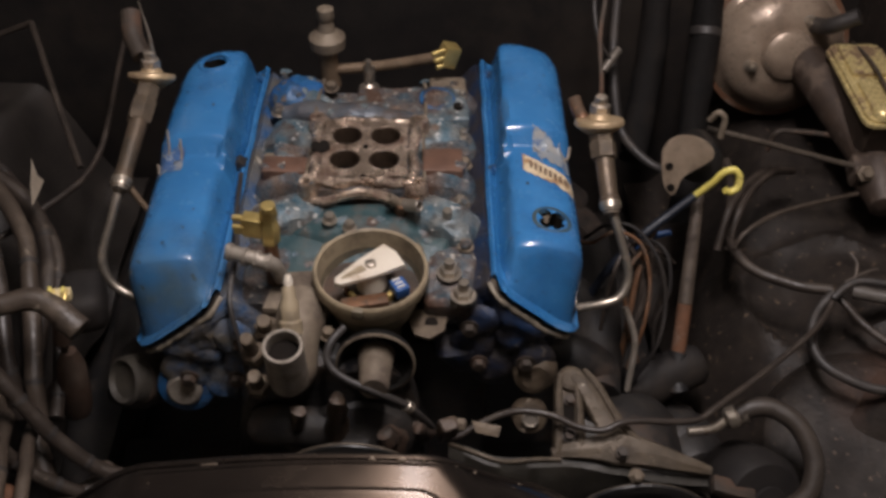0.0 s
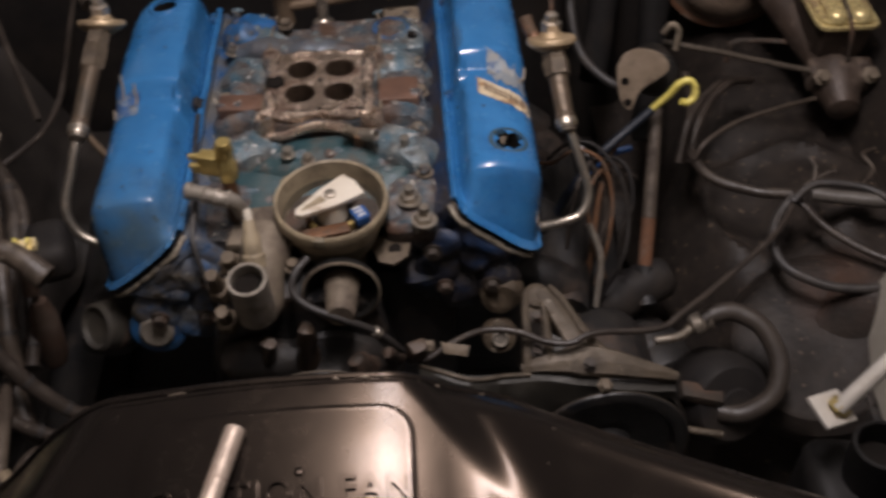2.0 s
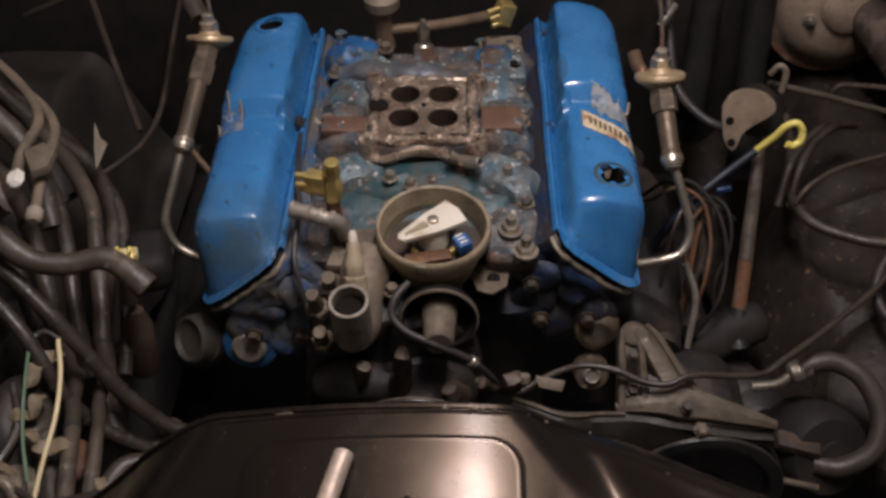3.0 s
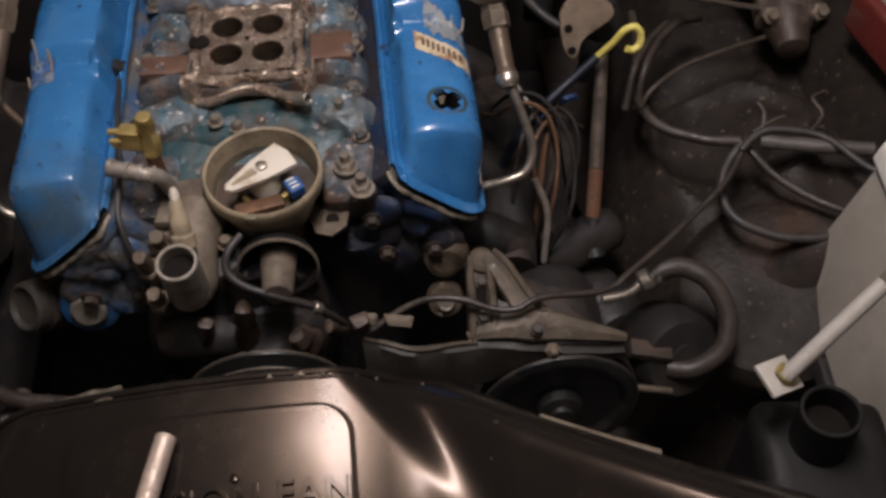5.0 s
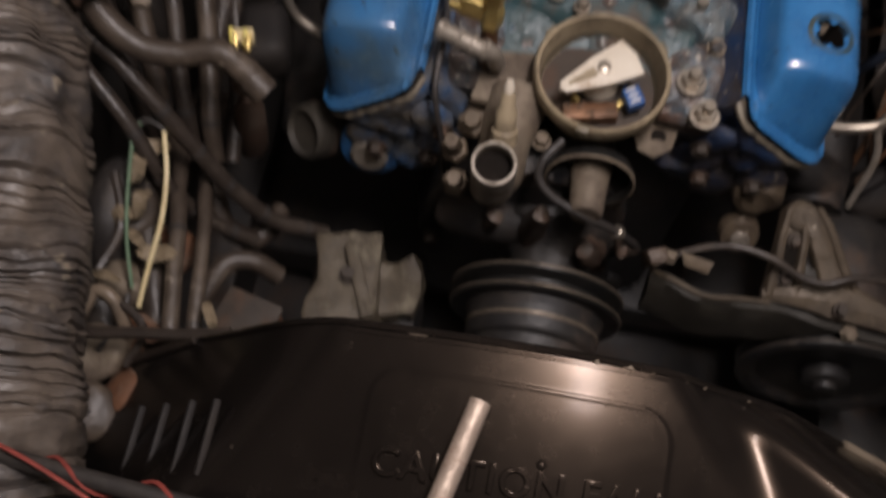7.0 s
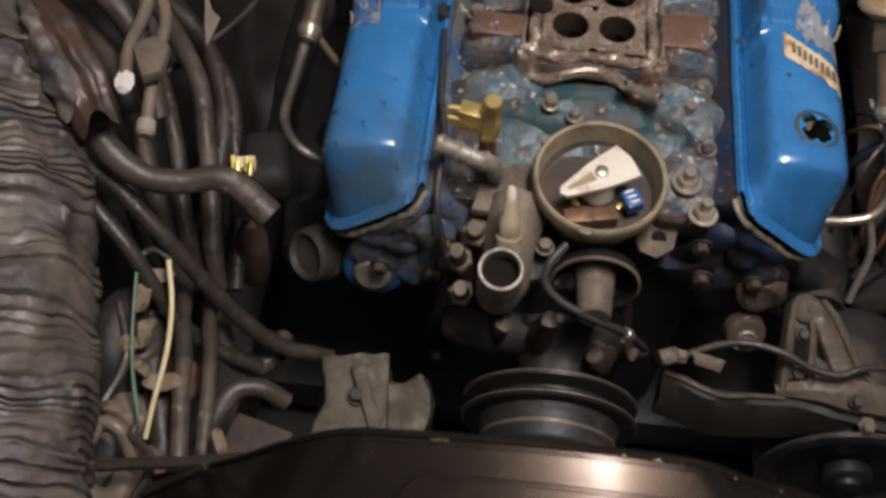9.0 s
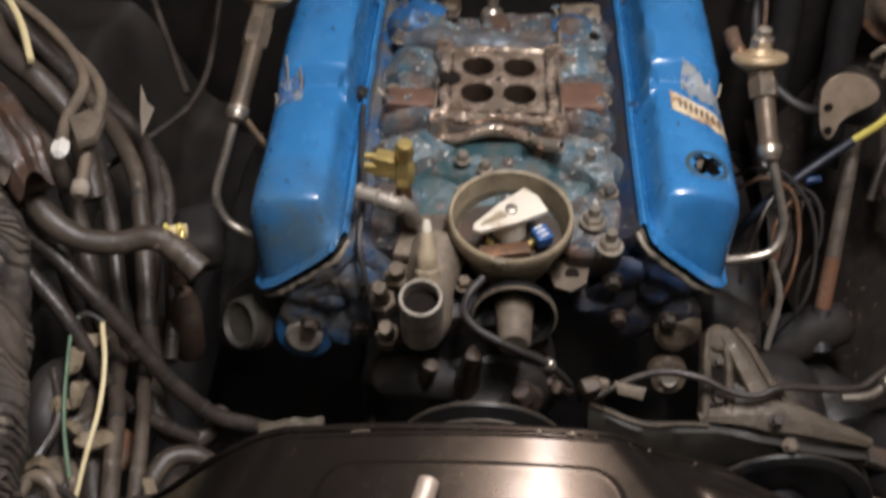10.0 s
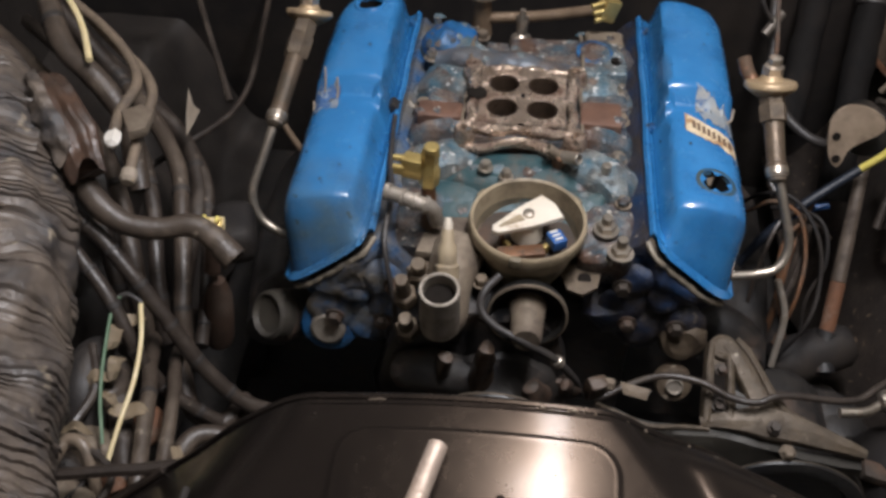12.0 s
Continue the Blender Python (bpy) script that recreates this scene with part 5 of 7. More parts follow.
part("front_leg", cast_rib([TOP + Vector((-0.003, 0.0, -0.01)), TOP + Vector((-0.004, -0.02, -0.016)), (0.2325, -0.092, 0.706), (0.2315, -0.12, 0.691)], (0.028, 0.031, 0.034, 0.037), 0.018, (0, -0.5, 1), CHANNEL), bracket_mat, brk)
# near-black plate painted as the shade in the leg's recess
part("slot", plate(B(), [(0.2275, -0.066, 0.7205), (0.2385, -0.066, 0.7205), (0.2375, -0.1, 0.7025), (0.2245, -0.1, 0.7025)], 0.004, (0, -0.5, 1), 0.001), hole_shade, brk, "slot in the leg, its shade painted near-black")
part("diagonal_arm", cast_rib([TOP + Vector((0.004, 0.0, -0.008)), TOP + Vector((0.014, -0.014, -0.011)), (0.264, -0.076, 0.716), (0.279, -0.099, 0.703), (0.294, -0.115, 0.696)], (0.016, 0.02, 0.026, 0.032, 0.03), 0.015, (0.1, -0.4, 1), SOLID, 3), bracket_mat, brk)
part("arm_ridge", cast_rib([TOP + Vector((0.014, 0.004, -0.004)), TOP + Vector((0.025, -0.012, -0.006)), (0.274, -0.074, 0.722), (0.291, -0.097, 0.708), (0.31, -0.114, 0.699)], (0.006, 0.008, 0.008, 0.009, 0.006), 0.012, (0.1, -0.4, 1), SOLID, 4), bracket_mat, brk)
part("long_arm", cast_rib([(0.212, -0.121, 0.69), (0.24, -0.119, 0.695), (0.275, -0.119, 0.698), (0.303, -0.121, 0.696), (0.345, -0.127, 0.687), (0.371, -0.131, 0.681), (0.386, -0.133, 0.677)], (0.012, 0.02, 0.034, 0.034, 0.022, 0.016, 0.011), 0.014, (0, -0.5, 1), SOLID, 5), bracket_mat, brk)
SKIRT = spline([(0.1, -0.124, 0.71), (0.123, -0.126, 0.7), (0.158, -0.135, 0.694), (0.195, -0.13, 0.691), (0.237, -0.128, 0.687), (0.29, -0.136, 0.682), (0.35, -0.138, 0.671), (0.385, -0.138, 0.665)], 6)
bm = B()
loft(bm, [[p + Vector((0, 0.004, 0.002)), p + Vector((0, -0.006, -0.002))] + [p + Vector((0, dy * (1 - 0.72 * smooth(0.22, 0.3, p.x)), dz * (1 - 0.72 * smooth(0.22, 0.3, p.x)))) for dy, dz in ((-0.016, -0.022), (-0.022, -0.05), (-0.016, -0.05))] + [p + Vector((0, 0.006, -0.012))] for p in SKIRT])
part("skirt", lump(bm, 0, 0.002, 30), skirt_mat, brk, "dark olive front face")
part("rim_edge", tube(B(), [(0.1, -0.124, 0.712), (0.123, -0.126, 0.702), (0.158, -0.135, 0.696), (0.195, -0.13, 0.693), (0.222, -0.128, 0.69)], 0.0026, 8, 5), bracket_mat, brk)
part("web_plate", plate(B(), [(0.244, -0.085, 0.708), (0.262, -0.094, 0.705), (0.278, -0.112, 0.695), (0.246, -0.118, 0.691), (0.242, -0.104, 0.698)], 0.004, (0, -0.45, 1), 0.0015), skirt_mat, brk)
for p, r in (((0.233, -0.072, 0.7205), 0.005), ((0.231, -0.106, 0.703), 0.006), ((0.286, -0.128, 0.703), 0.0055)):
    part("bracket_bolt", hexbolt(B(), p, (0, -0.45, 1), r, 0.006), iron, brk)
apl = thing("accessory_pulley", "dark dusty grooved pulley below the cast bracket", "pulley", (0.328, -0.17, 0.56))
AC, AA = (0.314, -0.138, 0.586), (0, -1, 0.1)
part("sheave", lathe(B(), AC, AA, [(0.055, 0), (0.0905, 0.003), (0.0918, 0.006), (0.0905, 0.0085), (0.08, 0.012), (0.08, 0.015), (0.0905, 0.0195), (0.0918, 0.022), (0.0905, 0.0245), (0.083, 0.027), (0.076, 0.026), (0.07, 0.018), (0.034, 0.016)], 56), grease_mat, apl)
part("hub", lathe(B(), AC, AA, [(0.026, 0.018), (0.025, 0.03), (0.013, 0.033), (0.012, 0.038), (0.004, 0.039)], 24), black_iron, apl)
part("body", lathe(B(), (0.33, -0.13, 0.57), (0, 1, 0), [(0.055, 0), (0.06, 0.01), (0.06, 0.13), (0.05, 0.15)], 30), black_iron, apl)
part("adjuster", lathe(B(), (0.302, -0.143, 0.682), (0, -0.6, 1), [(0.009, 0), (0.009, 0.004), (0.0065, 0.006), (0.0065, 0.01), (0.004, 0.012)], 6), cast, apl, "pale adjusting nut")
# pale rings: worn edges with the rim highlight painted on
for h in (0.0055, 0.0215):
    part("worn_rim", lathe(B(), AC, AA, [(0.0905, h - 0.0006), (0.0922, h - 0.0003), (0.0922, h + 0.0005), (0.0905, h + 0.0009)], 56, False), edge_glint, apl, "worn pulley edge with its highlight painted pale")
arod = thing("adjuster_rod", "short pale adjusting rod beside the pulley", "rod", (0.42, -0.157, 0.6))
part("bar", tube(B(), [(0.385, -0.15, 0.603), (0.41, -0.155, 0.601), (0.443, -0.161, 0.598)], 0.0045, 10), bracket_mat, arod)
part("clevis", lump(box(B(), (0.425, -0.12, 0.622), (0.05, 0.022, 0.014), (0, 14, -8), 0.004), 0, 0.002, 50), iron, arod, "greasy brown clevis")
# round bolt end with a pale ring, seen between block and bracket
eye = thing("mount_bolt", "greasy round bolt head with a pale worn ring", "bolt", (0.195, -0.06, 0.66))
part("head", lathe(B(), (0.196, -0.035, 0.65), (0, -0.85, 0.5), [(0.0215, 0), (0.0215, 0.01), (0.019, 0.016), (0.008, 0.0185)], 30), grimy_cast, eye)
part("worn_ring", lathe(B(), (0.196, -0.035, 0.65), (0, -0.85, 0.5), [(0.0088, 0.018), (0.0102, 0.0212), (0.0085, 0.0228), (0.0065, 0.0202)], 22), alu, eye)


# ---- fan shroud ----
def ramp_of(knots, a):
    """A smooth curve through the knots."""
    if a <= knots[0][0]:
        return knots[0][1]
    for i, ((p, u), (q, v)) in enumerate(zip(knots, knots[1:])):
        if a <= q:
            before, after = knots[max(i - 1, 0)], knots[min(i + 2, len(knots) - 1)]
            h = q - p
            m0 = 0.0 if i == 0 else (v - before[1]) / (q - before[0])
            m1 = (after[1] - u) / (after[0] - p)
            s = (a - p) / h
            return u * (1 + 2 * s) * (1 - s) ** 2 + m0 * h * s * (1 - s) ** 2 + v * s * s * (3 - 2 * s) + m1 * h * s * s * (s - 1)
    return knots[-1][1]


LEFT_FALL = ((0.0, 0.0), (0.02, 0.005), (0.04, 0.017), (0.075, 0.045), (0.11, 0.08), (0.15, 0.115), (0.2, 0.152), (0.3, 0.21))
RIGHT_FALL = ((-0.048, 0.0), (-0.034, 0.0008), (-0.018, 0.003), (0.0, 0.0075), (0.03, 0.0185), (0.062, 0.0385), (0.131, 0.094), (0.254, 0.174), (0.4, 0.25))


SHOULDER_FALL = ((0.0, 0.0), (0.012, 0.0013), (0.024, 0.0058), (0.036, 0.0128), (0.05, 0.0225), (0.1, 0.06), (0.2, 0.14), (0.3, 0.22), (0.5, 0.38))


def soft_top(a, b, k):
    """The higher of two heights, rounded where they meet."""
    near = max(0.0, 1 - abs(a - b) / k)
    return max(a, b) + near * near * k * 0.25


def shroud_pt(x, t, lift=0.0):
    """t: 0 at the round rear lip, 1 at the wide radiator edge. A shoulder falls into a hollow on the one side."""
    d = abs(x - 0.017)
    crown = d * d / 1.6 if d < 0.12 else 0.009 + 0.15 * (d - 0.12)
    grow = 1 + 0.75 * t ** 1.2
    z = -ramp_of(LEFT_FALL, -0.15 * grow - x)
    if x > 0.05:
        shoulder = -ramp_of(SHOULDER_FALL, x - max(0.078, 0.078 + 0.142 * t))
        from_lip = 0.36 * t - ramp_of(RIGHT_FALL, x - 0.125)
        floor_of = -0.018 + 0.62 * (x - 0.14)
        hollow = -soft_top(-from_lip, -floor_of, 0.055)
        z += soft_top(shoulder, hollow, 0.03) * smooth(0.05, 0.085, x)
    z += 0.918 - crown
    y = -0.285 - 0.19 * t
    # the letter panel stands a little proud inside a round-cornered step
    dx, dy = abs(x + 0.016) - 0.084, 0.0535 - t * 0.19
    edge = math.hypot(max(dx, 0.0), max(dy, 0.0)) + min(max(dx, dy), 0.0) - 0.025
    z += 0.0005 * smooth(0.002, -0.002, edge) + 0.00035 * smooth(0.0026, 0.0, abs(edge))
    return Vector((x, y, z - 0.014 * math.sin(t * math.pi * 0.5) - 0.03 * t * t + lift))


shr = thing("fan_shroud", "glossy black moulded fan shroud with raised warning letters", "fan shroud", (0, -0.38, 0.6))
xs = lin(-0.46, -0.16, 31) + lin(-0.155, 0.22, 220) + lin(0.225, 0.44, 44)
bm = B()
sheet(bm, lambda x, t: shroud_pt(x, t), xs, lin(0, 0.1, 8) + lin(0.105, 0.34, 52) + lin(0.36, 1, 28), (0, 0.0, -0.004))
part("top_panel", bm, shroud_mat, shr)
bm = B()
tube(bm, [shroud_pt(x, 0, -0.001) for x in lin(-0.36, 0.36, 40)], 0.0035, 8, 2)
part("rear_lip", bm, shroud_mat, shr)
bm = B()
sheet(bm, lambda x, v: shroud_pt(x, 0) + Vector((0, -0.004 - 0.02 * v, -0.13 * v)), lin(-0.38, 0.36, 75), lin(0, 1, 5), (0, -0.003, 0))
part("rear_wall", bm, shroud_mat, shr)
for x in (0.256, -0.3):
    w = part("side_flange", tube(B(), [shroud_pt(x, 0.0, 0.003), shroud_pt(x + 0.05 * (1 if x > 0 else -1), 0.05, 0.003), shroud_pt(x + 0.11 * (1 if x > 0 else -1), 0.14, 0.003)], 0.0042, 8), cast if x > 0 else rubber, shr, "dusty worn edge")
for x0, x1 in ((-0.106, -0.09), (0.03, 0.036), (0.052, 0.062), (0.072, 0.077), (0.098, 0.102), (0.113, 0.116), (0.131, 0.134), (0.15, 0.154)):
    part("worn_nick", lump(tube(B(), [shroud_pt(x, 0, -0.0014) + Vector((0, -0.001, 0)) for x in lin(x0, x1, 5)], 0.0031, 8, 2, lambda t: 0.75 + 0.3 * math.sin(t * 3.1)), 0, 0.001, 160, x0 * 40), cast, shr, "pale scuffed nick in the lip")
for x in (-0.33, -0.3, -0.27, -0.245):
    part("rib", box(B(), shroud_pt(x, 0.5, 0.004), (0.006, 0.06, 0.006), (0, 30, 0), 0.002), firewall_mat, shr)


def lettering(text, size, depth):
    cu = bpy.data.curves.new("lettering", "FONT")
    cu.body, cu.size, cu.extrude, cu.bevel_depth, cu.bevel_resolution = text, size, depth, 0.0007, 1
    cu.align_x, cu.space_character = "CENTER", 1.12
    tmp = new("lettering", cu)
    me = bpy.data.meshes.new_from_object(tmp.evaluated_get(bpy.context.evaluated_depsgraph_get()))
    bpy.data.objects.remove(tmp)
    bm = B()
    bm.from_mesh(me)
    return bm


bm = lettering("CAUTION FAN", 0.0285, 0.0019)
for v in bm.verts:
    x, y, z = v.co
    t = (-0.285 - (-0.39 + y)) / 0.19
    v.co = shroud_pt(x - 0.011, t, 0.0006 + z)
part("lettering", bm, shroud_mat, shr, "raised moulded words CAUTION FAN")
part("moulding_nub", lathe(B(), shroud_pt(0.005, 0.42), (0, 0, 1), [(0.004, -0.002), (0.0035, 0.002), (0.001, 0.003)], 12), shroud_mat, shr)

# bright rod lying over the shroud
rod_mat = mat("scratched_plated_rod", (0.52, 0.42, 0.34), (0.38, 0.3, 0.24), 70, 0.45, 0.5, 0.3, (0.25, 0.17, 0.12), 0.4, 50, edge=0.2)
rod = thing("prop_rod", "bright plated steel prop rod leaning over the shroud", "rod", (-0.07, -0.4, 0.9))
part("bar", tube(B(), [(-0.045, -0.331, 0.917), (-0.054, -0.37, 0.916), (-0.066, -0.42, 0.912), (-0.083, -0.49, 0.906), (-0.1, -0.57, 0.9)], 0.0082, 14), rod_mat, rod)
part("groove", tube(B(), [(-0.045, -0.334, 0.9235), (-0.054, -0.37, 0.9222), (-0.066, -0.42, 0.9182), (-0.083, -0.49, 0.912)], 0.0016, 6), rust, rod)
# radiator top tank edge and taped cable across the front
rad = thing("radiator", "black radiator with a rounded top tank", "radiator", (0, -0.52, 0.4))
part("top_tank", box(B(), (0.02, -0.52, 0.84), (0.62, 0.08, 0.06), (0, 0, 0), 0.02, 4), black_iron, rad)
part("core", box(B(), (0.02, -0.52, 0.58), (0.62, 0.05, 0.45), (0, 0, 0), 0.004), black_iron, rad)
cab = thing("taped_cable", "black taped cable with a red wire twisted along it", "cable", (-0.2, -0.43, 0.86))
part("sheath", tube(B(), [(-0.5, -0.415, 0.862), (-0.4, -0.422, 0.872), (-0.3, -0.43, 0.882), (-0.2, -0.437, 0.889), (-0.1, -0.442, 0.893), (0.0, -0.446, 0.893), (0.12, -0.452, 0.893), (0.25, -0.458, 0.886), (0.36, -0.46, 0.872)], 0.007, 10), black_rubber, cab)
pts = []
for i in range(33):
    t = i / 32
    a = t * 34
    pts.append((-0.5 + 0.42 * t, -0.416 - 0.028 * t + 0.009 * math.cos(a), 0.864 + 0.031 * t + 0.009 * math.sin(a)))
part("red_wire", tube(B(), pts, 0.0018, 6, 3), red_wire, cab, "faded red wire")
part("red_wire", tube(B(), [(-0.5, -0.405, 0.874), (-0.42, -0.41, 0.882), (-0.36, -0.424, 0.89), (-0.3, -0.446, 0.89), (-0.25, -0.466, 0.88)], 0.0018, 6), red_wire, cab)


# ---- hoses, wires and duct on the passenger side ----
duct = thing("air_duct", "weathered grey-brown corrugated air duct", "air duct", (-0.48, -0.2, 0.8))
path = [(-0.64, 0.14, 0.89), (-0.58, 0.05, 0.885), (-0.54, -0.03, 0.873), (-0.51, -0.11, 0.86), (-0.483, -0.21, 0.848), (-0.458, -0.3, 0.84), (-0.43, -0.4, 0.825), (-0.41, -0.5, 0.8)]


def crease(t):
    """Sharp uneven folds round the duct, closer together towards its upper end."""
    turn = t * 58 + 1.3 * math.sin(t * 17) + 0.5 * math.sin(t * 61)
    fold = abs((turn % 1.0) - 0.5) * 2
    depth = 0.032 + 0.068 * math.sin(int(turn) * 2.7) ** 2
    return (0.72 + 0.28 * min(1, t * 4)) * (1 - depth * max(0.0, fold - 0.66) / 0.34 + 0.012 * math.sin(t * 47))


bm = tube(B(), path, 0.08, 72, 90, crease)
lump(lump(lump(bm, 0, 0.009, 14), 0, 0.007, 34, 3), 0, 0.002, 110, 5)
part("hose", bm, duct_mat, duct)
# tape ends and torn cloth flaps standing off the folds
sp = spline(path, 40)
for i in range(9):
    k = 60 + i * 22
    p, d = sp[k], (sp[k + 1] - sp[k - 1]).normalized()
    u, v, w = basis(d)
    a0 = 0.2 + 1.1 * math.sin(i * 2.3)
    pts = [p + (u * math.cos(a) + v * math.sin(a)) * (0.0795 + 0.002 * math.sin(j * 1.7 + i)) + d * 0.004 * math.sin(a * 3 + i) for j, a in enumerate(lin(a0, a0 + 0.9 + 0.4 * math.sin(i), 9))]
    part("cloth_seam", lump(tube(B(), pts, 0.0026, 6, 3, lambda t: 0.3 + 0.9 * math.sin(t * 3.1)), 0, 0.002, 90, i), duct_mat, duct)
cloth_mat = mat("frayed_grey_cloth", (0.2, 0.175, 0.15), (0.1, 0.088, 0.078), 60, 0.6, 0, 0.5, (0.06, 0.05, 0.045), 0.4, 30, edge=0.2)
boot = thing("duct_boot", "split brown rubber boot at the duct's end", "boot", (-0.48, 0.02, 0.93))
bm = B()
spine = spline([(-0.522, 0.092, 0.905), (-0.507, 0.07, 0.918), (-0.487, 0.043, 0.922), (-0.468, 0.018, 0.918), (-0.449, -0.006, 0.908), (-0.437, -0.024, 0.89)], 9)
rings = []
for i, p in enumerate(spine):
    t = i / (len(spine) - 1)
    d = (spine[min(i + 1, len(spine) - 1)] - spine[max(i - 1, 0)]).normalized()
    u, v, w = basis(d)
    ring_pts = []
    for j in range(48):
        a = 2 * math.pi * j / 48
        gather = 0.05 * math.sin(a * 9 + 2.5 * t) + 0.04 * math.sin(a * 4 - 3 * t)
        r = (0.014 + 0.011 * math.sin(t * 2.8)) * (1 + 1.6 * gather)
        ring_pts.append(p + (u * math.cos(a) + v * math.sin(a)) * r + d * 0.01 * math.sin(a * 3) * t)
    rings.append(ring_pts)
loft(bm, rings)
lump(lump(bm, 0, 0.005, 24), 0, 0.0025, 60)
part("boot", bm, duct_brown, boot)
for i, (a, b) in enumerate((((-0.503, 0.03, 0.925), (-0.462, -0.022, 0.905)), ((-0.52, 0.052, 0.92), (-0.485, -0.008, 0.908)), ((-0.462, 0.036, 0.926), (-0.43, -0.012, 0.902)))):
    a, b = Vector(a), Vector(b)
    bow = Vector((-0.006, -0.004, 0.006))
    part("torn_cloth", lump(tube(B(), [a, a.lerp(b, 0.35) + bow, a.lerp(b, 0.7) + bow, b], 0.0042, 8, 8, lambda t: 0.35 + 0.8 * math.sin(t * 3.0)), 0, 0.004, 55, i * 4.0), cloth_mat, boot, "frayed pale cloth edge")
# torn cloth still wrapped over one flank of the boot
bm = B()
n = len(spine)
rows = [[rings[i][j] + (rings[i][j] - spine[i]).normalized() * (0.003 + 0.002 * math.sin(i + j)) for j in range(14, 26)] for i in range(4, n - 6)]
thick = [[q + (q - spine[i + 4]).normalized() * 0.002 for q in row] for i, row in enumerate(rows)]
loft(bm, [row + over[::-1] for row, over in zip(rows, thick)])
part("cloth_wrap", lump(bm, 0, 0.003, 50), duct_mat, boot, "torn grey cloth wrap")


tan_hose = mat("tan_vacuum_hose", (0.2, 0.155, 0.11), (0.13, 0.1, 0.072), 40, 0.38, 0, 0.2, (0.07, 0.055, 0.042), 0.35, 18, edge=0.2)


def hose(name, pts, r, material, label, category="hose", n=12, bands=0):
    if not bands:
        return solo(name, lump(tube(B(), pts, r, n, 9), 0, r * 0.16, 30, pts[0][0] * 50), material, label, category, pts[len(pts) // 2])
    ob = thing(name, label, category, pts[len(pts) // 2])
    part("sheath", lump(tube(B(), pts, r, n, 9), 0, r * 0.16, 30, pts[0][0] * 50), material, ob)
    sp = spline(pts, 20)
    for i in range(bands):
        k = int((i + 0.6) / bands * (len(sp) - 3))
        part("tape_band", cyl(B(), sp[k], sp[k + 2], r * 1.09, n=n), black_rubber, ob)
    return ob


el = thing("rubber_elbow", "smooth dark rubber elbow beside the air duct", "hose", (-0.43, -0.13, 0.74))
part("elbow", tube(B(), [(-0.435, -0.09, 0.62), (-0.432, -0.105, 0.68), (-0.432, -0.13, 0.715), (-0.432, -0.17, 0.715), (-0.425, -0.2, 0.68)], 0.024, 20, 8), black_rubber, el)
part("clamp", cyl(B(), (-0.4325, -0.104, 0.677), (-0.432, -0.109, 0.687), 0.0262, n=20), iron, el)
ph = thing("coolant_hose", "dusty rubber hose with an open cut end", "hose", (-0.36, -0.04, 0.83))
part("hose", tube(B(), [(-0.47, 0.01, 0.88), (-0.437, -0.03, 0.861), (-0.405, -0.045, 0.842), (-0.37, -0.043, 0.834), (-0.335, -0.034, 0.834), (-0.31, -0.042, 0.826), (-0.296, -0.05, 0.816)], 0.0125, 18, 8, lambda t: 1 + 0.06 * math.sin(t * 9) + 0.03 * math.sin(t * 31)), hose_mat, ph)
part("cut_end", ring(B(), (-0.302, -0.047, 0.82), (-0.286, -0.0555, 0.81), 0.0145, 0.0105, 22), hose_mat, ph, "flared cut end")
hose("wiring_harness", [(-0.47, -0.03, 0.84), (-0.43, -0.05, 0.82), (-0.395, -0.072, 0.79), (-0.36, -0.09, 0.74), (-0.33, -0.103, 0.69), (-0.29, -0.11, 0.64), (-0.24, -0.1, 0.6)], 0.0088, rubber, "dusty taped wiring harness running down to the frame", "wiring", bands=7)
hose("wiring_harness", [(-0.46, -0.06, 0.81), (-0.42, -0.09, 0.78), (-0.39, -0.12, 0.73), (-0.36, -0.13, 0.67), (-0.31, -0.13, 0.62)], 0.008, rubber, "thin taped wiring harness below the hose", "wiring", bands=5)
hose("green_wire", [(-0.405, -0.085, 0.772), (-0.412, -0.096, 0.77), (-0.408, -0.14, 0.757), (-0.4, -0.19, 0.74), (-0.386, -0.236, 0.722)], 0.002, green_wire, "slack pale green wire among the hoses", "wire", 8)
hose("white_wire", [(-0.386, -0.08, 0.768), (-0.385, -0.091, 0.766), (-0.374, -0.13, 0.757), (-0.37, -0.17, 0.745), (-0.374, -0.21, 0.73), (-0.378, -0.25, 0.712)], 0.0026, white_wire, "slack cream wire among the hoses", "wire", 8)
hose("wire_bridge", [(-0.415, -0.09, 0.768), (-0.4, -0.083, 0.772), (-0.384, -0.088, 0.766)], 0.0035, black_rubber, "short black wire joint", "wire", 8)
hose("vertical_hose", [(-0.42, 0.06, 0.6), (-0.397, -0.05, 0.675), (-0.381, -0.11, 0.7), (-0.364, -0.16, 0.715), (-0.35, -0.22, 0.722), (-0.338, -0.275, 0.72), (-0.332, -0.31, 0.70)], 0.0088, hose_mat, "dusty brown hose running forward beside the frame", bands=3)
hose("vertical_hose", [(-0.4, 0.06, 0.58), (-0.37, -0.05, 0.66), (-0.356, -0.11, 0.69), (-0.34, -0.16, 0.705), (-0.328, -0.22, 0.712), (-0.32, -0.27, 0.71), (-0.315, -0.31, 0.69)], 0.0076, hose_mat, "dusty brown hose running forward beside the frame", bands=2)
hose("vertical_hose", [(-0.41, -0.12, 0.70), (-0.395, -0.17, 0.7), (-0.37, -0.24, 0.69), (-0.35, -0.3, 0.68)], 0.013, rubber, "thick dark hose under the slack wires")
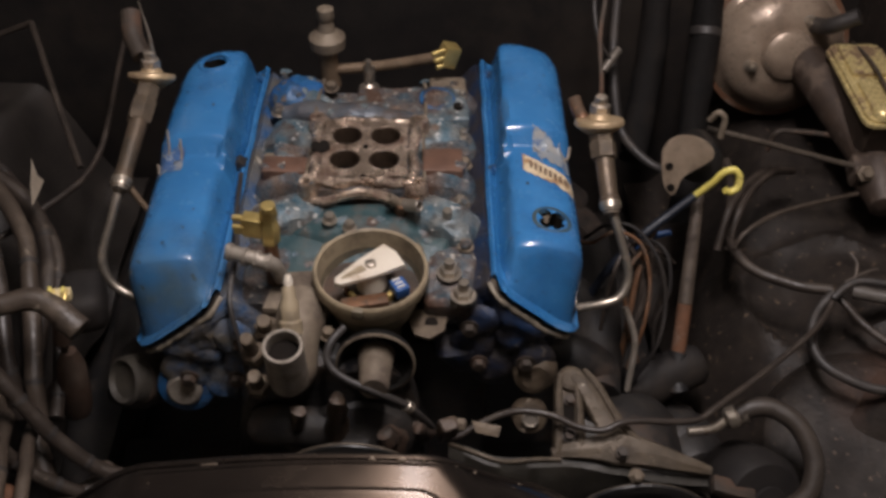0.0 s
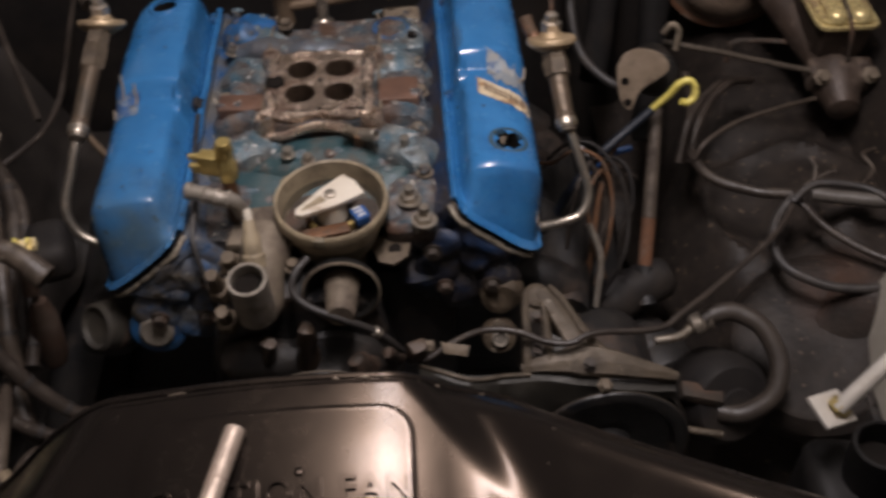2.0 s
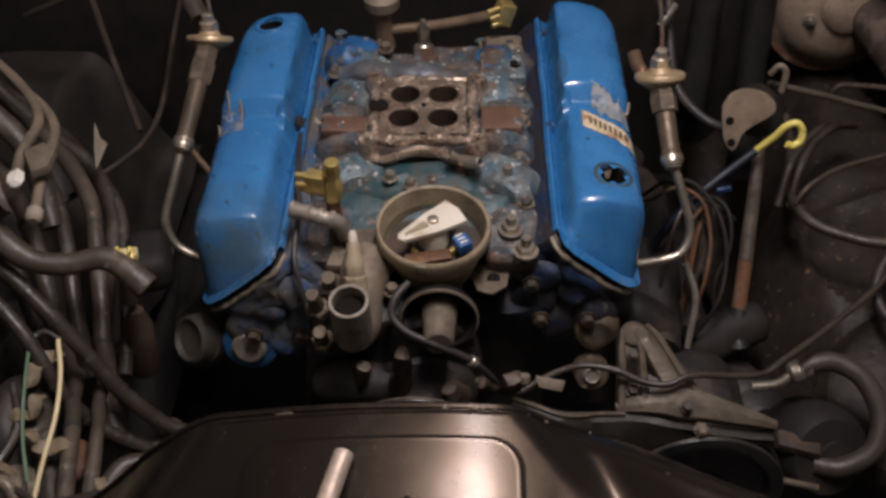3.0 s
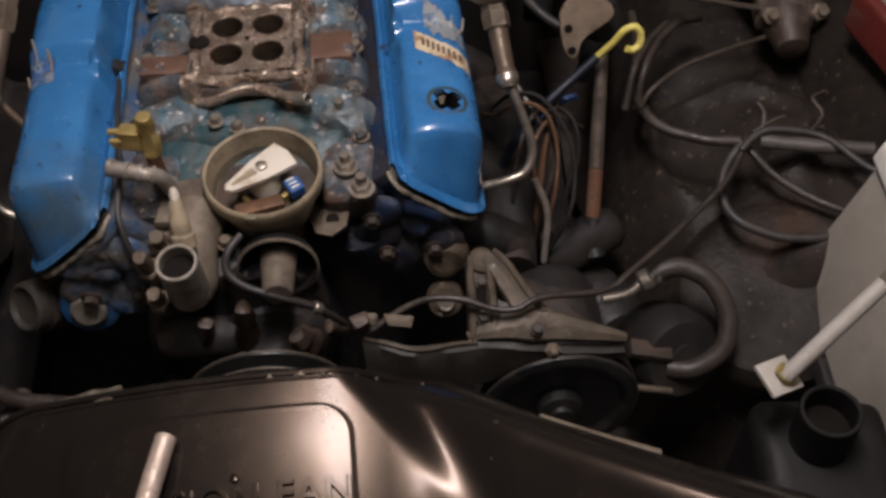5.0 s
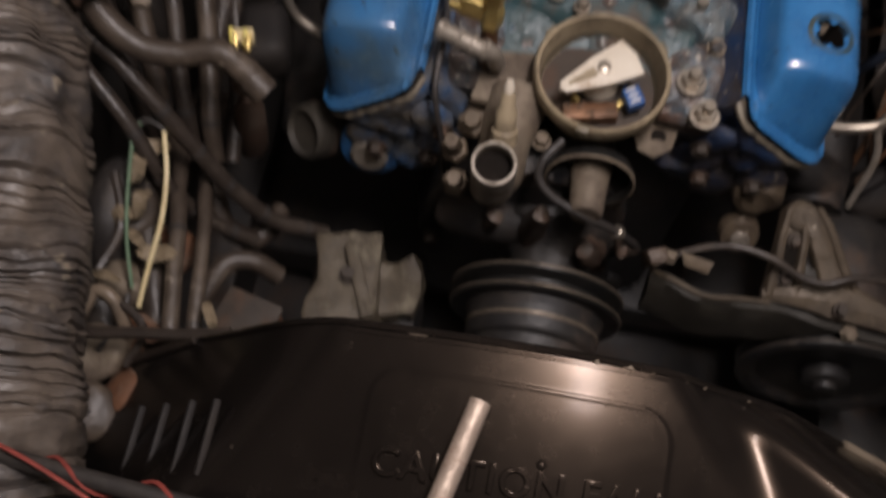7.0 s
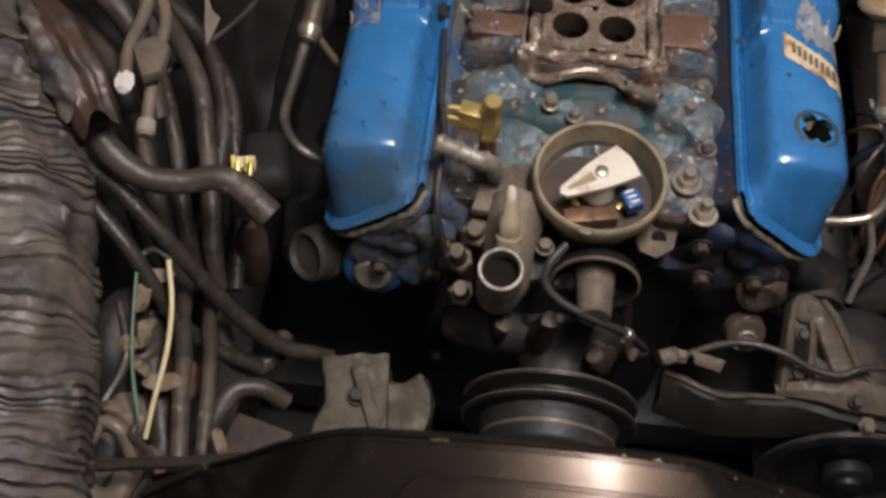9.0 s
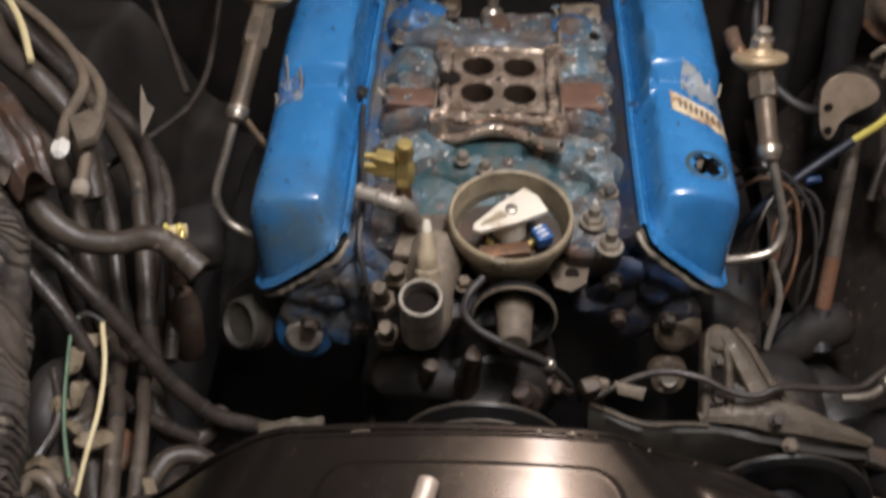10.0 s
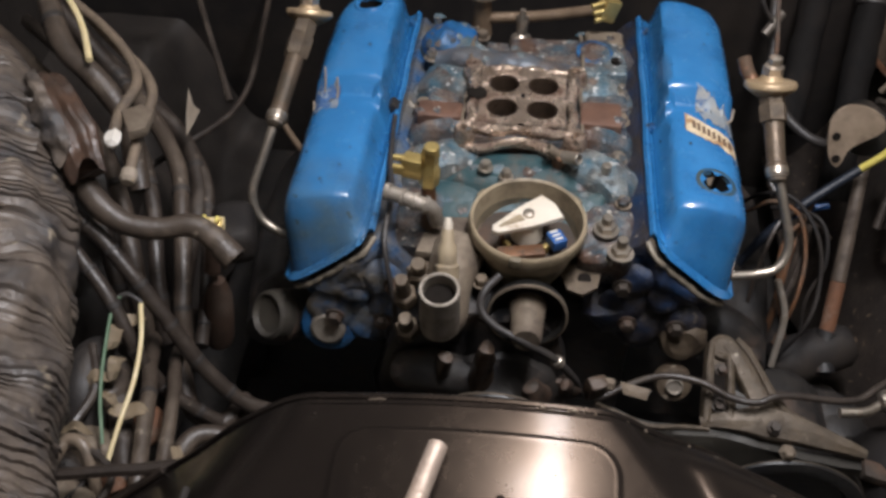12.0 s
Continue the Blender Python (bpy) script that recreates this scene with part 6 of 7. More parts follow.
hose("curved_hose", [(-0.37, -0.075, 0.66), (-0.358, -0.096, 0.645), (-0.345, -0.121, 0.625), (-0.317, -0.124, 0.61), (-0.302, -0.108, 0.606), (-0.296, -0.08, 0.6)], 0.011, hose_mat, "dark hose bent in a loop near the frame")
hose("curved_hose", [(-0.348, -0.225, 0.63), (-0.338, -0.193, 0.642), (-0.325, -0.169, 0.646), (-0.3, -0.16, 0.64), (-0.275, -0.165, 0.62)], 0.0105, hose_mat, "dusty hose bent in an arc near the frame")
hose("curved_hose", [(-0.43, -0.29, 0.72), (-0.417, -0.272, 0.74), (-0.408, -0.252, 0.748), (-0.392, -0.255, 0.746), (-0.382, -0.27, 0.73), (-0.378, -0.285, 0.7)], 0.0065, tan_hose, "tan hose curled among the clutter")
hose("loom_hose", [(-0.6, 0.3, 0.935), (-0.58, 0.25, 0.92), (-0.536, 0.176, 0.9), (-0.491, 0.145, 0.88), (-0.455, 0.12, 0.845), (-0.43, 0.06, 0.79)], 0.0135, hose_mat, "fat dusty hose bending down beside the boot", bands=2)
# curled dry leaves caught between the wires
leaf_mat = mat("dry_tan_leaf", (0.24, 0.19, 0.12), (0.15, 0.11, 0.07), 40, 0.6, 0, 0.4, (0.09, 0.07, 0.04), 0.35, 26)
leaf_rng = random.Random(11)
for i, (x, y, z) in enumerate(((-0.405, -0.125, 0.745), (-0.395, -0.155, 0.735), (-0.41, -0.17, 0.73), (-0.392, -0.19, 0.728), (-0.4, -0.1, 0.742), (-0.37, -0.2, 0.722), (-0.3, -0.255, 0.735), (-0.41, -0.235, 0.735))):
    a, long, wide = leaf_rng.uniform(0, 3.1), leaf_rng.uniform(0.025, 0.042), leaf_rng.uniform(0.004, 0.008)
    d, s = Vector((math.cos(a), math.sin(a), 0)), Vector((-math.sin(a), math.cos(a), 0.3))
    rows = []
    for t in lin(-1, 1, 9):
        w = wide * (1 - t * t) ** 0.6 + 0.0004
        c = Vector((x, y, z)) + d * t * long * 0.5 + Vector((0, 0, 0.008 * (1 - t * t) + 0.004 * math.sin(t * 4 + i)))
        rows.append([c - s * w + Vector((0, 0, 0.003)), c, c + s * w + Vector((0, 0, 0.003)), c + s * w + Vector((0, 0, 0.0022)), c - Vector((0, 0, 0.0008)), c - s * w + Vector((0, 0, 0.0022))])
    solo("dry_leaf", loft(B(), rows), leaf_mat, "curled dry tan leaf caught among the wires", "leaf", (x, y, z), "dry leaves among the wires")
# rubber lines crossing over the passenger-side turret
for i, (dx, dy, dz, r, m) in enumerate(((0, 0, 0, 0.0105, hose_mat), (0.035, 0.03, -0.01, 0.009, rubber), (0.07, 0.05, -0.03, 0.0105, hose_mat), (-0.035, -0.015, 0.0, 0.009, rubber), (0.1, 0.06, -0.06, 0.008, rubber))):
    hose("rubber_line", [(-0.70 + dx, 0.3 + dy, 0.84 + dz), (-0.58 + dx, 0.2 + dy, 0.825 + dz), (-0.49 + dx, 0.11 + dy * 0.7, 0.81 + dz), (-0.44 + dx * 0.8, 0.03 + dy * 0.5, 0.79 + dz), (-0.415 + dx * 0.7, -0.03, 0.75 + dz), (-0.40 + dx * 0.6, -0.07, 0.68)], r, m, "dusty rubber line over the turret", bands=3)
hose("rubber_line", [(-0.62, 0.33, 0.86), (-0.52, 0.26, 0.80), (-0.43, 0.2, 0.765), (-0.385, 0.12, 0.745), (-0.375, 0.02, 0.72), (-0.38, -0.06, 0.66)], 0.0105, rubber, "dusty rubber line over the turret", bands=3)
# pair of tan vacuum lines with a pale clip
vl = thing("vacuum_lines", "pair of tan vacuum lines with a plastic clip", "vacuum line", (-0.43, 0.1, 0.9))
part("line", tube(B(), [(-0.64, 0.32, 0.94), (-0.56, 0.26, 0.915), (-0.5, 0.21, 0.91), (-0.45, 0.155, 0.908), (-0.424, 0.105, 0.908), (-0.424, 0.05, 0.91), (-0.418, 0.01, 0.908)], 0.006, 12), tan_hose, vl)
part("line", tube(B(), [(-0.54, 0.25, 0.905), (-0.48, 0.19, 0.9), (-0.43, 0.14, 0.9), (-0.405, 0.095, 0.9), (-0.402, 0.04, 0.895), (-0.396, -0.02, 0.885)], 0.006, 12), tan_hose, vl)
part("clip", plate(B(), [(-0.42, 0.045, 0.905), (-0.402, 0.06, 0.905), (-0.386, 0.05, 0.905), (-0.385, 0.02, 0.905), (-0.4, 0.01, 0.905)], 0.012, (0, 0, 1), 0.003), cast, vl, "grey plastic clip")
part("tip", lathe(B(), (-0.418, 0.012, 0.908), (0.05, -1, -0.1), [(0.0068, -0.006), (0.009, 0.004), (0.0075, 0.011), (0.002, 0.015)], 5), white_mat, vl, "white plastic end")
part("tip", lathe(B(), (-0.396, -0.02, 0.885), (0.1, -1, -0.2), [(0.0085, -0.005), (0.009, 0.006), (0.006, 0.01)], 12), paper_mat, vl)
hose("vacuum_line", [(-0.60, 0.32, 0.95), (-0.55, 0.24, 0.93), (-0.52, 0.2, 0.92), (-0.49, 0.14, 0.91)], 0.004, white_wire, "thin pale vacuum line", "vacuum line", 8)
# yellowish plug in a dark housing beside the valve cover
con = thing("wire_connector", "yellowed spade connector in a dark housing", "connector", (-0.33, 0.02, 0.79))
part("housing", box(B(), (-0.315, 0.03, 0.765), (0.05, 0.07, 0.05), (0, 0, 15), 0.02, 4), firewall_mat, con)
for i in range(4):
    part("spade", box(B(), (-0.338 + i * 0.006, 0.008 - (i % 2) * 0.008, 0.797 + (i % 2) * 0.005), (0.004, 0.016, 0.012), (20, 10 * i, 15), 0.001), brass if i % 2 else yellow, con)
part("plug", box(B(), (-0.329, 0.012, 0.792), (0.022, 0.014, 0.012), (0, 0, 12), 0.002), white_wire, con, "yellowed plug")
# stub tube on the frame side
stub_mat = mat("dull_olive_tube", (0.058, 0.05, 0.038), (0.032, 0.028, 0.022), 22, 0.55, 0.1, 0.3, (0.02, 0.016, 0.013), 0.4, 16, edge=0.25)
tb = thing("stub_tube", "dull grey capped tube stub below the valve cover", "tube", (-0.28, -0.03, 0.68))
tax = Vector((-0.55, -0.55, 0.5)).normalized()
tp = Vector((-0.276, -0.035, 0.7))
part("tube", lathe(B(), tp - tax * 0.07, tax, [(0.03, 0.0), (0.03, 0.052), (0.0285, 0.06), (0.0245, 0.063), (0.02, 0.058), (0.004, 0.056)], 28), stub_mat, tb)
part("seam", lathe(B(), tp - tax * 0.07, tax, [(0.0295, 0.038), (0.031, 0.039), (0.031, 0.043), (0.0295, 0.044)], 28), iron, tb)
# brown canister and clutter low by the fender
can_brown = mat("dusty_brown_canister", (0.075, 0.045, 0.03), (0.045, 0.03, 0.022), 26, 0.5, 0.1, 0.3, (0.1, 0.075, 0.055), 0.4, 18, edge=0.25)
can = thing("brown_canister", "rust-brown canister among the hoses", "canister", (-0.33, 0.0, 0.7))
part("body", lathe(B(), (-0.335, -0.03, 0.64), (0.1, 0.1, 1), [(0.015, 0), (0.018, 0.012), (0.0175, 0.05), (0.016, 0.075), (0.011, 0.09), (0.008, 0.098)], 22), can_brown, can)
part("neck", cyl(B(), (-0.33, -0.02, 0.75), (-0.325, -0.012, 0.785), 0.0095), can_brown, can)
box1 = thing("rusty_box", "rusty sheet-metal box beside the frame", "box", (-0.285, -0.24, 0.6))
part("body", box(B(), (-0.29, -0.245, 0.63), (0.055, 0.075, 0.07), (0, 0, -14), 0.006), rust, box1)
part("lip", box(B(), (-0.29, -0.245, 0.667), (0.06, 0.08, 0.006), (0, 0, -14), 0.002), iron, box1)
for i, (x, y, z, s, m) in enumerate(((-0.42, -0.16, 0.70, 0.03, hose_mat), (-0.405, -0.22, 0.69, 0.026, cast), (-0.37, -0.285, 0.69, 0.03, rust), (-0.41, -0.3, 0.70, 0.034, cast), (-0.36, -0.33, 0.7, 0.028, rust), (-0.45, -0.36, 0.71, 0.03, alu), (-0.4, -0.36, 0.71, 0.028, hose_mat), (-0.43, -0.26, 0.68, 0.03, rubber), (-0.385, -0.17, 0.66, 0.026, rust))):
    bm = B()
    bmesh.ops.create_icosphere(bm, subdivisions=3, radius=s)
    for v in bm.verts:
        v.co = Vector((v.co.x * 1.2, v.co.y, v.co.z * 0.7))
    lump(bm, 0, s * 0.45, 26, i * 3.1)
    bmesh.ops.translate(bm, verts=bm.verts[:], vec=(x, y, z))
    solo("dry_leaf_litter", bm, m, "clump of dry debris caught among the hoses", "debris", (x, y, z), "debris beside the frame")
for pts, r, lab in (([(-0.45, -0.27, 0.74), (-0.40, -0.255, 0.745), (-0.36, -0.275, 0.735), (-0.37, -0.31, 0.72)], 0.004, "looped brown wire"), ([(-0.46, -0.3, 0.75), (-0.38, -0.29, 0.755), (-0.3, -0.28, 0.765), (-0.27, -0.275, 0.77)], 0.006, "dark wire along the shroud"),
                    ([(-0.39, -0.24, 0.715), (-0.392, -0.27, 0.71), (-0.4, -0.3, 0.72)], 0.003, "thin dark wire"), ([(-0.43, -0.13, 0.74), (-0.41, -0.18, 0.735), (-0.42, -0.23, 0.73)], 0.005, "curled dusty wire")):
    hose("loose_wire", pts, r, rubber if r > 0.003 else black_rubber, lab + " among the clutter", "wire", 8)
# torn paper flap and thin rods in the dark corner
flap = thing("paper_flap", "torn scrap of dusty paper on the dark panel", "paper", (-0.4, 0.19, 0.82))
part("sheet", plate(B(), [(-0.404, 0.195, 0.84), (-0.395, 0.178, 0.828), (-0.384, 0.168, 0.828), (-0.393, 0.158, 0.812), (-0.4, 0.15, 0.802), (-0.403, 0.17, 0.82)], 0.0012, (0.3, -0.6, 0.5)), paper_mat, flap)
hose("thin_rod", [(-0.494, 0.5, 0.846), (-0.44, 0.387, 0.808), (-0.382, 0.27, 0.767)], 0.0045, rubber, "thin dusty rod running down the dark corner", "rod", 8)
hose("thin_rod", [(-0.6, 0.5, 0.803), (-0.543, 0.5, 0.827), (-0.494, 0.5, 0.846)], 0.0045, rubber, "thin dusty rod against the firewall", "rod", 8)
hose("hanging_wire", [(-0.385, 0.6, 0.8), (-0.382, 0.5, 0.781), (-0.373, 0.35, 0.755), (-0.383, 0.27, 0.748), (-0.419, 0.2, 0.751), (-0.46, 0.16, 0.74)], 0.0042, rubber, "hanging dusty wire in the dark corner", "wire", 8)


iron_pale = mat("dull_line_steel", (0.14, 0.115, 0.09), (0.08, 0.065, 0.05), 40, 0.4, 0.4, 0.2, (0.05, 0.04, 0.03), 0.35, 18)
sleeve_mat = mat("pale_grey_sleeve", (0.11, 0.098, 0.085), (0.075, 0.065, 0.055), 30, 0.4, 0, 0.3, (0.05, 0.04, 0.032), 0.35, 14, edge=0.25, dirt_rough=0.55)


# ---- driver's side: booster, master cylinder, lines ----
bo = thing("brake_booster", "round grey brake booster with rust and a worn shine", "brake booster", (0.63, 0.55, 0.75))
bax = Vector((0.0, -0.93, 0.3)).normalized()
bc = Vector((0.612, 0.585, 0.775))
part("rear_shell", lump(lathe(B(), bc, bax, [(0.075, -0.07), (0.1, -0.05), (0.106, -0.02), (0.108, -0.005)], 56), 0, 0.002, 20), booster_mat, bo)
part("seam", lathe(B(), bc, bax, [(0.106, -0.006), (0.112, -0.004), (0.112, 0.005), (0.106, 0.008)], 56), rust, bo, "rusty crimped seam")
part("front_shell", lump(lathe(B(), bc, bax, [(0.106, 0.006), (0.101, 0.012), (0.096, 0.015), (0.092, 0.026), (0.085, 0.04), (0.068, 0.052), (0.046, 0.06), (0.04, 0.06), (0.037, 0.07), (0.027, 0.076)], 56), 0, 0.003, 26, 4), booster_mat, bo)
for a in (60, 200, 320):
    a = math.radians(a)
    u, v, w = basis(bax)
    part("stud", hexbolt(B(), bc + bax * 0.055 + (u * math.cos(a) + v * math.sin(a)) * 0.055, bax, 0.008, 0.01, True, 0.008), steel, bo)
part("check_port", tube(B(), [bc + bax * 0.04 + Vector((0.035, 0, 0.045)), bc + bax * 0.085 + Vector((0.04, 0, 0.055)), bc + bax * 0.1 + Vector((0.07, 0, 0.075))], 0.012, 12), black_rubber, bo, "black rubber check-valve elbow")
mc = thing("master_cylinder", "brown cast master cylinder with a gold lid", "master cylinder", (0.7, 0.38, 0.7))
part("body", cyl(B(), bc + bax * 0.06 + Vector((0.03, 0, -0.01)), (0.692, 0.3, 0.745), 0.03, 0.026, 22), mc_mat, mc)
bm = B()
loft(bm, [[(0.692 + sx * w, 0.4 + sy * d, z) for sx, sy in ((-1, -0.8), (-0.8, -1), (0.8, -1), (1, -0.8), (1, 0.8), (0.8, 1), (-0.8, 1), (-1, 0.8))] for w, d, z in ((0.026, 0.07, 0.745), (0.034, 0.085, 0.78), (0.037, 0.09, 0.812), (0.038, 0.092, 0.818))])
part("reservoir", lump(bm, 0, 0.002, 30), mc_mat, mc)


def lid_step(w, d, z, h):
    outline = [(0.692 + sx * w, 0.405 + sy * d, z) for sx, sy in ((-1, -0.84), (-0.93, -0.95), (-0.72, -1), (0.72, -1), (0.93, -0.95), (1, -0.84), (1, 0.84), (0.72, 1), (-0.72, 1), (-1, 0.84))]
    return plate(B(), outline, h, (0, 0, 1), 0.0022)


lid = part("lid", lid_step(0.042, 0.1, 0.818, 0.007), gold, mc, "gold passivated lid")
part("lid_bead", lid_step(0.038, 0.096, 0.825, 0.005), gold, lid)
for dy in (-0.045, 0.045):
    part("lid_dome", box(B(), (0.692, 0.405 + dy, 0.832), (0.058, 0.074, 0.012), (0, 0, 0), 0.005, 3), gold, lid)
for dx in (-0.016, 0.016):
    part("lid_bulge", lathe(B(), (0.692 + dx, 0.322, 0.829), (0, 0, 1), [(0.0155, 0.0), (0.0145, 0.006), (0.011, 0.0105), (0.005, 0.013), (0.001, 0.0135)], 20), gold, lid, "bright round bulge")
part("bail_wire", tube(B(), [(0.69, 0.5, 0.832), (0.69, 0.42, 0.845), (0.689, 0.335, 0.842), (0.69, 0.3, 0.826), (0.695, 0.294, 0.78)], 0.0028, 8), iron, mc, "wire bail")
part("port_block", lump(box(B(), (0.692, 0.3, 0.752), (0.085, 0.04, 0.034), (16, 0, -4), 0.008, 3), 0, 0.002, 40), mc_mat, mc, "brown port block")
for dx in (-0.032, 0.034):
    part("port_nut", lathe(B(), (0.692 + dx, 0.285, 0.76), (0.1 * dx, -0.7, 0.6), [(0.012, 0), (0.012, 0.008), (0.008, 0.01), (0.006, 0.016)], 6), cast, mc, "worn steel port nut")
part("nose", lathe(B(), (0.69, 0.292, 0.742), (-0.08, -0.9, -0.2), [(0.034, -0.02), (0.033, 0.008), (0.026, 0.025), (0.021, 0.045), (0.01, 0.05)], 14), mc_mat, mc)
hose("brake_line", [(0.441, 0.3, 0.82), (0.512, 0.3, 0.801), (0.586, 0.3, 0.779), (0.658, 0.3, 0.759)], 0.0042, iron_pale, "dull steel brake line to the master cylinder", "brake line", 10)
hose("brake_line", [(0.57, 0.4, 0.71), (0.575, 0.4, 0.74), (0.6, 0.4, 0.745), (0.66, 0.39, 0.745)], 0.004, iron, "thin bent brake line under the booster", "brake line", 8)
# near-black, so the column cover and heater hose fade out
dull_black = mat("dull_black_rubber", (0.005, 0.0046, 0.0044), (0.011, 0.0095, 0.0085), 22, 0.8, 0, 0.3, (0.02, 0.015, 0.012), 0.35, 10, edge=0.3, spec=0.15)
hose("steering_column_cover", [(0.5, 0.63, 0.9), (0.49, 0.55, 0.8), (0.47, 0.45, 0.7), (0.46, 0.36, 0.6)], 0.022, dull_black, "black steering column cover through the firewall", "column", 18, 2)
hose("black_hose", [(0.36, 0.62, 0.88), (0.345, 0.5, 0.8), (0.36, 0.42, 0.72), (0.42, 0.36, 0.7), (0.45, 0.33, 0.76)], 0.007, black_rubber, "black hose hanging off the firewall")
hose("heater_hose", [(0.43, 0.64, 0.82), (0.42, 0.58, 0.77), (0.4, 0.5, 0.72), (0.38, 0.42, 0.68)], 0.022, dull_black, "fat black heater hose behind the engine", n=18)
ear_mat = mat("tan_dusty_steel", (0.27, 0.21, 0.15), (0.17, 0.125, 0.085), 34, 0.5, 0.2, 0.3, (0.08, 0.055, 0.036), 0.42, 22, edge=0.2)
# pale two-hole bracket
ear = thing("lifting_bracket", "dusty pale steel bracket with two holes", "bracket", (0.4, 0.24, 0.8))
part("plate", plate(B(), spline([(0.364, 0.226, 0.839), (0.365, 0.217, 0.821), (0.368, 0.209, 0.805), (0.373, 0.204, 0.795), (0.381, 0.202, 0.789), (0.387, 0.206, 0.797), (0.389, 0.211, 0.807), (0.4, 0.215, 0.815), (0.416, 0.22, 0.823), (0.429, 0.225, 0.831), (0.427, 0.231, 0.843), (0.411, 0.235, 0.854), (0.39, 0.236, 0.857), (0.373, 0.233, 0.852), (0.364, 0.226, 0.839)], 3)[:-1], 0.004, (0.1, -0.9, 0.3), 0.001), ear_mat, ear)
# the two holes are near-black discs, shade painted on the plate
for p in ((0.3743, 0.2181, 0.8228), (0.3783, 0.2063, 0.7985)):
    part("hole", lathe(B(), Vector(p) + Vector((0, -0.0035, 0.001)), (0.1, -0.9, 0.3), [(0.0052, 0.0), (0.005, 0.0016), (0.001, 0.0016)], 16), hole_shade, ear)
part("drum", lathe(B(), (0.422, 0.25, 0.806), (-0.1, -0.85, 0.35), [(0.03, -0.05), (0.031, -0.012), (0.028, 0.006), (0.02, 0.01)], 28), can_mat, ear)
part("clip", tube(B(), [(0.436, 0.288, 0.842), (0.444, 0.285, 0.856), (0.453, 0.282, 0.848), (0.452, 0.278, 0.822)], 0.0042, 8), cast, ear)
# dipstick with a yellow hooked handle
dip = thing("oil_dipstick", "dipstick with a yellow hooked handle", "dipstick", (0.41, 0.2, 0.78))
hookpts = [(0.411, 0.202, 0.787), (0.428, 0.198, 0.812), (0.437, 0.197, 0.828), (0.449, 0.196, 0.834), (0.457, 0.193, 0.826), (0.456, 0.187, 0.814), (0.447, 0.184, 0.809), (0.44, 0.184, 0.812)]
part("handle", tube(B(), hookpts, 0.0046, 12, 8), yellow, dip, "yellow hooked handle")
part("tube", tube(B(), [(0.411, 0.202, 0.787), (0.38, 0.19, 0.765), (0.344, 0.172, 0.742), (0.31, 0.16, 0.7), (0.28, 0.15, 0.64)], 0.0058, 10), navy, dip, "dark blue dipstick tube")
# steering shaft: grey above, bare rust below
shaft_grey = mat("grimy_grey_shaft", (0.12, 0.095, 0.072), (0.06, 0.045, 0.034), 40, 0.5, 0.2, 0.4, (0.04, 0.028, 0.02), 0.45, 22, edge=0.15)
ss = thing("steering_shaft", "steering shaft, grey above and rusty orange below", "steering shaft", (0.41, 0.1, 0.6))
part("upper_shaft", cyl(B(), (0.424, 0.225, 0.77), (0.408, 0.13, 0.665), 0.008, 0.0095, 16), shaft_grey, ss)
part("lower_shaft", cyl(B(), (0.408, 0.13, 0.665), (0.398, 0.075, 0.6), 0.0095, 0.0095, 16), rust, ss, "bare rusty lower shaft")
part("coupling", lump(lathe(B(), (0.343, 0.064, 0.569), (0.087, 0.026, 0.03), [(0.012, -0.006), (0.025, -0.003), (0.031, 0.006), (0.032, 0.03), (0.0305, 0.034), (0.0305, 0.06), (0.029, 0.09), (0.022, 0.1), (0.008, 0.104)], 26), 0, 0.003, 40), firewall_mat, ss, "black greasy coupling")
part("yoke", lump(tube(B(), [(0.402, 0.09, 0.618), (0.397, 0.07, 0.598), (0.4, 0.05, 0.585)], 0.013, 12), 0, 0.002, 50), black_iron, ss)
gear = thing("steering_gear", "black oily steering gear housing on the frame", "steering gear", (0.42, 0.0, 0.5))
part("housing", lathe(B(), (0.39, 0.06, 0.5), (0.25, -1, 0.35), [(0.04, 0), (0.05, 0.02), (0.05, 0.1), (0.04, 0.12), (0.02, 0.125)], 28), black_iron, gear)
part("cover", lathe(B(), (0.40, -0.01, 0.56), (0, -0.3, 1), [(0.045, -0.05), (0.045, 0.0), (0.03, 0.012), (0.01, 0.014)], 26), black_iron, gear)
# loose wires behind the check valve
for pts, m, lab in (([(0.31, 0.2, 0.76), (0.33, 0.16, 0.74), (0.35, 0.14, 0.7), (0.34, 0.1, 0.64)], rubber, "thin dark wire beside the check valve"), ([(0.37, 0.2, 0.74), (0.345, 0.15, 0.72), (0.33, 0.1, 0.66), (0.32, 0.07, 0.6)], copper, "thin brown wire beside the check valve"),
                    ([(0.392, 0.202, 0.726), (0.372, 0.201, 0.719), (0.352, 0.196, 0.711), (0.335, 0.185, 0.7)], blue_plastic, "thin blue wire beside the check valve"), ([(0.36, 0.16, 0.73), (0.35, 0.12, 0.68), (0.325, 0.08, 0.62), (0.32, 0.05, 0.56)], rubber, "thin dark wire beside the check valve"), ([(0.32, 0.09, 0.7), (0.335, 0.07, 0.66), (0.33, 0.04, 0.6)], alu, "pale wire end beside the check valve")):
    hose("thin_wire", pts, 0.0042, m, lab, "wire", 8)
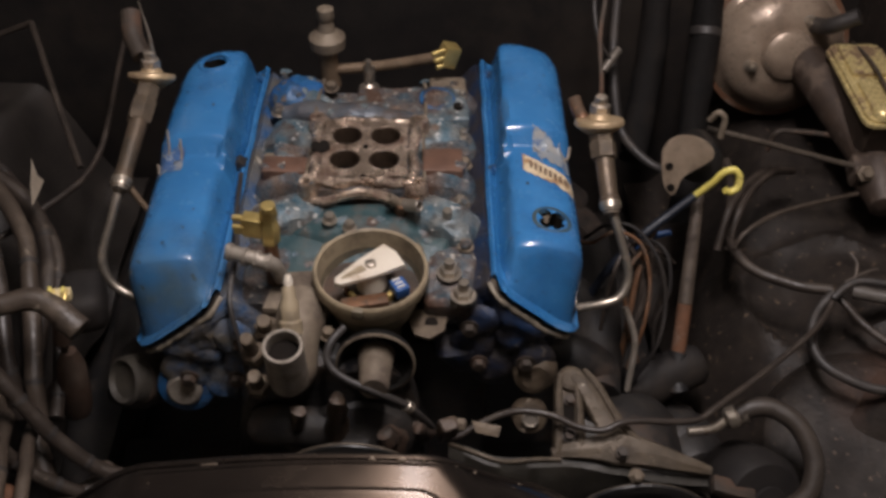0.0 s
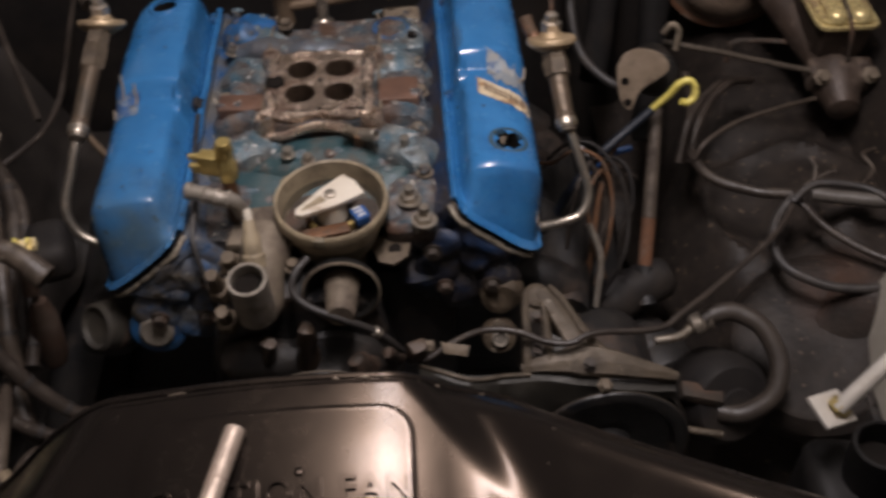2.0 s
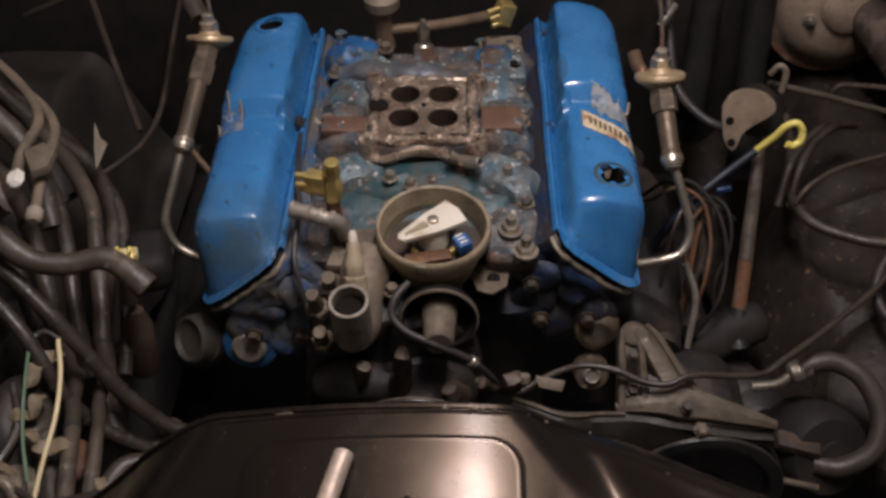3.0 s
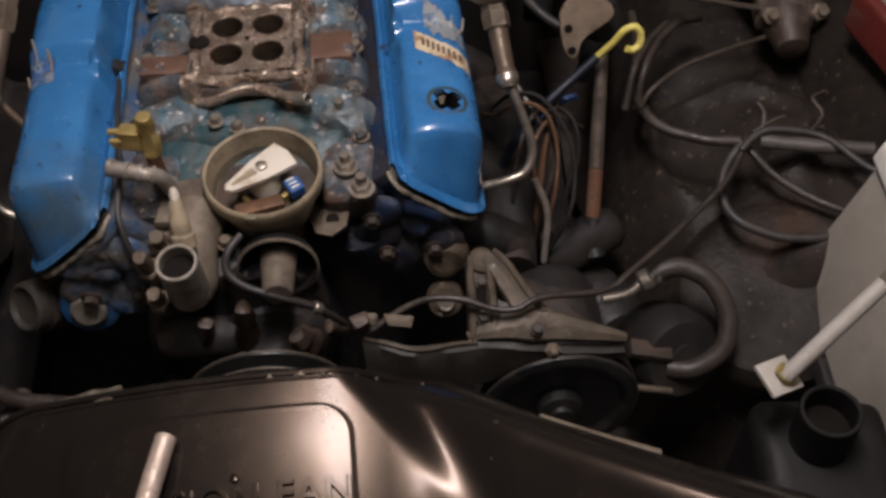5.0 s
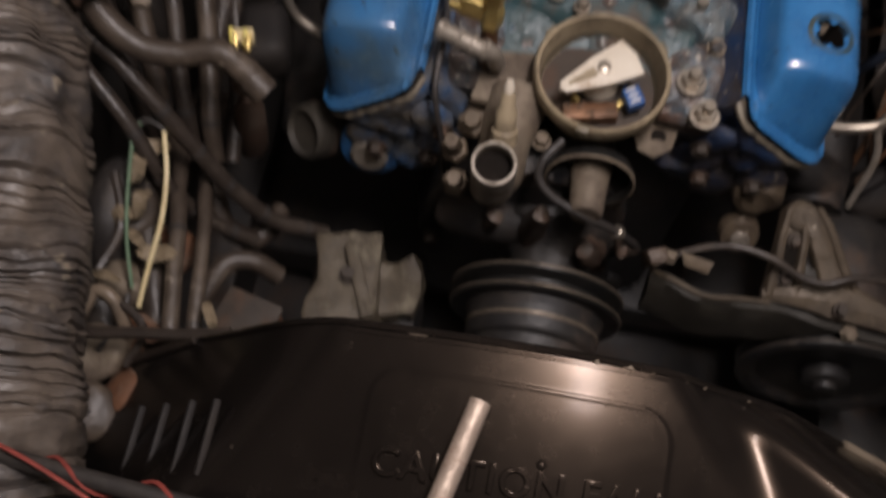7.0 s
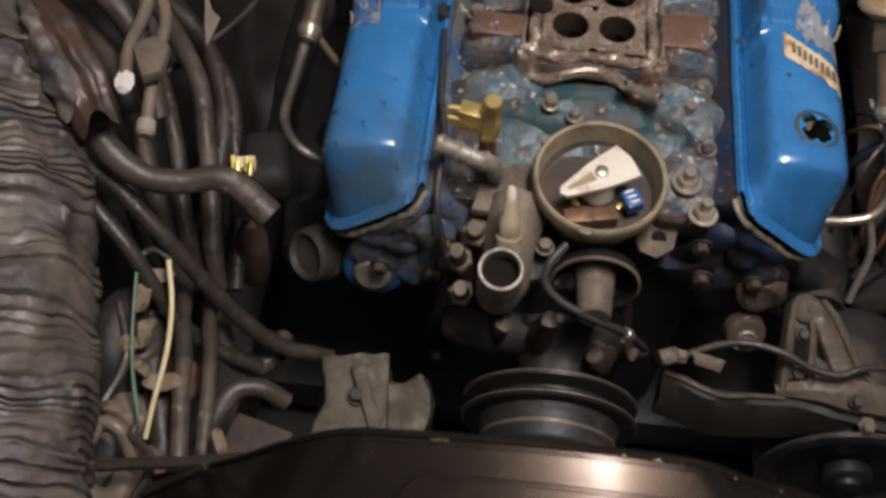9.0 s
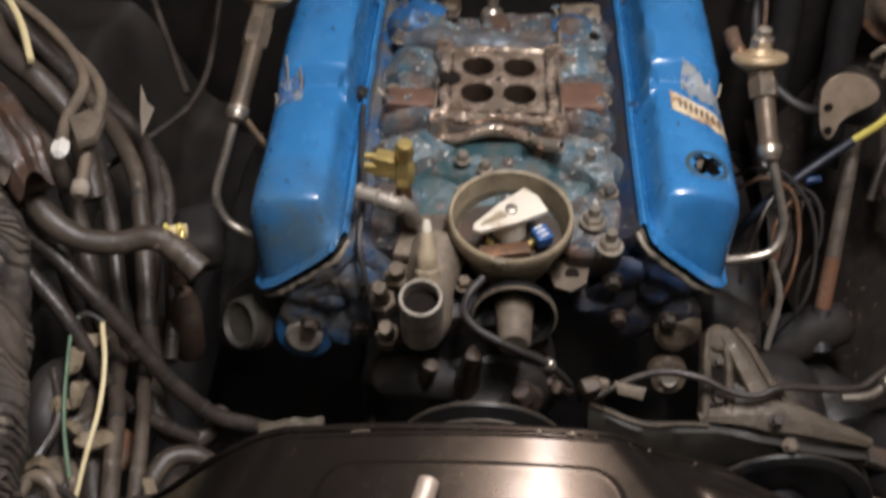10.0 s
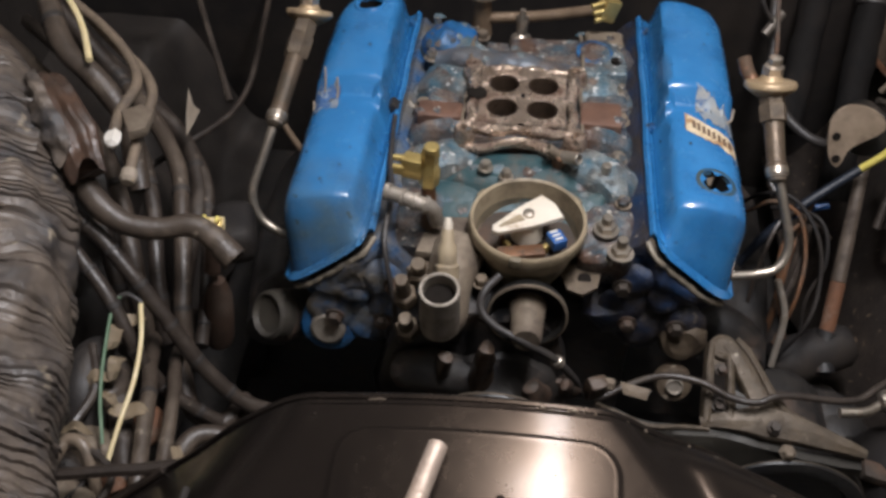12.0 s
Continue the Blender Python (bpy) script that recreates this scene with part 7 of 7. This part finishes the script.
for pts, m, lab in (([(0.275, 0.22, 0.69), (0.285, 0.17, 0.735), (0.31, 0.165, 0.758), (0.34, 0.15, 0.752), (0.352, 0.12, 0.72), (0.345, 0.08, 0.68), (0.33, 0.06, 0.62)], copper, "brown wire looped behind the check valve"),
                    ([(0.29, 0.24, 0.68), (0.305, 0.19, 0.748), (0.335, 0.17, 0.76), (0.362, 0.135, 0.74), (0.372, 0.1, 0.7), (0.36, 0.06, 0.66), (0.335, 0.05, 0.6)], firewall_mat, "dark wire looped behind the check valve"),
                    ([(0.395, 0.17, 0.7), (0.37, 0.16, 0.728), (0.34, 0.165, 0.742), (0.315, 0.14, 0.735), (0.3, 0.11, 0.69), (0.295, 0.09, 0.62)], rubber, "dusty wire in the tangle by the check valve"),
                    ([(0.36, 0.19, 0.70), (0.352, 0.16, 0.735), (0.33, 0.13, 0.74), (0.32, 0.11, 0.72), (0.325, 0.085, 0.68), (0.345, 0.07, 0.62)], copper, "brown wire in the tangle by the check valve"),
                    ([(0.33, 0.22, 0.7), (0.36, 0.175, 0.735), (0.378, 0.15, 0.73), (0.38, 0.12, 0.7), (0.365, 0.1, 0.66), (0.37, 0.08, 0.6)], firewall_mat, "dark wire in the tangle by the check valve")):
    hose("thin_wire", pts, 0.0026, m, lab, "wire", 8)
# cables over the turret, gathered at one knot
hose("battery_cable", [(0.5, 0.36, 0.72), (0.49, 0.285, 0.718), (0.474, 0.215, 0.712), (0.477, 0.172, 0.712), (0.497, 0.14, 0.712), (0.54, 0.116, 0.714), (0.576, 0.106, 0.717)], 0.0068, rubber, "dusty black cable looped over the turret", "cable", 10)
hose("battery_cable", [(0.596, 0.094, 0.728), (0.651, 0.076, 0.732), (0.72, 0.057, 0.735)], 0.0088, sleeve_mat, "pale grey sleeved cable on the turret", "cable", 12)
hose("battery_cable", [(0.57, 0.085, 0.725), (0.59, 0.096, 0.738), (0.613, 0.097, 0.742), (0.663, 0.08, 0.742), (0.7, 0.03, 0.738), (0.74, -0.01, 0.735)], 0.005, black_rubber, "black cable arched over the sleeved one", "cable", 10)
hose("battery_cable", [(0.577, 0.1, 0.718), (0.56, 0.086, 0.706), (0.546, 0.064, 0.698), (0.541, 0.038, 0.69), (0.553, 0.008, 0.685), (0.594, -0.018, 0.682), (0.645, -0.026, 0.683), (0.7, -0.02, 0.69)], 0.0062, black_rubber, "black cable in a wide loop", "cable", 10)
hose("battery_cable", [(0.578, 0.104, 0.716), (0.59, 0.088, 0.712), (0.606, 0.05, 0.71), (0.646, 0.004, 0.71), (0.69, -0.024, 0.71)], 0.005, rubber, "dusty cable crossing inside the loop", "cable", 10)
hose("power_line", [(0.103, -0.112, 0.7), (0.138, -0.096, 0.713), (0.174, -0.091, 0.726), (0.21, -0.098, 0.728), (0.238, -0.108, 0.722), (0.266, -0.112, 0.722), (0.295, -0.102, 0.724), (0.365, -0.093, 0.713), (0.397, -0.073, 0.712), (0.473, -0.014, 0.713), (0.542, 0.046, 0.716), (0.579, 0.098, 0.722)], 0.0038, rubber, "dusty line crossing the cast bracket", "hose", 10)
for dx in (0.0, 0.014):
    hose("fender_hose", [(0.456 + dx, 0.195, 0.7), (0.468 + dx, 0.225, 0.735), (0.493 + dx, 0.266, 0.742), (0.532 + dx, 0.306, 0.742), (0.575 + dx, 0.34, 0.72)], 0.0055, rubber, "dusty rubber hose rising behind the turret", "hose", 10)
hose("fender_wire", [(0.47, 0.178, 0.72), (0.484, 0.189, 0.738), (0.528, 0.218, 0.744), (0.594, 0.244, 0.744), (0.655, 0.272, 0.735)], 0.0032, hose_mat, "dusty brown wire lying across the turret", "wire", 8)
for pts in ([(0.6, 0.105, 0.735), (0.606, 0.125, 0.745), (0.602, 0.14, 0.748)], [(0.59, 0.108, 0.73), (0.618, 0.118, 0.738), (0.632, 0.121, 0.74)], [(0.648, 0.085, 0.742), (0.672, 0.11, 0.748), (0.668, 0.135, 0.752), (0.69, 0.15, 0.748)]):
    hose("loose_wire_end", pts, 0.0022, hose_mat, "frayed wire end sticking up from the knot", "wire", 8)
c_hose_mat = mat("greasy_brown_hose", (0.05, 0.039, 0.03), (0.028, 0.022, 0.018), 30, 0.45, 0, 0.3, (0.07, 0.055, 0.042), 0.35, 16, edge=0.25, dirt_rough=0.65)
part_h = thing("return_hose", "brown C-shaped hose with a steel end fitting", "hose", (0.47, -0.1, 0.65))
part("hose", tube(B(), [(0.436, -0.05, 0.671), (0.45, -0.047, 0.678), (0.474, -0.049, 0.68), (0.501, -0.068, 0.672), (0.515, -0.101, 0.65), (0.506, -0.129, 0.625), (0.474, -0.138, 0.604), (0.445, -0.131, 0.6)], 0.0115, 16, 8), c_hose_mat, part_h)
part("fitting", lathe(B(), (0.421, -0.052, 0.663), (0.9, 0.1, 0.4), [(0.009, 0), (0.013, 0.004), (0.0135, 0.014), (0.011, 0.016), (0.012, 0.026)], 12), steel, part_h, "steel end fitting")
part("pipe", tube(B(), [(0.426, -0.051, 0.665), (0.406, -0.064, 0.661), (0.376, -0.068, 0.66)], 0.0055, 10), steel, part_h)
pump = thing("pump_reservoir", "black round pump reservoir beside the pulley", "pump reservoir", (0.46, -0.11, 0.6))
part("cap", lathe(B(), (0.466, -0.12, 0.6), (0.2, -0.7, 0.5), [(0.022, 0), (0.023, 0.006), (0.02, 0.012), (0.006, 0.014)], 18), firewall_mat, pump)
part("can", lathe(B(), (0.455, -0.09, 0.58), (0.2, -0.7, 0.5), [(0.05, -0.03), (0.055, 0.0), (0.055, 0.03), (0.045, 0.045), (0.01, 0.048)], 32), firewall_mat, pump)


# ---- battery, hold-down and bottle ----
bat = thing("car_battery", "grey car battery with a white lid", "battery", (0.7, -0.16, 0.6))
part("case", box(B(), (0.725, -0.16, 0.69), (0.17, 0.27, 0.19), (0, 12, -5), 0.006, 3), battery_mat, bat)
part("lid", box(B(), (0.745, -0.16, 0.797), (0.18, 0.28, 0.03), (0, 12, -5), 0.006, 3), white_mat, bat, "white plastic lid")
part("tray", box(B(), (0.71, -0.16, 0.585), (0.2, 0.3, 0.02), (0, 12, -5), 0.004), black_iron, bat)
hold_mat = mat("dull_zinc_plate", (0.6, 0.56, 0.5), (0.48, 0.44, 0.38), 50, 0.4, 0.35, 0.15, (0.3, 0.24, 0.17), 0.3, 30, edge=0.2)
hd = thing("battery_hold_down", "bright threaded hold-down rod with a clamp plate", "hold-down clamp", (0.49, -0.27, 0.8))
part("rod", cyl(B(), (0.484, -0.272, 0.806), (0.575, -0.232, 0.905), 0.0078, n=14), hold_mat, hd)
part("clamp_plate", box(B(), (0.481, -0.268, 0.8), (0.036, 0.034, 0.005), (10, 10, 20), 0.0015), hold_mat, hd)
part("nut", lathe(B(), (0.484, -0.27, 0.803), (0.6, 0.25, 0.7), [(0.011, 0), (0.011, 0.008), (0.008, 0.01)], 6), brass, hd)
part("wing", box(B(), (0.571, -0.234, 0.9), (0.02, 0.012, 0.024), (0, 40, 20), 0.003), steel, hd)
bottle_mat = mat("dusty_black_bottle", (0.007, 0.0065, 0.0062), (0.013, 0.0115, 0.0105), 24, 0.5, 0, 0.2, (0.022, 0.018, 0.015), 0.4, 10, edge=0.3, spec=0.25)
bot = thing("overflow_bottle", "black plastic bottle with an open round filler", "bottle", (0.53, -0.33, 0.6))
part("neck", ring(B(), (0.525, -0.305, 0.73), (0.522, -0.302, 0.79), 0.028, 0.0235, 32, 0.05), bottle_mat, bot)
# near-black disc stands in for the shade inside the filler
part("inside", lathe(B(), (0.523, -0.303, 0.76), (0, 0, 1), [(0.027, 0), (0.001, 0.001)], 22), hole_shade, bot)
part("body", box(B(), (0.53, -0.33, 0.66), (0.13, 0.15, 0.15), (0, 0, -8), 0.025, 4), bottle_mat, bot)
# red case with a pale face by the fender
rc = thing("red_case", "red plastic case with a pale top standing on the fender", "case", (0.74, 0.12, 0.8))
part("body", box(B(), (0.807, 0.088, 0.835), (0.15, 0.26, 0.06), (0, 0, 10), 0.008, 3), red_mat, rc)
part("face", box(B(), (0.81, 0.088, 0.866), (0.132, 0.24, 0.006), (0, 0, 10), 0.003), alu, rc, "scuffed pale face")
